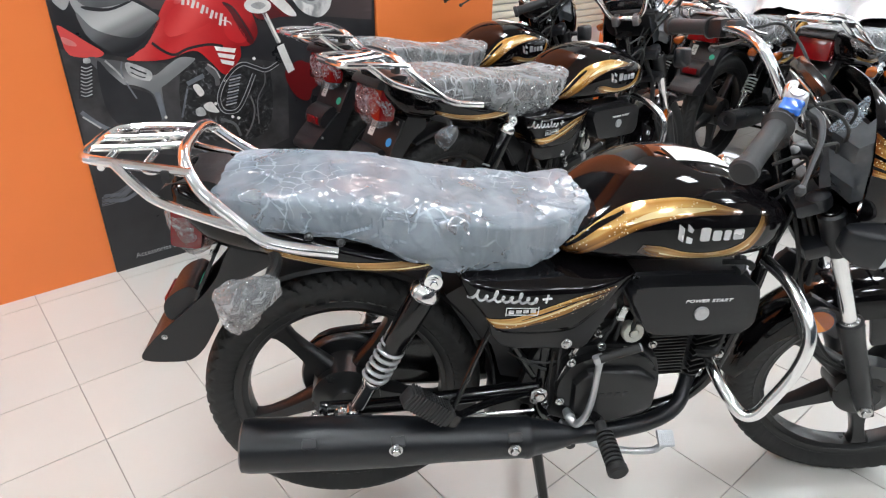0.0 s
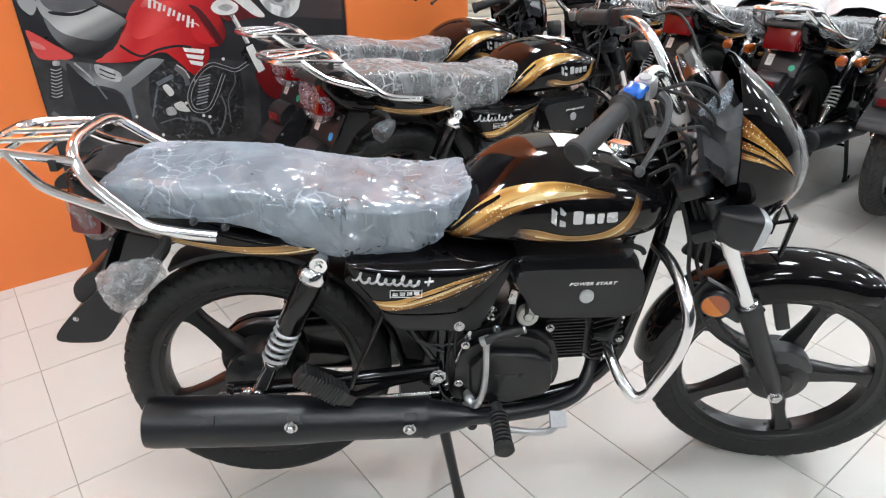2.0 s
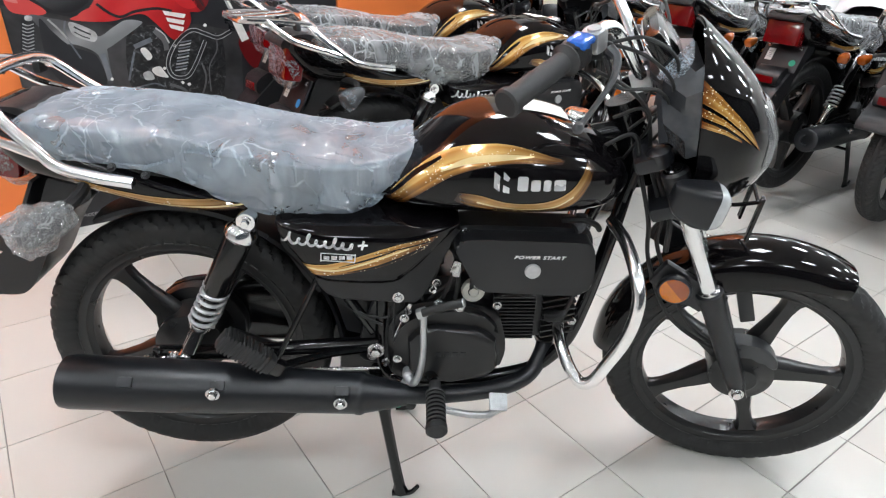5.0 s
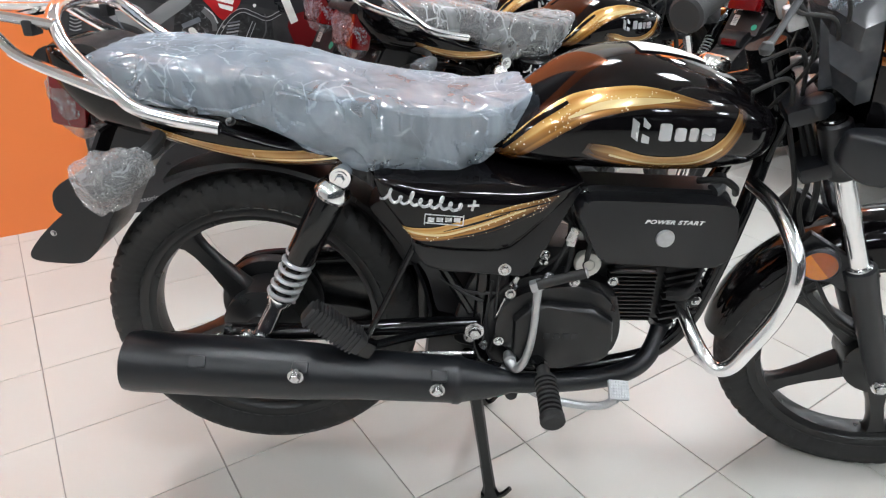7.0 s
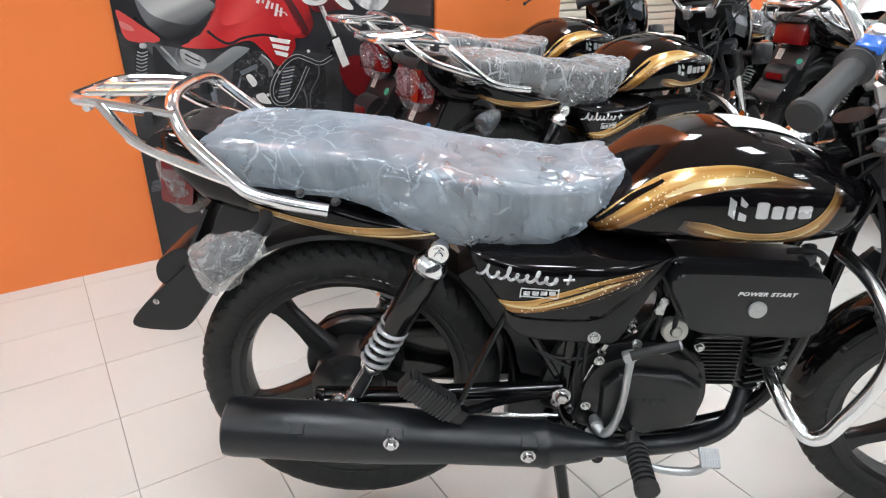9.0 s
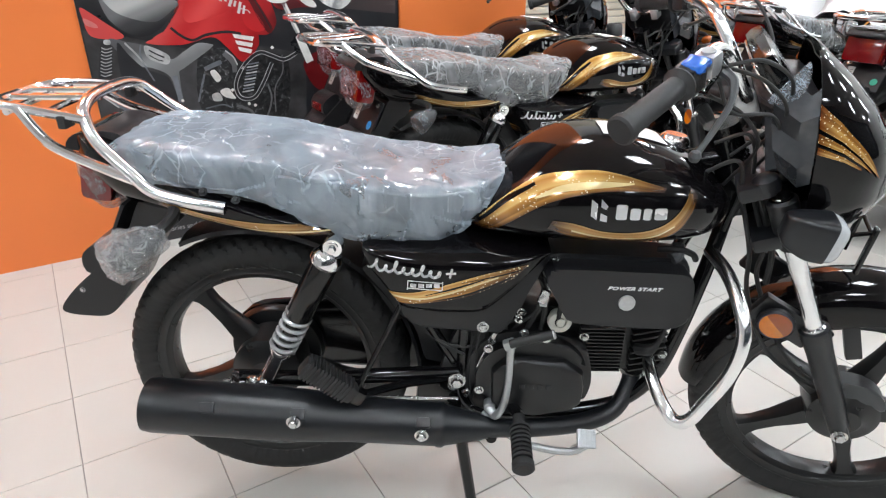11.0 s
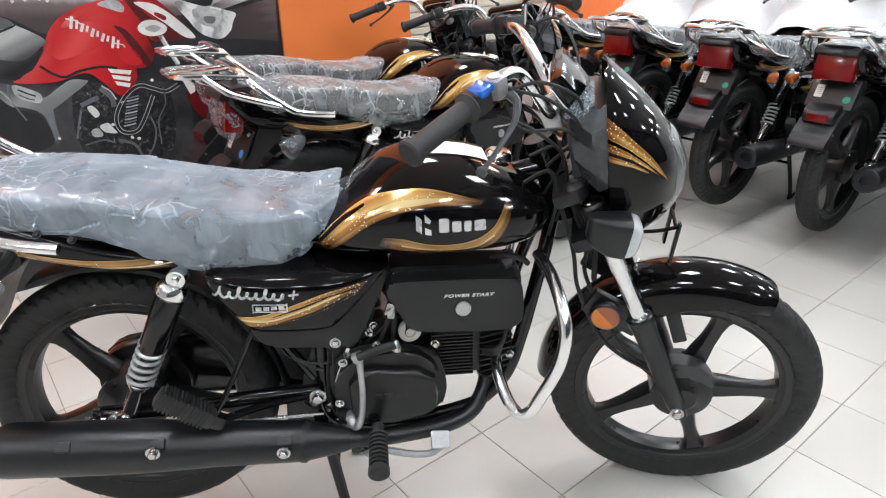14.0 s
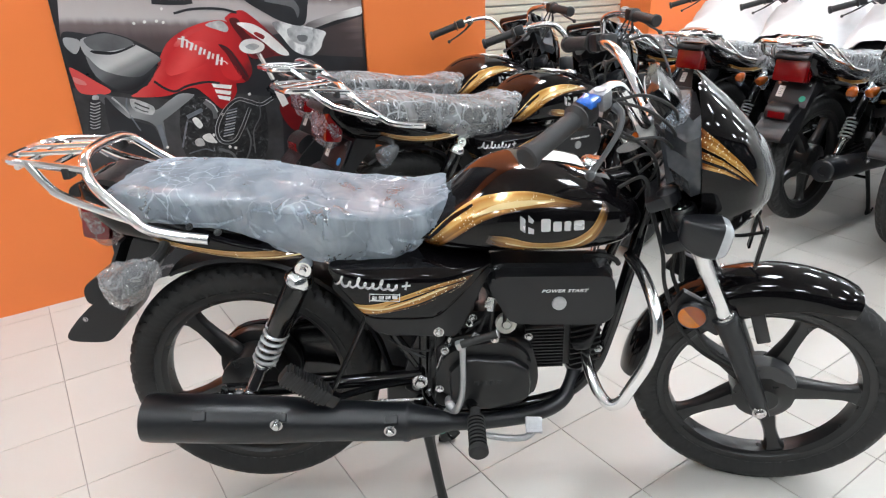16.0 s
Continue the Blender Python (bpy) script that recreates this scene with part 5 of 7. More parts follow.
    for z, edge, w, far, lean in ((0.862, 1.014, 0.139, 0.968, 0.118), (0.9, 1.01, 0.139, 0.95, 0.128), (0.94, 1.004, 0.136, 0.94, 0.112), (0.975, 0.999, 0.13, 0.935, 0.122), (1.012, 0.996, 0.11, 0.955, 0.1)):
        rows.append([Vector((edge, -w, z)), Vector(((edge + far) / 2 + 0.008, -lean - 0.014, z - 0.012)), Vector((far, -lean + 0.01, z + 0.006))])
    skin(sheet, rows, closed=False)
    bmesh.ops.subdivide_edges(sheet, edges=sheet.edges[:], cuts=3, use_grid_fill=True)
    crumple(sheet, 0.002, 40, 2.0)
    part("meter_wrap", sheet, SMOKE, dash, "creased grey protective film", smooth=25)

    for s in (-1, 1):
        body = Shell([(-0.062, -0.014, 0.012, 0.03, 0.012), (-0.05, -0.03, 0.008, 0.036, 0.022), (-0.01, -0.047, 0.004, 0.041, 0.034), (0.022, -0.046, 0.003, 0.044, 0.039)], 5, 5).mesh(14, 28)
        im = ST @ pose(1.034, s * 0.182, 0.795, 0, 8, s * -4) @ Matrix.Diagonal((0.86, 0.86, 0.86, 1))
        fi = part("front_indicator", body, SATIN, bike, "grey front indicator with clear lens", m=im, smooth=50)
        part("indicator_lens", Shell([(0.022, -0.045, 0.003, 0.043, 0.038), (0.042, -0.036, 0.002, 0.036, 0.032), (0.05, -0.022, 0, 0.022, 0.02)], 5, 5).mesh(10, 28), CLEAR, fi)
        part("stalk", tube([(0, 0, 0), (0, -s * 0.06, 0.0), (0.0, -s * 0.1, 0.01)], 0.012, 10), PLASTIC, fi)
    plate = tube([(1.07, -0.085, 0.745), (1.12, -0.06, 0.735), (1.165, -0.045, 0.738)], 0.004, 8)
    add_box(plate, (0.006, 0.018, 0.1), pose(1.168, -0.045, 0.7, 0, 4, 0), 0.002)
    add_box(plate, (0.006, 0.018, 0.1), pose(1.168, 0.045, 0.7, 0, 4, 0), 0.002)
    add_tube(plate, [(1.165, -0.045, 0.738), (1.168, 0.045, 0.738)], 0.004, 8)
    part("plate_bracket", plate, ENAMEL, bike, "thin black front plate bracket", m=ST)

    # handlebar
    bar = []
    for s in (-1, 1):
        bar.append([(0.905, s * 0.0, 0.962), (0.905, s * 0.045, 0.963), (0.893, s * 0.072, 0.985), (0.862, s * 0.096, 1.035), (0.84, s * 0.118, 1.062), (0.815, s * 0.175, 1.07), (0.785, s * 0.262, 1.057), (0.712, s * 0.38, 1.026)])
    hb = bmesh.new()
    for line in bar:
        add_tube(hb, line, 0.0112, 14, 6)
    h = part("handlebar", hb, CHROME, bike, "chrome handlebar", m=ST)
    for s in (-1, 1):
        a, b = Vector((0.778, s * 0.272, 1.053)), Vector((0.708, s * 0.387, 1.022))
        d = b - a
        g = lathe([(0.0, 0.0), (0.024, 0.0), (0.025, 0.004), (0.02, 0.007), (0.0165, 0.012), (0.017, 0.05), (0.0175, d.length - 0.012), (0.0215, d.length - 0.01), (0.0215, d.length), (0.018, d.length + 0.003), (0, d.length + 0.003)], a, d, 24)
        part("grip", g, GRIP, h, "grey rubber grip")
        e = d.normalized()
        sw = bmesh.new()
        q = Matrix.Translation(a - e * 0.022) @ e.to_track_quat("X", "Z").to_matrix().to_4x4()
        add_box(sw, (0.04, 0.036, 0.042), q, 0.01)
        swo = part("switch_housing", sw, PLASTIC, h, "black switch housing")
        if s < 0:
            bl = bmesh.new()
            add_box(bl, (0.03, 0.03, 0.012), q @ pose(-0.004, 0.004, 0.017), 0.005)
            bmesh.ops.subdivide_edges(bl, edges=bl.edges[:], cuts=3, use_grid_fill=True)
            crumple(bl, 0.004, 70, 1.0)
            part("protective_film", bl, BLUE, swo, "blue protective film")
        mc = bmesh.new()
        q2 = Matrix.Translation(a - e * 0.068) @ e.to_track_quat("X", "Z").to_matrix().to_4x4()
        add_box(mc, (0.03, 0.034, 0.036), q2, 0.008)
        add_lathe(mc, [(0, 0.008), (0.01, 0.008), (0.012, 0.004), (0.012, -0.02)], q2 @ Vector((0, 0.0, 0.012)), q2.to_3x3() @ Vector((0, 0, 1)), 16)
        part("lever_clamp", mc, ALLOY if s < 0 else GREY_PLASTIC, h, "bare alloy lever clamp" if s < 0 else "dark grey lever clamp")
        lv = bmesh.new()
        add_tube(lv, [(0.838, s * 0.222, 1.058), (0.85, s * 0.24, 1.05), (0.848, s * 0.27, 1.03), (0.832, s * 0.305, 1.008), (0.818, s * 0.335, 0.993), (0.81, s * 0.35, 0.985)], [0.009, 0.007, 0.005, 0.0045, 0.004, 0.005], 10)
        add_lathe(lv, [(0, -0.009), (0.006, -0.007), (0.009, 0), (0.006, 0.007), (0, 0.009)], (0.808, s * 0.353, 0.983), (0, 0, 1), 12)
        part("brake_lever" if s < 0 else "clutch_lever", lv, GREY_PLASTIC, h, "dark grey hand lever")
    pair("bar_clamp", lambda bm, s: add_box(bm, (0.036, 0.026, 0.04), pose(0.905, s * 0.042, 0.955, 0, -25, 0), 0.006), ALLOY, h)
    # cables looping from the bar round the head
    for p in ([(0.84, -0.225, 1.07), (0.89, -0.21, 1.075), (0.95, -0.13, 1.02), (0.955, -0.06, 0.93), (0.9, -0.05, 0.86)],
              [(0.83, -0.21, 1.065), (0.9, -0.19, 1.04), (0.955, -0.12, 0.97), (0.94, -0.05, 0.88)],
              [(0.83, -0.235, 1.05), (0.86, -0.22, 1.0), (0.93, -0.15, 0.975), (0.965, -0.07, 0.9), (0.94, -0.03, 0.82)],
              [(0.85, 0.22, 1.07), (0.91, 0.2, 1.08), (0.955, 0.1, 1.0), (0.93, 0.04, 0.88)],
              [(0.82, -0.24, 1.03), (0.88, -0.2, 0.99), (0.93, -0.1, 0.9), (0.9, -0.05, 0.8)]):
        part("cable", tube(p, 0.0031, 8, 8), RUBBER, h, "black control cable")
    for p, r in (([(0.93, -0.06, 0.8), (0.965, -0.08, 0.7), (0.985, -0.075, 0.6), (1.05, -0.075, 0.47), (1.15, -0.06, 0.39), (1.21, -0.055, 0.37)], 0.0045),
                 ([(0.95, -0.04, 0.8), (0.99, -0.06, 0.7), (1.0, -0.06, 0.62), (1.09, -0.075, 0.46), (1.17, -0.06, 0.395), (1.22, -0.055, 0.39)], 0.0045),
                 ([(0.96, -0.05, 0.8), (1.005, -0.06, 0.7), (1.015, -0.06, 0.62)], 0.006)):
        part("front_cable", tube(p, r, 8, 8), RUBBER, bike, "black front brake cable", m=LOW)
    for p, r in (([(0.83, -0.08, 0.83), (0.88, -0.1, 0.86), (0.9, -0.09, 0.8), (0.89, -0.08, 0.72)], 0.004), ([(0.85, -0.06, 0.88), (0.9, -0.08, 0.9), (0.925, -0.07, 0.82), (0.91, -0.06, 0.74)], 0.0035), ([(0.77, -0.1, 0.69), (0.8, -0.12, 0.7), (0.835, -0.1, 0.68), (0.85, -0.08, 0.66)], 0.006)):
        part("wiring_loop", tube(p, r, 8, 8), RUBBER, bike, "black wiring loop")
    return bike


def side_mark(side):
    """A running script-like stroke, drawn as plain slanted loops."""
    bm = bmesh.new()
    pts = []
    tall = {0: 0.02, 2: 0.02, 5: 0.018}
    x = 0.245
    for k in range(8):
        h = tall.get(k, 0.0105)
        base = 0.678 - 0.0018 * k
        w = 0.022 if k == 0 else 0.0158
        for q in range(8):
            a = q / 8 * 2 * math.pi
            u = x + w * (q / 8) + 0.0045 * math.sin(a)
            z = base + h * (0.5 - 0.5 * math.cos(a)) - 0.006
            pts.append((u + (z - base) * 0.35, z))
        x += w
    line = [(u, -(side.half(u, min(max(z, 0.6), 0.7)) + 0.001), z) for u, z in pts]
    add_tube(bm, line, 0.0026, 6, 3)
    add_tube(bm, [(0.236, -(side.half(0.236, 0.674) + 0.001), 0.674), (0.262, -(side.half(0.262, 0.672) + 0.001), 0.671)], 0.002, 6)
    add_tube(bm, [(0.382, -0.1715, 0.668), (0.4, -0.171, 0.669)], 0.0022, 6)
    add_tube(bm, [(0.389, -0.1715, 0.66), (0.393, -0.171, 0.677)], 0.0022, 6)
    return bm


FAR_ROW = ((1.66, 2.74), (1.95, 2.26), (2.235, 1.775), (2.545, 1.4), (2.85, 0.99))
STEER = -17
hero = build_bike("glossy black motorcycle with gold flashes and plastic-wrapped seat", "motorcycles in the showroom")
hero.matrix_basis = pose(0.02, -0.004, 0, 0, 0, 2.0)


def turn_front(bike, angle):
    """Sets another bike's handlebar and front wheel straight or turned."""
    m = steered(angle) @ steered(STEER).inverted()
    for ob, src in zip(bike.children, hero.children):
        if src.matrix_basis != Matrix.Identity(4) and src.name.split(".")[0] not in ("rear_indicator", "lettering"):
            ob.matrix_basis = m @ src.matrix_basis


def another(x, y, yaw, angle, label):
    b = copy_thing(hero, pose(x, y, 0, 0, 0, yaw))
    tagged(b, label)
    turn_front(b, angle)
    for ob in list(b.children_recursive):
        kind = ob.name.split(".")[0]
        if kind == "protective_film":
            bpy.data.objects.remove(ob)
        elif kind == "seat_wrap":
            other(ob, CREASED_FILM)
        elif kind == "lamp_bag":
            other(ob, THIN_BAG)
        elif kind == "bag":
            other(ob, THIN_BAG)
            ob.matrix_basis = Matrix.Diagonal((0.8, 0.8, 0.8, 1))
        elif kind == "rear_indicator":
            ob.matrix_basis = ob.matrix_basis @ Matrix.Diagonal((0.85, 0.85, 0.85, 1))
    return b


def other(ob, mat):
    """Gives a copied part a material of its own."""
    ob.material_slots[0].link = "OBJECT"
    ob.material_slots[0].material = mat


second = another(0.306, 0.925, 32, 19, "glossy black motorcycle with plastic-wrapped seat in the row behind")
for ob in second.children_recursive:
    if ob.name.startswith("round_sticker"):
        other(ob, STICKER_BLUE)
        tagged(ob, "small round blue sticker")
another(0.105, 1.45, 36, 21, "glossy black motorcycle with plastic-wrapped seat beside the poster")
for x, y in FAR_ROW:
    b = another(x, y, 34.5, 8, "black motorcycle with bare red tail lamp in the far row")
    for ob in list(b.children_recursive):
        if ob.name.startswith("lamp_bag"):
            bpy.data.objects.remove(ob)
        elif ob.name.startswith("bag"):
            ob.matrix_basis = pose(0.012, 0, -0.022) @ Matrix.Diagonal((0.62, 0.6, 1.1, 1))
        elif ob.name.startswith("rear_indicator"):
            other(ob, DARK_AMBER)
            ob.matrix_basis = ob.matrix_basis @ Matrix.Diagonal((0.8, 0.8, 0.8, 1))
            tagged(ob, "amber rear indicator lamp in a plastic bag")


# ---- room ----
FLOOR_TILE = material("cream_tile", (0.56, 0.54, 0.503), rough=0.3, vary=0.018, scale=7, rough_vary=0.0, in_place=True)
def tone_by_piece(m, amount):
    """Lets each laid piece differ a little in tone."""
    nt = m.node_tree
    base = nt.nodes["Principled BSDF"].inputs["Base Color"]
    src = base.links[0].from_socket
    info = nt.nodes.new("ShaderNodeObjectInfo")
    span = nt.nodes.new("ShaderNodeMapRange")
    span.inputs["To Min"].default_value, span.inputs["To Max"].default_value = 1 - amount, 1 + amount
    nt.links.new(info.outputs["Random"], span.inputs["Value"])
    mul = nt.nodes.new("ShaderNodeVectorMath")
    mul.operation = "SCALE"
    nt.links.new(src, mul.inputs[0])
    nt.links.new(span.outputs[0], mul.inputs["Scale"])
    nt.links.new(mul.outputs[0], base)


tone_by_piece(FLOOR_TILE, 0.025)
GROUT = material("grout", (0.33, 0.31, 0.285), rough=0.8)
ORANGE = material("orange_paint", (0.87, 0.218, 0.052), rough=0.4, vary=0.04, scale=4, bump=0.05, bump_scale=300)
WHITE_WALL = material("white_wall", (0.72, 0.72, 0.71), rough=0.6, vary=0.04, scale=3, bump=0.05)
DIM_CEILING = material("ceiling_paint", (0.5, 0.5, 0.49), rough=0.7, vary=0.1, scale=3)
# for the added wall behind the camera, dark to keep reflections down
DARK_BACKDROP = material("dark_backdrop", (0.02, 0.025, 0.03), rough=0.1, vary=0.3, scale=2)
SHUTTER = material("cream_slat", (0.72, 0.68, 0.56), rough=0.5, vary=0.06, scale=6)
CLOTH = material("white_cloth", (0.74, 0.74, 0.75), rough=0.7, vary=0.05, scale=10, bump=0.15, bump_scale=150)
LIGHT = glow("lit_panel", (0.92, 0.985, 1.04), 55.0)
LAMP_BODY = material("lamp_housing", (0.8, 0.8, 0.8), rough=0.4)
def tones(name, start, end, stops, streak=(3.0, 3.0), mottle=0.25):
    """A printed photograph's tone: a soft run of colours from one spot to another, with mottling."""
    m = material(name, stops[0][1], rough=0.33, vary=0.0)
    nt = m.node_tree
    tc = nt.nodes.new("ShaderNodeTexCoord")
    d = Vector((end[0] - start[0], 0, end[1] - start[1]))
    shift = nt.nodes.new("ShaderNodeVectorMath")
    shift.operation = "SUBTRACT"
    shift.inputs[1].default_value = (start[0], 0, start[1])
    nt.links.new(tc.outputs["Object"], shift.inputs[0])
    along = nt.nodes.new("ShaderNodeVectorMath")
    along.operation = "DOT_PRODUCT"
    along.inputs[1].default_value = d / d.length_squared
    nt.links.new(shift.outputs[0], along.inputs[0])
    wide = nt.nodes.new("ShaderNodeMapping")
    wide.inputs["Scale"].default_value = (streak[0], 1, streak[1])
    nt.links.new(tc.outputs["Object"], wide.inputs[0])
    cloud = nt.nodes.new("ShaderNodeTexNoise")
    cloud.inputs["Scale"].default_value = 1.0
    cloud.inputs["Detail"].default_value = 4
    nt.links.new(wide.outputs[0], cloud.inputs["Vector"])
    push = nt.nodes.new("ShaderNodeMath")
    push.operation = "MULTIPLY_ADD"
    push.inputs[1].default_value = mottle
    nt.links.new(cloud.outputs["Fac"], push.inputs[0])
    nt.links.new(along.outputs["Value"], push.inputs[2])
    back = nt.nodes.new("ShaderNodeMath")
    back.operation = "SUBTRACT"
    back.inputs[1].default_value = mottle * 0.5
    nt.links.new(push.outputs[0], back.inputs[0])
    ramp = nt.nodes.new("ShaderNodeValToRGB")
    ramp.color_ramp.interpolation = "EASE"
    while len(ramp.color_ramp.elements) < len(stops):
        ramp.color_ramp.elements.new(0.5)
    for e, (at, c) in zip(ramp.color_ramp.elements, stops):
        e.position = at
        e.color = (*c, 1)
    nt.links.new(back.outputs[0], ramp.inputs[0])
    nt.links.new(ramp.outputs[0], nt.nodes["Principled BSDF"].inputs["Base Color"])
    return m


def machinery(name):
    """A printed engine: black with small grey and bright flecks of castings."""
    m = material(name, (0.02, 0.02, 0.022), rough=0.33, vary=0.0)
    nt = m.node_tree
    tc = nt.nodes.new("ShaderNodeTexCoord")
    n = nt.nodes.new("ShaderNodeTexNoise")
    n.inputs["Scale"].default_value = 34
    n.inputs["Detail"].default_value = 5
    n.inputs["Roughness"].default_value = 0.62
    n.inputs["Distortion"].default_value = 1.2
    nt.links.new(tc.outputs["Object"], n.inputs["Vector"])
    ramp = nt.nodes.new("ShaderNodeValToRGB")
    for _ in range(2):
        ramp.color_ramp.elements.new(0.5)
    for e, (at, v) in zip(ramp.color_ramp.elements, ((0.38, 0.013), (0.55, 0.03), (0.66, 0.1), (0.74, 0.4))):
        e.position = at
        e.color = (v, v, v * 1.05, 1)
    nt.links.new(n.outputs["Fac"], ramp.inputs[0])
    nt.links.new(ramp.outputs[0], nt.nodes["Principled BSDF"].inputs["Base Color"])
    return m


P_ENGINE = machinery("print_engine")
P_NIGHT = material("print_black", (0.024, 0.024, 0.027), rough=0.3, vary=0.45, scale=8)
P_DARK = material("print_charcoal", (0.05, 0.048, 0.05), rough=0.35, vary=0.7, scale=14)
P_CITY = tones("print_city", (0.6, 1.02), (0.62, 1.27), [(0.0, (0.08, 0.06, 0.06)), (0.22, (0.17, 0.13, 0.13)), (0.36, (0.5, 0.46, 0.45)), (0.6, (0.46, 0.41, 0.4)), (0.75, (0.24, 0.19, 0.18)), (1.0, (0.13, 0.1, 0.1))], (30.0, 2.0), 0.1)
P_ROAD = tones("print_road", (1.0, 0.9), (1.3, 1.1), [(0.0, (0.045, 0.038, 0.038)), (0.6, (0.06, 0.043, 0.043)), (1.0, (0.16, 0.12, 0.115))], (2.0, 60.0), 0.4)
P_RED = tones("print_red", (0.36, 1.06), (0.74, 0.86), [(0.0, (0.62, 0.07, 0.065)), (0.18, (0.52, 0.02, 0.024)), (0.4, (0.64, 0.045, 0.045)), (0.62, (0.5, 0.016, 0.02)), (0.85, (0.36, 0.01, 0.013)), (1.0, (0.14, 0.006, 0.008))], (5.0, 8.0), 0.3)
P_BRIGHT = tones("print_bright_red", (0.4, 1.0), (0.52, 0.9), [(0.0, (0.55, 0.022, 0.026)), (0.45, (0.72, 0.075, 0.07)), (1.0, (0.54, 0.02, 0.024))], (5.0, 8.0), 0.3)
P_GLARE = tones("print_glare", (1.0, 1.02), (1.28, 1.12), [(0.0, (0.12, 0.1, 0.1)), (0.55, (0.4, 0.37, 0.36)), (1.0, (0.8, 0.77, 0.75))], (4.0, 40.0), 0.4)
P_COVER = tones("print_side_cover", (0.3, 0.6), (0.22, 0.82), [(0.0, (0.075, 0.078, 0.083)), (0.5, (0.2, 0.205, 0.21)), (0.75, (0.3, 0.305, 0.31)), (1.0, (0.1, 0.1, 0.105))], (6.0, 6.0), 0.4)
P_UNDER = tones("print_seat_side", (0.2, 0.85), (0.16, 0.95), [(0.0, (0.015, 0.015, 0.017)), (0.5, (0.05, 0.05, 0.053)), (1.0, (0.16, 0.16, 0.165))], (5.0, 5.0), 0.2)
P_SHINE = tones("print_tank_shine", (0.4, 1.01), (0.46, 1.07), [(0.0, (0.58, 0.04, 0.04)), (0.6, (0.66, 0.16, 0.15)), (1.0, (0.6, 0.05, 0.05))], (6.0, 6.0), 0.3)
P_LAMP = tones("print_headlamp", (0.85, 1.06), (1.06, 0.95), [(0.0, (0.2, 0.2, 0.21)), (0.3, (0.78, 0.77, 0.75)), (0.5, (0.4, 0.4, 0.4)), (0.65, (0.8, 0.79, 0.77)), (0.8, (0.3, 0.3, 0.3)), (1.0, (0.7, 0.69, 0.67))], (38.0, 30.0), 0.4)
P_DEEP = material("print_dark_red", (0.09, 0.006, 0.008), rough=0.35, vary=0.3, scale=9)
P_PINK = material("print_pale_red", (0.62, 0.2, 0.19), rough=0.35, vary=0.3, scale=9)
P_PALE = material("print_white", (0.74, 0.72, 0.69), rough=0.35, vary=0.25, scale=25)
P_SILVER = material("print_silver", (0.42, 0.42, 0.42), rough=0.35, vary=0.5, scale=40)
P_SEAT = tones("print_light_grey", (0.22, 0.89), (0.16, 1.04), [(0.0, (0.07, 0.072, 0.075)), (0.3, (0.24, 0.24, 0.24)), (0.55, (0.5, 0.5, 0.49)), (1.0, (0.34, 0.34, 0.34))], (4.0, 4.0), 0.2)
P_STEEL = material("print_steel", (0.14, 0.15, 0.17), rough=0.35, vary=0.4, scale=30)
P_GREY = material("print_grey", (0.13, 0.13, 0.135), rough=0.35, vary=0.4, scale=9)


def room_box(name, x0, x1, y0, y1, z0, z1, mat, label, category, bevel=0.0):
    bm = bmesh.new()
    add_box(bm, (x1 - x0, y1 - y0, z1 - z0), pose((x0 + x1) / 2, (y0 + y1) / 2, (z0 + z1) / 2), bevel)
    ob = part(name, bm, mat, None, smooth=0, m=ROOM)
    return tagged(ob, label, category, kind="structure")


# Out of view; added in white so less orange bounces onto the chrome.
room_box("wall_plain", -6.0, -2.2, 0.0, 0.2, 0, CEILING, WHITE_WALL, "plain white showroom wall", "wall")
room_box("wall_poster", -2.2, 2.065, 0.0, 0.2, 0, CEILING, ORANGE, "orange painted showroom wall beside the poster", "wall")
room_box("pillar_1", 1.322, 2.065, -0.025, -0.002, 0, CEILING, ORANGE, "flat orange painted pillar face", "pillar", 0.004)
shutter = room_box("wall_shutter", 2.065, 3.72, 0.5, 0.6, 0, CEILING, WHITE_WALL, "cream slatted shutter wall", "wall")
slat = box((1.655, 0.02, 0.036), (0, 0, 0), bevel=0.004)
first = part("slat", slat, SHUTTER, shutter, smooth=0, m=pose(2.8925, 0.488, 0.62))
for i in range(1, 30):
    o = first.copy()
    scene.collection.objects.link(o)
    o.matrix_basis = pose(2.8925, 0.488, 0.62 + 0.045 * i)
room_box("pillar_2", 3.72, 4.7, 0.2, 0.6, 0, CEILING, ORANGE, "orange painted pillar", "pillar")
room_box("wall_back", 4.7, 9.0, 0.5, 0.7, 0, CEILING, WHITE_WALL, "plain white showroom wall", "wall")
room_box("wall_side", 9.0, 9.2, -7.0, 0.7, 0, CEILING, WHITE_WALL, "plain white showroom wall", "wall")
room_box("wall_end", -6.2, -6.0, -7.0, 0.2, 0, CEILING, WHITE_WALL, "plain white showroom wall", "wall")
# Added out of view: dark, so that glossy black parts mirror little.
room_box("wall_front", -6.2, 9.2, -7.2, -7.0, 0, CEILING, DARK_BACKDROP, "unseen dark wall, added to keep reflections dark", "wall")
room_box("ceiling", -6.2, 9.2, -7.2, 0.7, CEILING, CEILING + 0.1, DIM_CEILING, "plain grey ceiling", "ceiling")

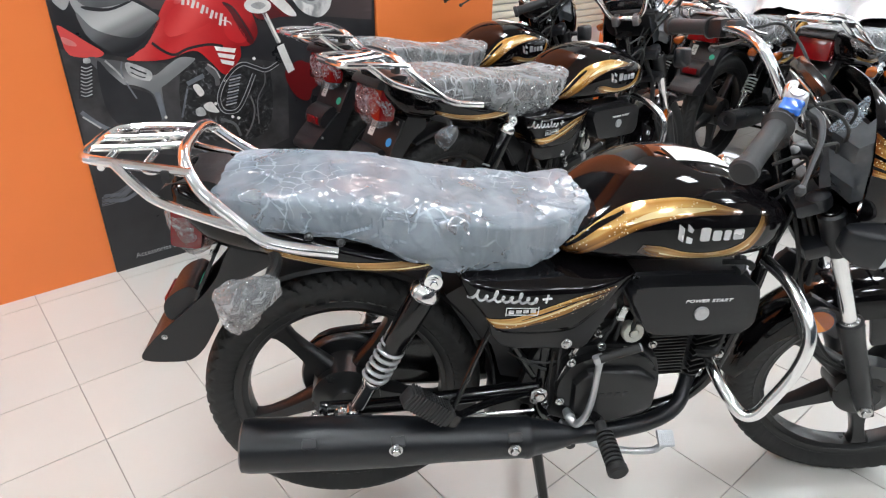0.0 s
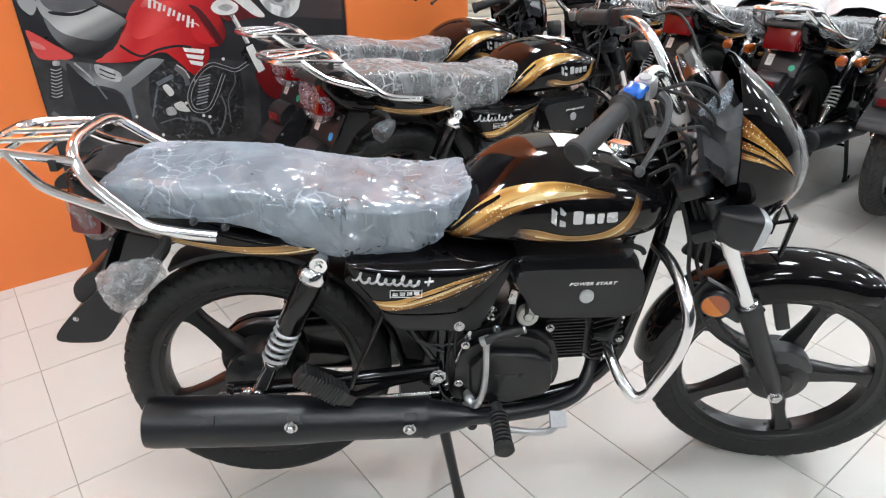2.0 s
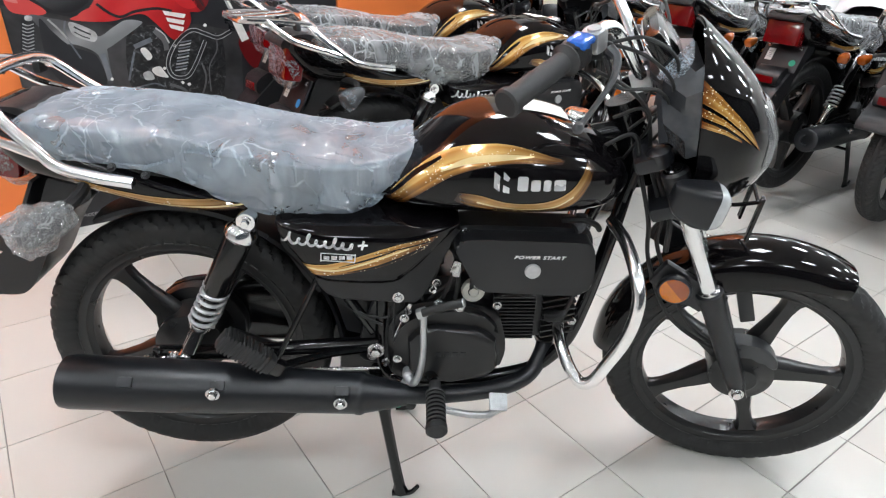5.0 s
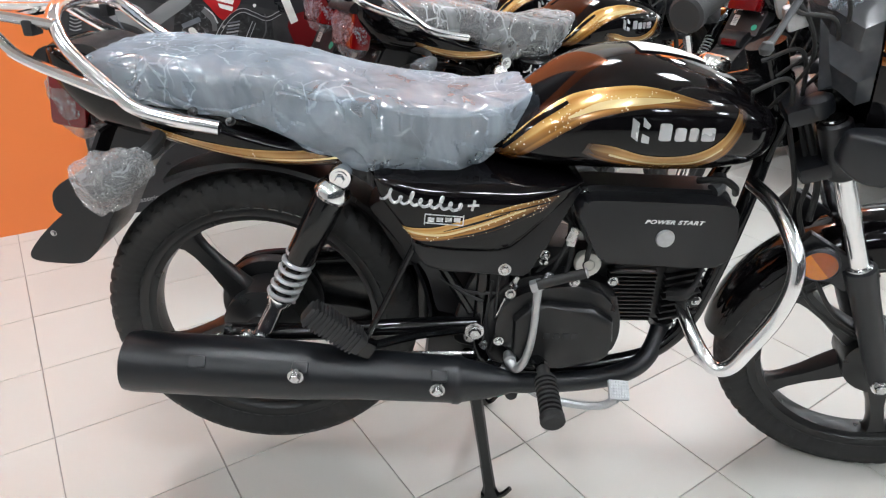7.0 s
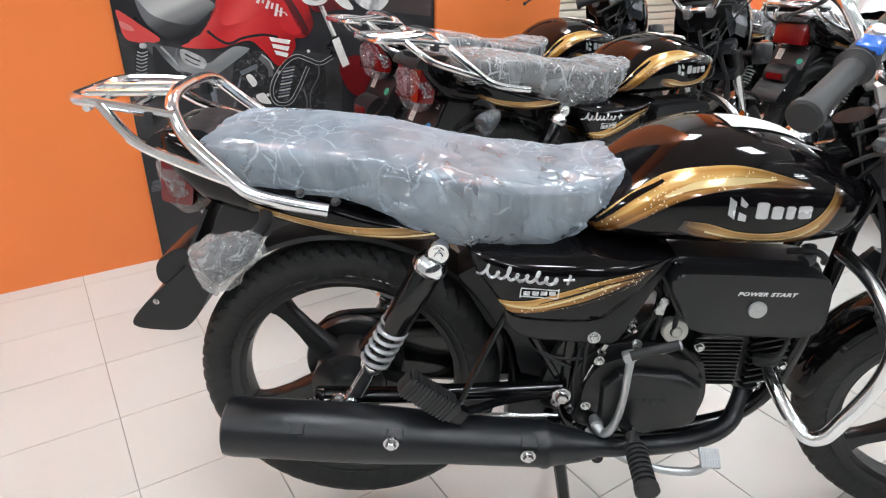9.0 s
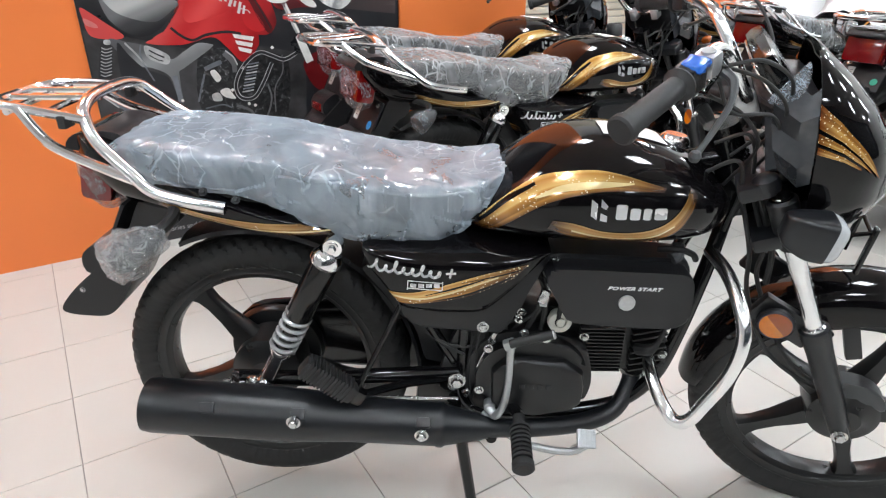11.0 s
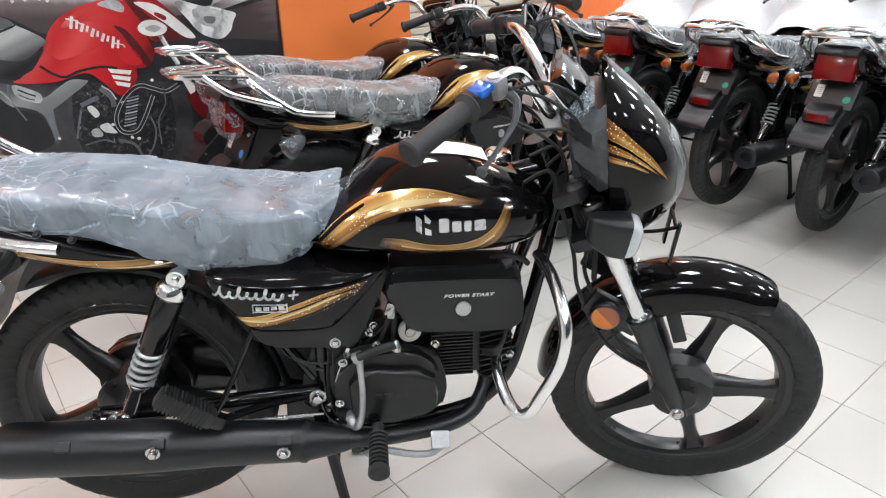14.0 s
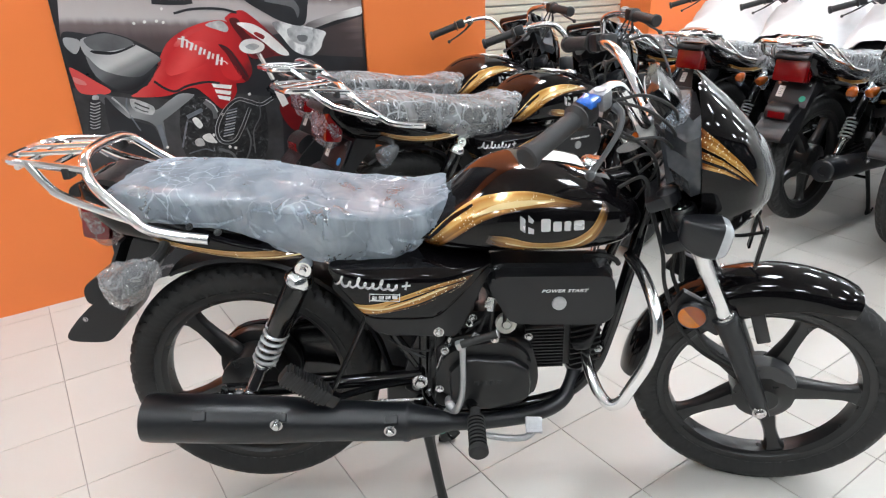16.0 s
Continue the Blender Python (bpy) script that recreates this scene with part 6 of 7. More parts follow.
# ceiling lights; the last two columns are added to brighten the far end
for i in range(6):
    for j in range(4):
        lamp = part("ceiling_light", box((0.44, 0.44, 0.04), (0, 0, 0), bevel=0.006), LAMP_BODY, None, m=ROOM @ pose(-2.6 + 2.3 * i, -5.4 + 1.75 * j, CEILING - 0.02))
        tagged(lamp, "square white LED ceiling panel, switched on", "ceiling light", "ceiling lights")
        part("diffuser", box((0.38, 0.38, 0.006), (0, 0, -0.0235), bevel=0.001), LIGHT, lamp)

# the large printed poster of a red motorcycle
poster = part("poster", box((1.318, 0.01, 2.3), (0.659, -0.0065, 1.15), bevel=0.0), P_NIGHT, None, smooth=0, m=ROOM)
tagged(poster, "large glossy wall poster printed with a red motorcycle", "poster")


def printed(name, mat, layer, rounded, outline):
    """A flat printed shape on the poster, from (along, height) corners."""
    pts = [(u, 0, z) for u, z in outline]
    line = smooth_line(pts, 5, closed=True) if rounded else [Vector(p) for p in pts]
    bm = bmesh.new()
    bm.faces.new([bm.verts.new((min(max(v.x + 0.024, 0.003), 1.315), -0.012 - 0.0008 * layer, v.z)) for v in line])
    bmesh.ops.triangulate(bm, faces=bm.faces[:])
    part(name, bm, mat, poster, smooth=0)


def stroke(name, mat, layer, width, line):
    """A printed line of one width on the poster."""
    pts = smooth_line([(u, 0, z) for u, z in line], 6) if len(line) > 2 else [Vector((u, 0, z)) for u, z in line]
    left, right = [], []
    for i, p in enumerate(pts):
        d = (pts[min(i + 1, len(pts) - 1)] - pts[max(i - 1, 0)]).normalized()
        n = Vector((-d.z, 0, d.x)) * (width / 2)
        left.append(p + n)
        right.append(p - n)
    bm = bmesh.new()
    skin(bm, [[Vector((min(max(v.x + 0.024, 0.003), 1.315), -0.012 - 0.0008 * layer, v.z)) for v in pair_of] for pair_of in zip(left, right)], closed=False)
    part(name, bm, mat, poster, smooth=0)


printed("printed_city", P_CITY, 1, False, [(0.016, 1.259), (1.313, 1.289), (1.297, 1.106), (0.933, 1.033), (0.352, 0.987), (-0.016, 1.079)])
printed("printed_light", P_PALE, 2, True, [(0.249, 1.112), (0.257, 1.118), (0.262, 1.111), (0.255, 1.105)])
printed("printed_light", P_PALE, 2, True, [(0.29, 1.115), (0.298, 1.121), (0.304, 1.114), (0.295, 1.108)])
printed("printed_light", P_PALE, 2, True, [(0.336, 1.115), (0.345, 1.121), (0.35, 1.114), (0.342, 1.108)])
printed("printed_light", P_PALE, 2, True, [(0.362, 1.108), (0.37, 1.114), (0.375, 1.107), (0.367, 1.101)])
printed("printed_light", P_PALE, 2, True, [(0.366, 1.161), (0.373, 1.167), (0.378, 1.16), (0.371, 1.154)])
printed("printed_light", P_PALE, 2, True, [(1.12, 1.162), (1.13, 1.169), (1.138, 1.161), (1.128, 1.154)])
printed("printed_road_light", P_GLARE, 2, True, [(1.005, 1.066), (1.168, 1.102), (1.286, 1.122), (1.282, 1.087), (1.155, 1.069), (1.01, 1.036)])
printed("printed_road", P_ROAD, 2, False, [(1.036, 1.026), (1.287, 1.078), (1.274, 0.885), (1.022, 0.918)])
printed("printed_body", P_DARK, 1, False, [(-0.058, 0.888), (0.127, 0.854), (0.329, 0.797), (0.653, 0.783), (0.83, 0.737), (0.801, 0.411), (0.612, 0.364), (-0.138, 0.513)])
printed("printed_tail", P_RED, 2, True, [(-0.012, 0.965), (0.023, 0.942), (0.063, 0.907), (0.114, 0.862), (0.088, 0.848), (0.016, 0.859), (-0.005, 0.883), (-0.009, 0.919)])
printed("printed_tail_shine", P_PINK, 3, True, [(-0.007, 0.928), (0.027, 0.908), (0.031, 0.892), (-0.004, 0.904)])
printed("printed_shock", P_NIGHT, 2, False, [(0.032, 0.844), (0.073, 0.836), (0.044, 0.709), (-0.002, 0.713)])
stroke("printed_coil", P_SILVER, 3, 0.0038, [(0.03, 0.822), (0.046, 0.815), (0.066, 0.82)])
stroke("printed_coil", P_SILVER, 3, 0.0038, [(0.027, 0.81), (0.042, 0.803), (0.064, 0.808)])
stroke("printed_coil", P_SILVER, 3, 0.0038, [(0.024, 0.798), (0.04, 0.791), (0.061, 0.796)])
stroke("printed_coil", P_SILVER, 3, 0.0038, [(0.021, 0.786), (0.037, 0.779), (0.058, 0.784)])
stroke("printed_coil", P_SILVER, 3, 0.0038, [(0.018, 0.774), (0.034, 0.766), (0.056, 0.772)])
stroke("printed_coil", P_SILVER, 3, 0.0038, [(0.016, 0.762), (0.032, 0.754), (0.053, 0.76)])
stroke("printed_coil", P_SILVER, 3, 0.0038, [(0.013, 0.75), (0.028, 0.742), (0.051, 0.747)])
stroke("printed_coil", P_SILVER, 3, 0.0038, [(0.01, 0.738), (0.026, 0.73), (0.048, 0.735)])
stroke("printed_coil", P_SILVER, 3, 0.0038, [(0.008, 0.725), (0.023, 0.718), (0.045, 0.723)])
printed("printed_shock_top", P_SILVER, 4, True, [(0.045, 0.849), (0.064, 0.847), (0.062, 0.832), (0.042, 0.834)])
stroke("printed_swingarm", P_STEEL, 3, 0.016, [(-0.006, 0.665), (0.037, 0.615), (0.081, 0.578)])
stroke("printed_swingarm", P_SILVER, 4, 0.006, [(-0.005, 0.648), (0.046, 0.596)])
printed("printed_seat", P_NIGHT, 4, True, [(-0.002, 1.097), (0.085, 1.083), (0.14, 1.087), (0.239, 1.049), (0.33, 0.975), (0.305, 0.922), (0.245, 0.855), (0.189, 0.842), (0.129, 0.86), (0.066, 0.92), (0.023, 1.007), (-0.013, 1.041)])
printed("printed_seat_top", P_SEAT, 5, True, [(0.064, 1.071), (0.137, 1.072), (0.23, 1.037), (0.325, 0.973), (0.303, 0.943), (0.234, 0.898), (0.163, 0.901), (0.094, 0.935), (0.055, 1.004), (0.045, 1.05)])
printed("printed_seat_side", P_UNDER, 6, True, [(0.055, 1.004), (0.097, 0.948), (0.166, 0.915), (0.235, 0.904), (0.287, 0.931), (0.306, 0.947), (0.257, 0.885), (0.192, 0.853), (0.13, 0.868), (0.073, 0.924)])
printed("printed_seat_shade", P_UNDER, 7, True, [(0.093, 0.939), (0.158, 0.911), (0.227, 0.899), (0.262, 0.909), (0.206, 0.86), (0.144, 0.872)])
printed("printed_pillion", P_GREY, 6, True, [(0.061, 1.064), (0.139, 1.082), (0.215, 1.056), (0.236, 1.031), (0.168, 1.015), (0.094, 1.018)])
printed("printed_pillion_edge", P_NIGHT, 7, True, [(0.079, 1.022), (0.161, 1.01), (0.239, 1.031), (0.231, 1.021), (0.158, 1.0), (0.091, 1.008)])
printed("printed_pillion_back", P_SEAT, 5, True, [(-0.005, 1.076), (0.042, 1.065), (0.042, 1.037), (0.02, 1.013), (-0.007, 1.043)])
printed("printed_tank", P_RED, 4, True, [(0.329, 0.975), (0.374, 1.033), (0.451, 1.076), (0.54, 1.099), (0.613, 1.1), (0.666, 1.063), (0.676, 1.005), (0.697, 0.945), (0.709, 0.877), (0.671, 0.833), (0.617, 0.83), (0.624, 0.793), (0.554, 0.725), (0.489, 0.793), (0.435, 0.835), (0.318, 0.813), (0.187, 0.828), (0.245, 0.855), (0.297, 0.916)])
stroke("printed_tank_fold", P_NIGHT, 6, 0.01, [(0.285, 0.879), (0.324, 0.844), (0.363, 0.828), (0.416, 0.845), (0.497, 0.852), (0.555, 0.84)])
printed("printed_tank_crease", P_DEEP, 5, True, [(0.576, 1.004), (0.625, 0.977), (0.688, 0.862), (0.671, 0.836), (0.638, 0.883), (0.605, 0.96)])
stroke("printed_tank_crease", P_NIGHT, 6, 0.005, [(0.581, 1.001), (0.624, 0.971), (0.683, 0.853)])
printed("printed_tank_shine", P_SHINE, 5, True, [(0.392, 1.018), (0.456, 1.065), (0.545, 1.087), (0.61, 1.086), (0.535, 1.074), (0.46, 1.048), (0.411, 1.01)])
printed("printed_tank_shine", P_BRIGHT, 5, True, [(0.345, 0.953), (0.411, 1.01), (0.498, 1.025), (0.55, 0.986), (0.511, 0.932), (0.419, 0.904), (0.348, 0.897)])
printed("printed_tank_shine", P_BRIGHT, 5, True, [(0.569, 0.927), (0.615, 0.93), (0.658, 0.859), (0.617, 0.845), (0.576, 0.875)])
printed("printed_yoke", P_SILVER, 6, True, [(0.535, 1.088), (0.598, 1.101), (0.629, 1.074), (0.62, 1.052), (0.577, 1.066)])
printed("printed_knee", P_RED, 5, True, [(0.216, 0.845), (0.28, 0.868), (0.334, 0.823), (0.304, 0.815), (0.225, 0.821)])
stroke("printed_lever", P_NIGHT, 6, 0.01, [(0.415, 1.14), (0.493, 1.153), (0.606, 1.148), (0.677, 1.128)])
stroke("printed_lever", P_NIGHT, 6, 0.02, [(0.338, 1.19), (0.443, 1.181), (0.498, 1.184)])
printed("printed_fairing", P_RED, 5, True, [(0.622, 1.111), (0.693, 1.138), (0.746, 1.105), (0.818, 1.032), (0.891, 0.937), (0.82, 0.932), (0.716, 0.932), (0.678, 1.017), (0.653, 1.07)])
printed("printed_fairing_dark", P_DEEP, 6, True, [(0.639, 1.099), (0.676, 1.103), (0.702, 1.047), (0.764, 0.992), (0.821, 0.938), (0.725, 0.94), (0.683, 1.014)])
printed("printed_fairing_flash", P_PALE, 7, True, [(0.67, 1.086), (0.743, 1.076), (0.817, 1.022), (0.892, 0.937), (0.846, 0.939), (0.774, 1.001), (0.711, 1.052)])
printed("printed_fairing_mark", P_RED, 8, True, [(0.748, 1.044), (0.785, 1.024), (0.775, 1.01), (0.741, 1.033)])
printed("printed_mirror", P_PALE, 8, True, [(0.664, 0.989), (0.692, 1.013), (0.739, 1.013), (0.779, 0.986), (0.766, 0.96), (0.719, 0.952), (0.678, 0.964)])
printed("printed_mirror_glass", P_SILVER, 9, True, [(0.691, 0.984), (0.726, 0.996), (0.756, 0.982), (0.726, 0.967)])
printed("printed_visor", P_NIGHT, 6, True, [(0.711, 1.202), (0.989, 1.207), (1.005, 1.119), (0.977, 1.057), (0.901, 1.07), (0.814, 1.113)])
printed("printed_visor_shine", P_GREY, 7, True, [(0.806, 1.17), (0.92, 1.181), (0.966, 1.135), (0.954, 1.091), (0.93, 1.137)])
printed("printed_headlamp", P_LAMP, 5, True, [(0.834, 1.08), (0.978, 1.054), (1.044, 1.035), (1.087, 1.017), (1.069, 0.984), (1.051, 0.945), (0.998, 0.917), (0.922, 0.945), (0.876, 1.003)])
printed("printed_headlamp_core", P_SILVER, 6, True, [(0.902, 1.047), (1.002, 1.041), (1.023, 1.004), (0.976, 0.969), (0.912, 0.996)])
printed("printed_headlamp_core", P_GREY, 7, True, [(0.944, 1.014), (0.991, 1.008), (0.981, 0.984), (0.948, 0.989)])
for i in range(5):
    u, z, h = 0.43 + 0.033 * i, 1.026 - 0.0212 * i, 0.022 if i in (0, 4) else 0.0145
    stroke("printed_name", P_PALE, 6, 0.011, [(u - 0.008, z - h), (u + 0.006, z + h)])
    stroke("printed_name", P_PALE, 6, 0.009, [(u + 0.012, z - h * 1.1), (u + 0.02, z + h * 0.35)])
stroke("printed_name", P_PALE, 6, 0.005, [(0.412, 1.041), (0.44, 1.034), (0.462, 1.018)])
stroke("printed_name", P_PALE, 6, 0.004, [(0.565, 0.938), (0.592, 0.93), (0.602, 0.919)])
printed("printed_decal", P_PALE, 6, False, [(0.519, 0.843), (0.607, 0.825), (0.598, 0.809), (0.525, 0.826)])
printed("printed_decal", P_PALE, 6, False, [(0.527, 0.817), (0.6, 0.8), (0.591, 0.784), (0.532, 0.8)])
printed("printed_decal", P_PALE, 6, False, [(0.534, 0.791), (0.593, 0.775), (0.585, 0.759), (0.54, 0.774)])
printed("printed_side_cover", P_COVER, 3, True, [(0.058, 0.849), (0.124, 0.836), (0.166, 0.825), (0.221, 0.804), (0.267, 0.761), (0.328, 0.792), (0.377, 0.815), (0.425, 0.809), (0.428, 0.794), (0.318, 0.727), (0.287, 0.706), (0.284, 0.65), (0.289, 0.588), (0.265, 0.583), (0.255, 0.69), (0.193, 0.734), (0.124, 0.753)])
printed("printed_inner_cover", P_NIGHT, 4, True, [(0.084, 0.832), (0.119, 0.789), (0.161, 0.738), (0.215, 0.71), (0.251, 0.682), (0.262, 0.581), (0.158, 0.565), (0.083, 0.651)])
stroke("printed_cover_edge", P_SILVER, 5, 0.007, [(0.112, 0.834), (0.142, 0.794), (0.172, 0.745)])
stroke("printed_cover_edge", P_STEEL, 5, 0.006, [(0.167, 0.825), (0.159, 0.787), (0.17, 0.74), (0.192, 0.684)])
printed("printed_badge", P_SILVER, 4, True, [(0.182, 0.82), (0.245, 0.79), (0.265, 0.767), (0.25, 0.743), (0.199, 0.762), (0.179, 0.784)])
stroke("printed_badge_mark", P_NIGHT, 5, 0.006, [(0.192, 0.802), (0.217, 0.785), (0.244, 0.77)])
stroke("printed_badge_mark", P_NIGHT, 5, 0.004, [(0.19, 0.783), (0.216, 0.765), (0.238, 0.756)])
stroke("printed_panel_edge", P_STEEL, 5, 0.02, [(0.27, 0.697), (0.275, 0.636), (0.278, 0.59)])
printed("printed_engine", P_ENGINE, 2, True, [(0.381, 0.78), (0.514, 0.775), (0.675, 0.748), (0.746, 0.71), (0.707, 0.473), (0.527, 0.452), (0.357, 0.535)])
stroke("printed_pipe", P_SILVER, 5, 0.017, [(0.784, 0.746), (0.726, 0.724), (0.674, 0.744), (0.623, 0.761), (0.567, 0.731), (0.52, 0.673), (0.505, 0.621), (0.524, 0.58), (0.577, 0.577), (0.621, 0.629), (0.67, 0.714)])
stroke("printed_pipe", P_NIGHT, 6, 0.011, [(0.784, 0.746), (0.726, 0.724), (0.674, 0.744), (0.623, 0.761), (0.567, 0.731), (0.52, 0.673), (0.505, 0.621), (0.524, 0.58), (0.577, 0.577), (0.621, 0.629), (0.67, 0.714)])
stroke("printed_rib", P_STEEL, 5, 0.006, [(0.565, 0.716), (0.59, 0.718), (0.614, 0.721)])
stroke("printed_rib", P_SILVER, 5, 0.006, [(0.561, 0.704), (0.587, 0.706), (0.61, 0.709)])
stroke("printed_rib", P_STEEL, 5, 0.006, [(0.557, 0.692), (0.582, 0.694), (0.606, 0.697)])
stroke("printed_rib", P_SILVER, 5, 0.006, [(0.554, 0.68), (0.578, 0.681), (0.602, 0.684)])
stroke("printed_rib", P_STEEL, 5, 0.006, [(0.55, 0.667), (0.575, 0.669), (0.598, 0.672)])
stroke("printed_rib", P_SILVER, 5, 0.006, [(0.546, 0.655), (0.571, 0.656), (0.595, 0.659)])
stroke("printed_rib", P_STEEL, 5, 0.006, [(0.542, 0.642), (0.567, 0.644), (0.59, 0.647)])
stroke("printed_rib", P_SILVER, 5, 0.006, [(0.538, 0.63), (0.563, 0.631), (0.587, 0.634)])
stroke("printed_rib", P_STEEL, 5, 0.006, [(0.534, 0.617), (0.56, 0.619), (0.583, 0.621)])
stroke("printed_rib", P_SILVER, 5, 0.006, [(0.53, 0.605), (0.555, 0.606), (0.579, 0.609)])
stroke("printed_hose", P_GREY, 5, 0.008, [(0.643, 0.626), (0.653, 0.568), (0.634, 0.507), (0.598, 0.458)])
stroke("printed_hose", P_GREY, 5, 0.006, [(0.718, 0.743), (0.714, 0.673), (0.673, 0.606), (0.665, 0.502)])
stroke("printed_casting", P_STEEL, 5, 0.018, [(0.389, 0.712), (0.423, 0.724), (0.459, 0.736)])
printed("printed_bolt_cover", P_PALE, 5, True, [(0.409, 0.698), (0.43, 0.705), (0.45, 0.67), (0.43, 0.657)])
printed("printed_casting", P_PALE, 5, True, [(0.439, 0.619), (0.472, 0.628), (0.487, 0.605), (0.498, 0.58), (0.455, 0.592)])
printed("printed_casting", P_SILVER, 5, True, [(0.404, 0.606), (0.432, 0.612), (0.443, 0.58), (0.409, 0.58)])
stroke("printed_casting", P_STEEL, 5, 0.008, [(0.386, 0.694), (0.366, 0.641), (0.346, 0.584)])
stroke("printed_casting", P_GREY, 5, 0.02, [(0.474, 0.77), (0.507, 0.728), (0.51, 0.689)])
stroke("printed_casting", P_SILVER, 6, 0.006, [(0.481, 0.779), (0.51, 0.751), (0.524, 0.717)])
printed("printed_bolt", P_PALE, 6, True, [(0.278, 0.597), (0.285, 0.603), (0.29, 0.595), (0.283, 0.59)])
printed("printed_bolt", P_PALE, 6, True, [(0.482, 0.619), (0.49, 0.625), (0.496, 0.617), (0.488, 0.611)])
printed("printed_bolt", P_PALE, 6, True, [(0.364, 0.504), (0.372, 0.509), (0.377, 0.501), (0.37, 0.495)])
printed("printed_bolt", P_PALE, 6, True, [(0.545, 0.554), (0.552, 0.56), (0.559, 0.551), (0.551, 0.546)])
printed("printed_bolt", P_PALE, 6, True, [(0.57, 0.544), (0.578, 0.55), (0.585, 0.542), (0.576, 0.536)])
printed("printed_bolt", P_PALE, 6, True, [(0.536, 0.705), (0.544, 0.711), (0.55, 0.704), (0.542, 0.698)])
printed("printed_bolt", P_PALE, 6, True, [(0.671, 0.778), (0.68, 0.784), (0.686, 0.776), (0.678, 0.77)])
stroke("printed_casting", P_GREY, 5, 0.012, [(0.499, 0.551), (0.557, 0.52), (0.577, 0.464)])
stroke("printed_casting", P_STEEL, 5, 0.006, [(0.369, 0.553), (0.44, 0.561), (0.478, 0.544)])
stroke("printed_fork", P_SILVER, 6, 0.02, [(0.746, 0.957), (0.768, 0.905), (0.799, 0.83)])
stroke("printed_fork", P_PALE, 7, 0.035, [(0.802, 0.819), (0.821, 0.763), (0.843, 0.704)])
stroke("printed_fork", P_PALE, 7, 0.008, [(0.754, 0.949), (0.779, 0.885), (0.803, 0.829)])
printed("printed_radiator_shroud", P_RED, 5, True, [(0.825, 0.7), (0.881, 0.736), (0.97, 0.715), (0.99, 0.659), (0.935, 0.612), (0.844, 0.656)])
printed("printed_lower_red", P_RED, 4, True, [(0.814, 0.707), (0.9, 0.744), (0.947, 0.665), (0.916, 0.568), (0.848, 0.603)])
printed("printed_fork_guard", P_RED, 5, True, [(0.561, 0.76), (0.593, 0.77), (0.602, 0.756), (0.547, 0.728)])
printed("printed_wheel_ring", P_STEEL, 4, True, [(0.004, 0.32), (0.07, 0.309), (0.138, 0.335), (0.141, 0.325), (0.071, 0.294), (0.004, 0.309)])
printed("printed_wheel_ring", P_STEEL, 4, True, [(0.005, 0.34), (0.064, 0.334), (0.112, 0.355), (0.115, 0.345), (0.064, 0.322), (0.004, 0.329)])
printed("printed_splash", P_PALE, 4, True, [(0.154, 0.416), (0.238, 0.405), (0.244, 0.387), (0.193, 0.375), (0.158, 0.392)])
stroke("printed_wheel_ring", P_GREY, 4, 0.004, [(-0.017, 0.296), (0.044, 0.3), (0.105, 0.336)])
stroke("printed_wheel_ring", P_STEEL, 4, 0.004, [(-0.016, 0.302), (0.046, 0.307), (0.106, 0.342)])
stroke("printed_wheel_ring", P_GREY, 4, 0.004, [(-0.015, 0.308), (0.047, 0.314), (0.107, 0.347)])
stroke("printed_wheel_ring", P_STEEL, 4, 0.004, [(-0.014, 0.313), (0.048, 0.32), (0.109, 0.353)])
stroke("printed_wheel_ring", P_GREY, 4, 0.004, [(-0.012, 0.319), (0.05, 0.327), (0.11, 0.359)])
stroke("printed_wheel_ring", P_STEEL, 4, 0.004, [(-0.011, 0.325), (0.051, 0.334), (0.111, 0.365)])
stroke("printed_wheel_ring", P_GREY, 4, 0.004, [(-0.01, 0.33), (0.053, 0.341), (0.112, 0.371)])
caption = words("Accessories and features", 0.03, 0.0003)
part("caption", caption, P_SILVER, poster, "small white caption", smooth=0, m=pose(0.235, -0.0125, 0.05, 90, 0, 0))


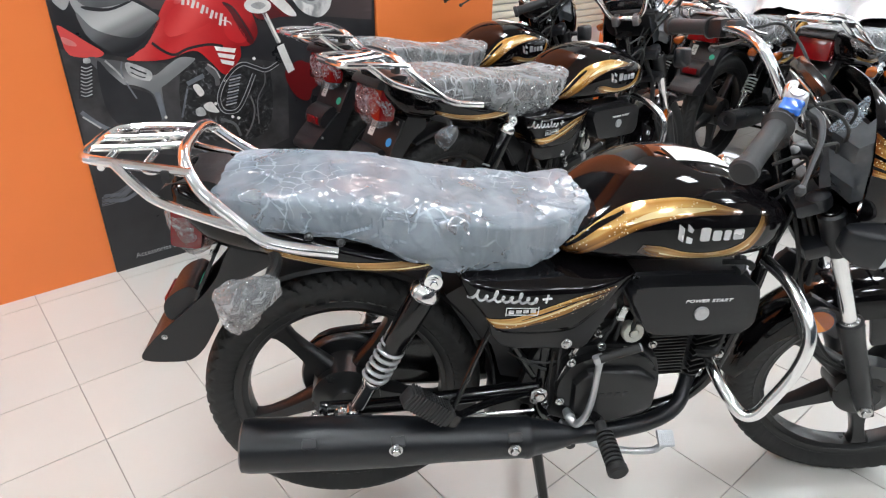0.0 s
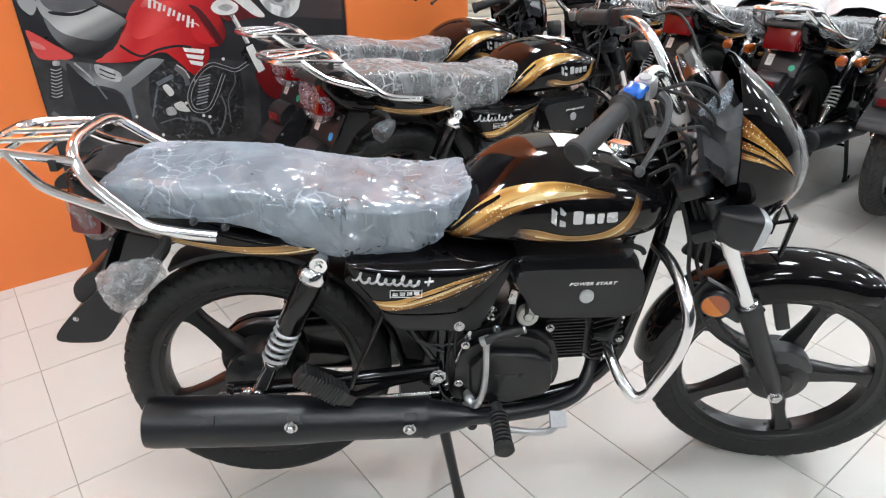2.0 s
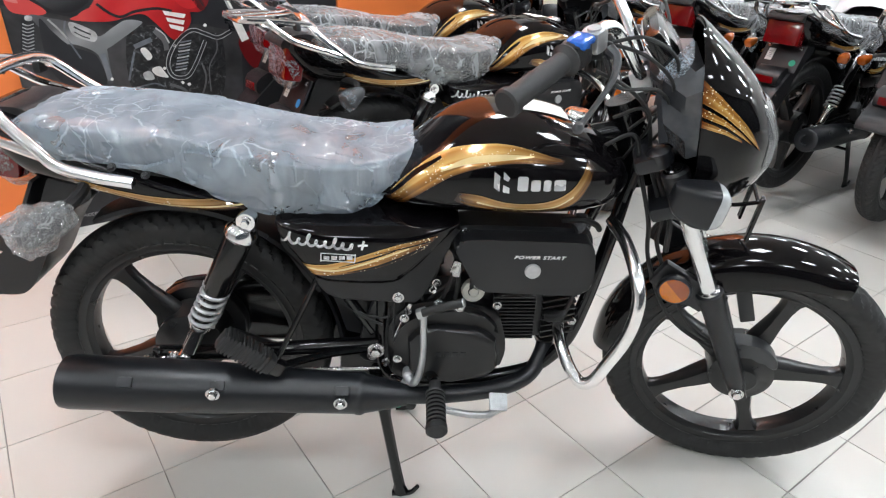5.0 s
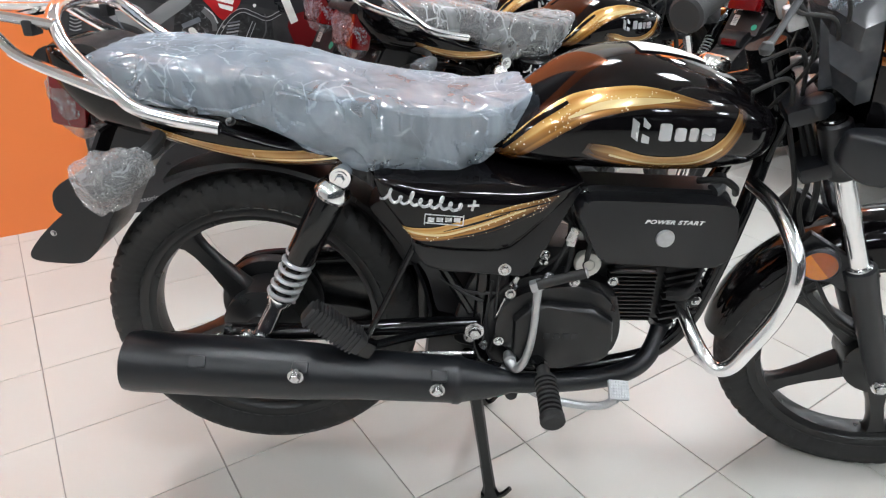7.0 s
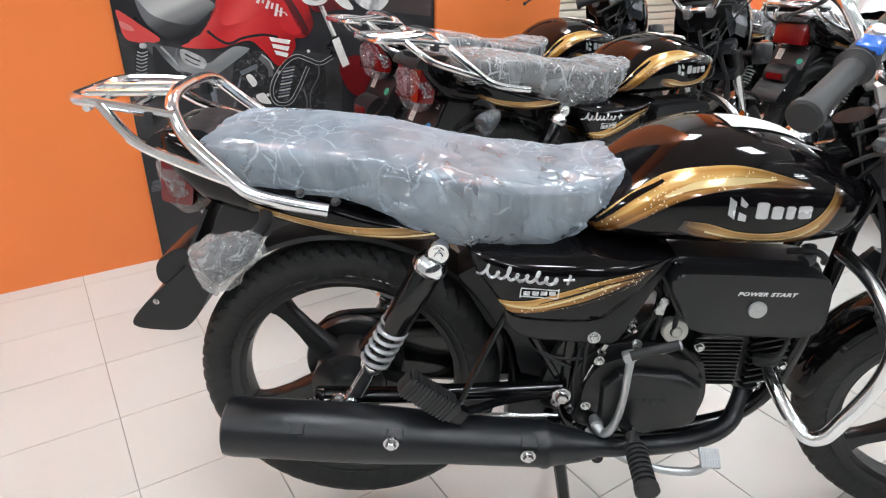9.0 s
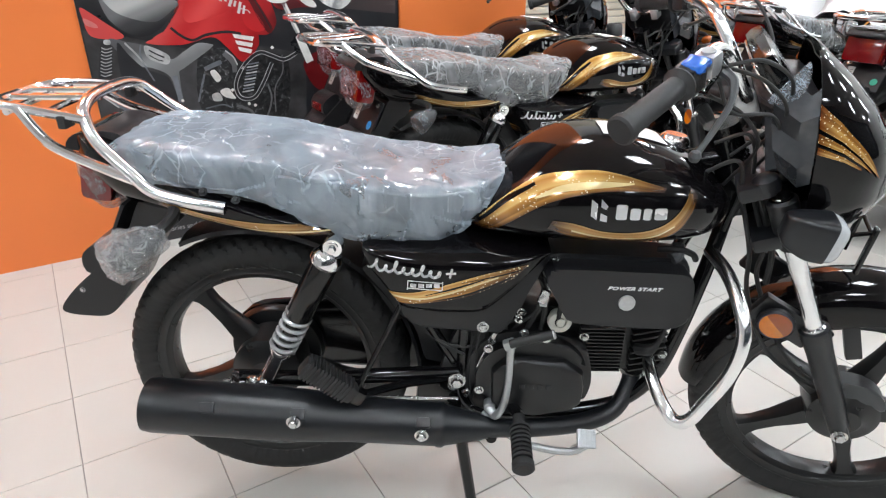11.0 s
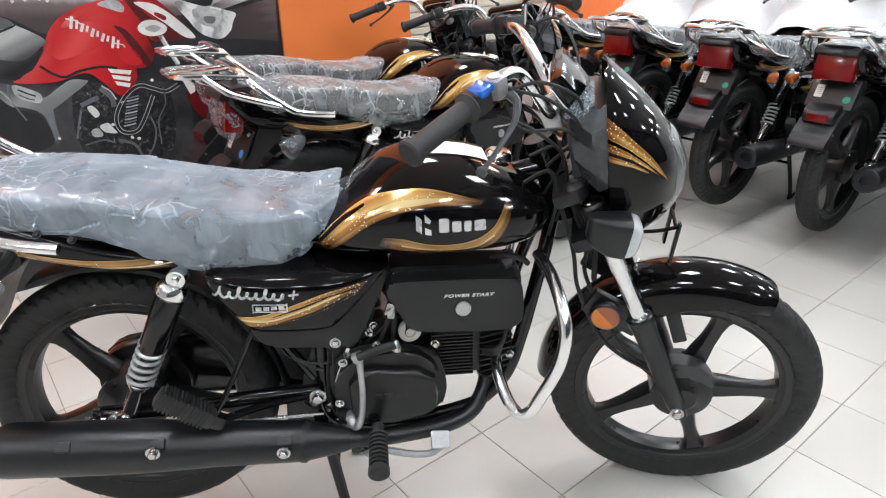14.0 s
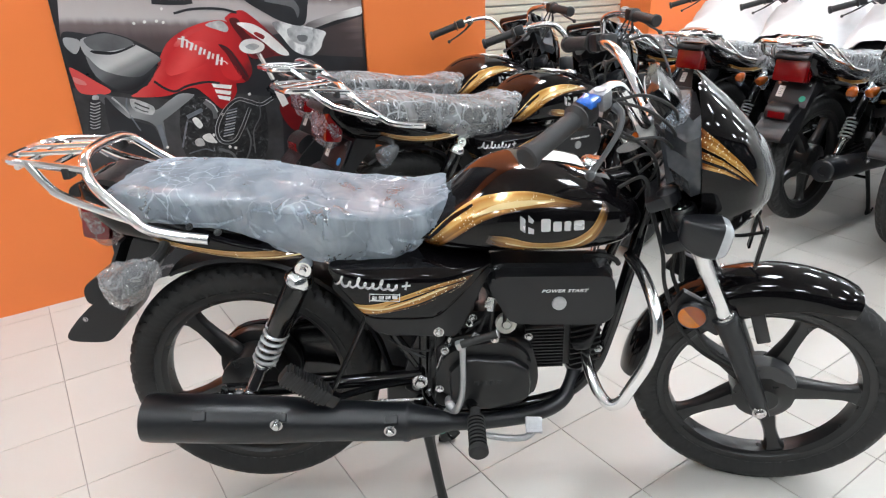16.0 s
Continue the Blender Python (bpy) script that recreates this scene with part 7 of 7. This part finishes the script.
# ---- white dust sheets over the far row ----
def dust_sheet(x, y, yaw, seed, hem=0.0):
    bm = bmesh.new()
    rows = []
    for i in range(41):
        t = i / 40
        lx = 0.5 + 0.85 * t
        top = float(np.interp(lx, (0.5, 0.6, 0.75, 0.88, 1.0, 1.15, 1.35), (0.885, 0.93, 0.97, 1.09, 1.1, 1.05, 0.75)))
        half = float(np.interp(lx, (0.5, 0.62, 0.75, 0.85, 1.0, 1.2, 1.35), (0.2, 0.3, 0.4, 0.46, 0.42, 0.3, 0.2)))
        low = float(np.interp(lx, (0.5, 0.7, 0.9, 1.35), (0.74, 0.5, 0.42, 0.4))) - hem
        row = []
        for j in range(41):
            s = j / 20 - 1
            k = abs(s)
            yy = half * min(1, k * 1.25) * math.copysign(1, s) * (1 + 0.05 * math.sin(9 * lx + seed))
            zz = top - (top - low) * (0.35 * k ** 1.5 + 0.65 * max(0, k - 0.45) ** 1.2 / 0.55 ** 1.2)
            row.append(Vector((lx, yy, zz)))
        rows.append(row)
    skin(bm, rows, closed=False)
    crumple(bm, 0.02, 5.0, seed)
    crumple(bm, 0.006, 17.0, seed + 3)
    ob = part("dust_sheet", bm, CLOTH, None, smooth=80, m=pose(x, y, 0, 0, 0, yaw))
    tagged(ob, "white cloth dust sheet draped over a motorcycle", "dust sheet", "dust sheets")


for k, (x, y) in enumerate(FAR_ROW):
    dust_sheet(x, y, 34.5, 2.0 + 3.1 * k)
    dust_sheet(x + 1.15, y + 0.8, 34.5, 21.0 + 2.3 * k, 0.385)

# ---- floor ----
floor = room_box("floor", -6.2, 9.2, -7.2, 0.7, -0.1, -0.004, GROUT, "cream tiled showroom floor with grey joints", "floor")
TILE = 0.30
corner = ROOM.inverted() @ Vector((0.987, -0.04, 0))
tile_mesh = bpy.data.meshes.new("tile")
tb = bmesh.new()
add_box(tb, (TILE - 0.0026, TILE - 0.0026, 0.008), pose(0, 0, -0.004), 0.0012)
tb.to_mesh(tile_mesh)
tb.free()
tile_mesh.materials.append(FLOOR_TILE)
centre = ROOM.inverted() @ Vector((0.9, 0.6, 0))
cells = []
for i in range(-22, 34):
    for j in range(-26, 14):
        x, y = corner.x + (i + 0.5) * TILE, corner.y + (j + 0.5) * TILE
        if -6.2 + TILE / 2 < x < 9.0 and -7.0 < y < 0.5:
            cells.append(((x - centre.x) ** 2 + (y - centre.y) ** 2, x, y))
cells.sort()
for d, x, y in cells[:300]:
    o = new("tile", tile_mesh)
    o.parent = floor
    o.matrix_basis = pose(x, y, 0)
rest = bmesh.new()
for d, x, y in cells[300:]:
    v = [rest.verts.new((x + a * (TILE - 0.0026) / 2, y + b * (TILE - 0.0026) / 2, 0)) for a, b in ((-1, -1), (1, -1), (1, 1), (-1, 1))]
    rest.faces.new(v)
tagged(part("far_tiles", rest, FLOOR_TILE, floor, smooth=0), kind="stuff")
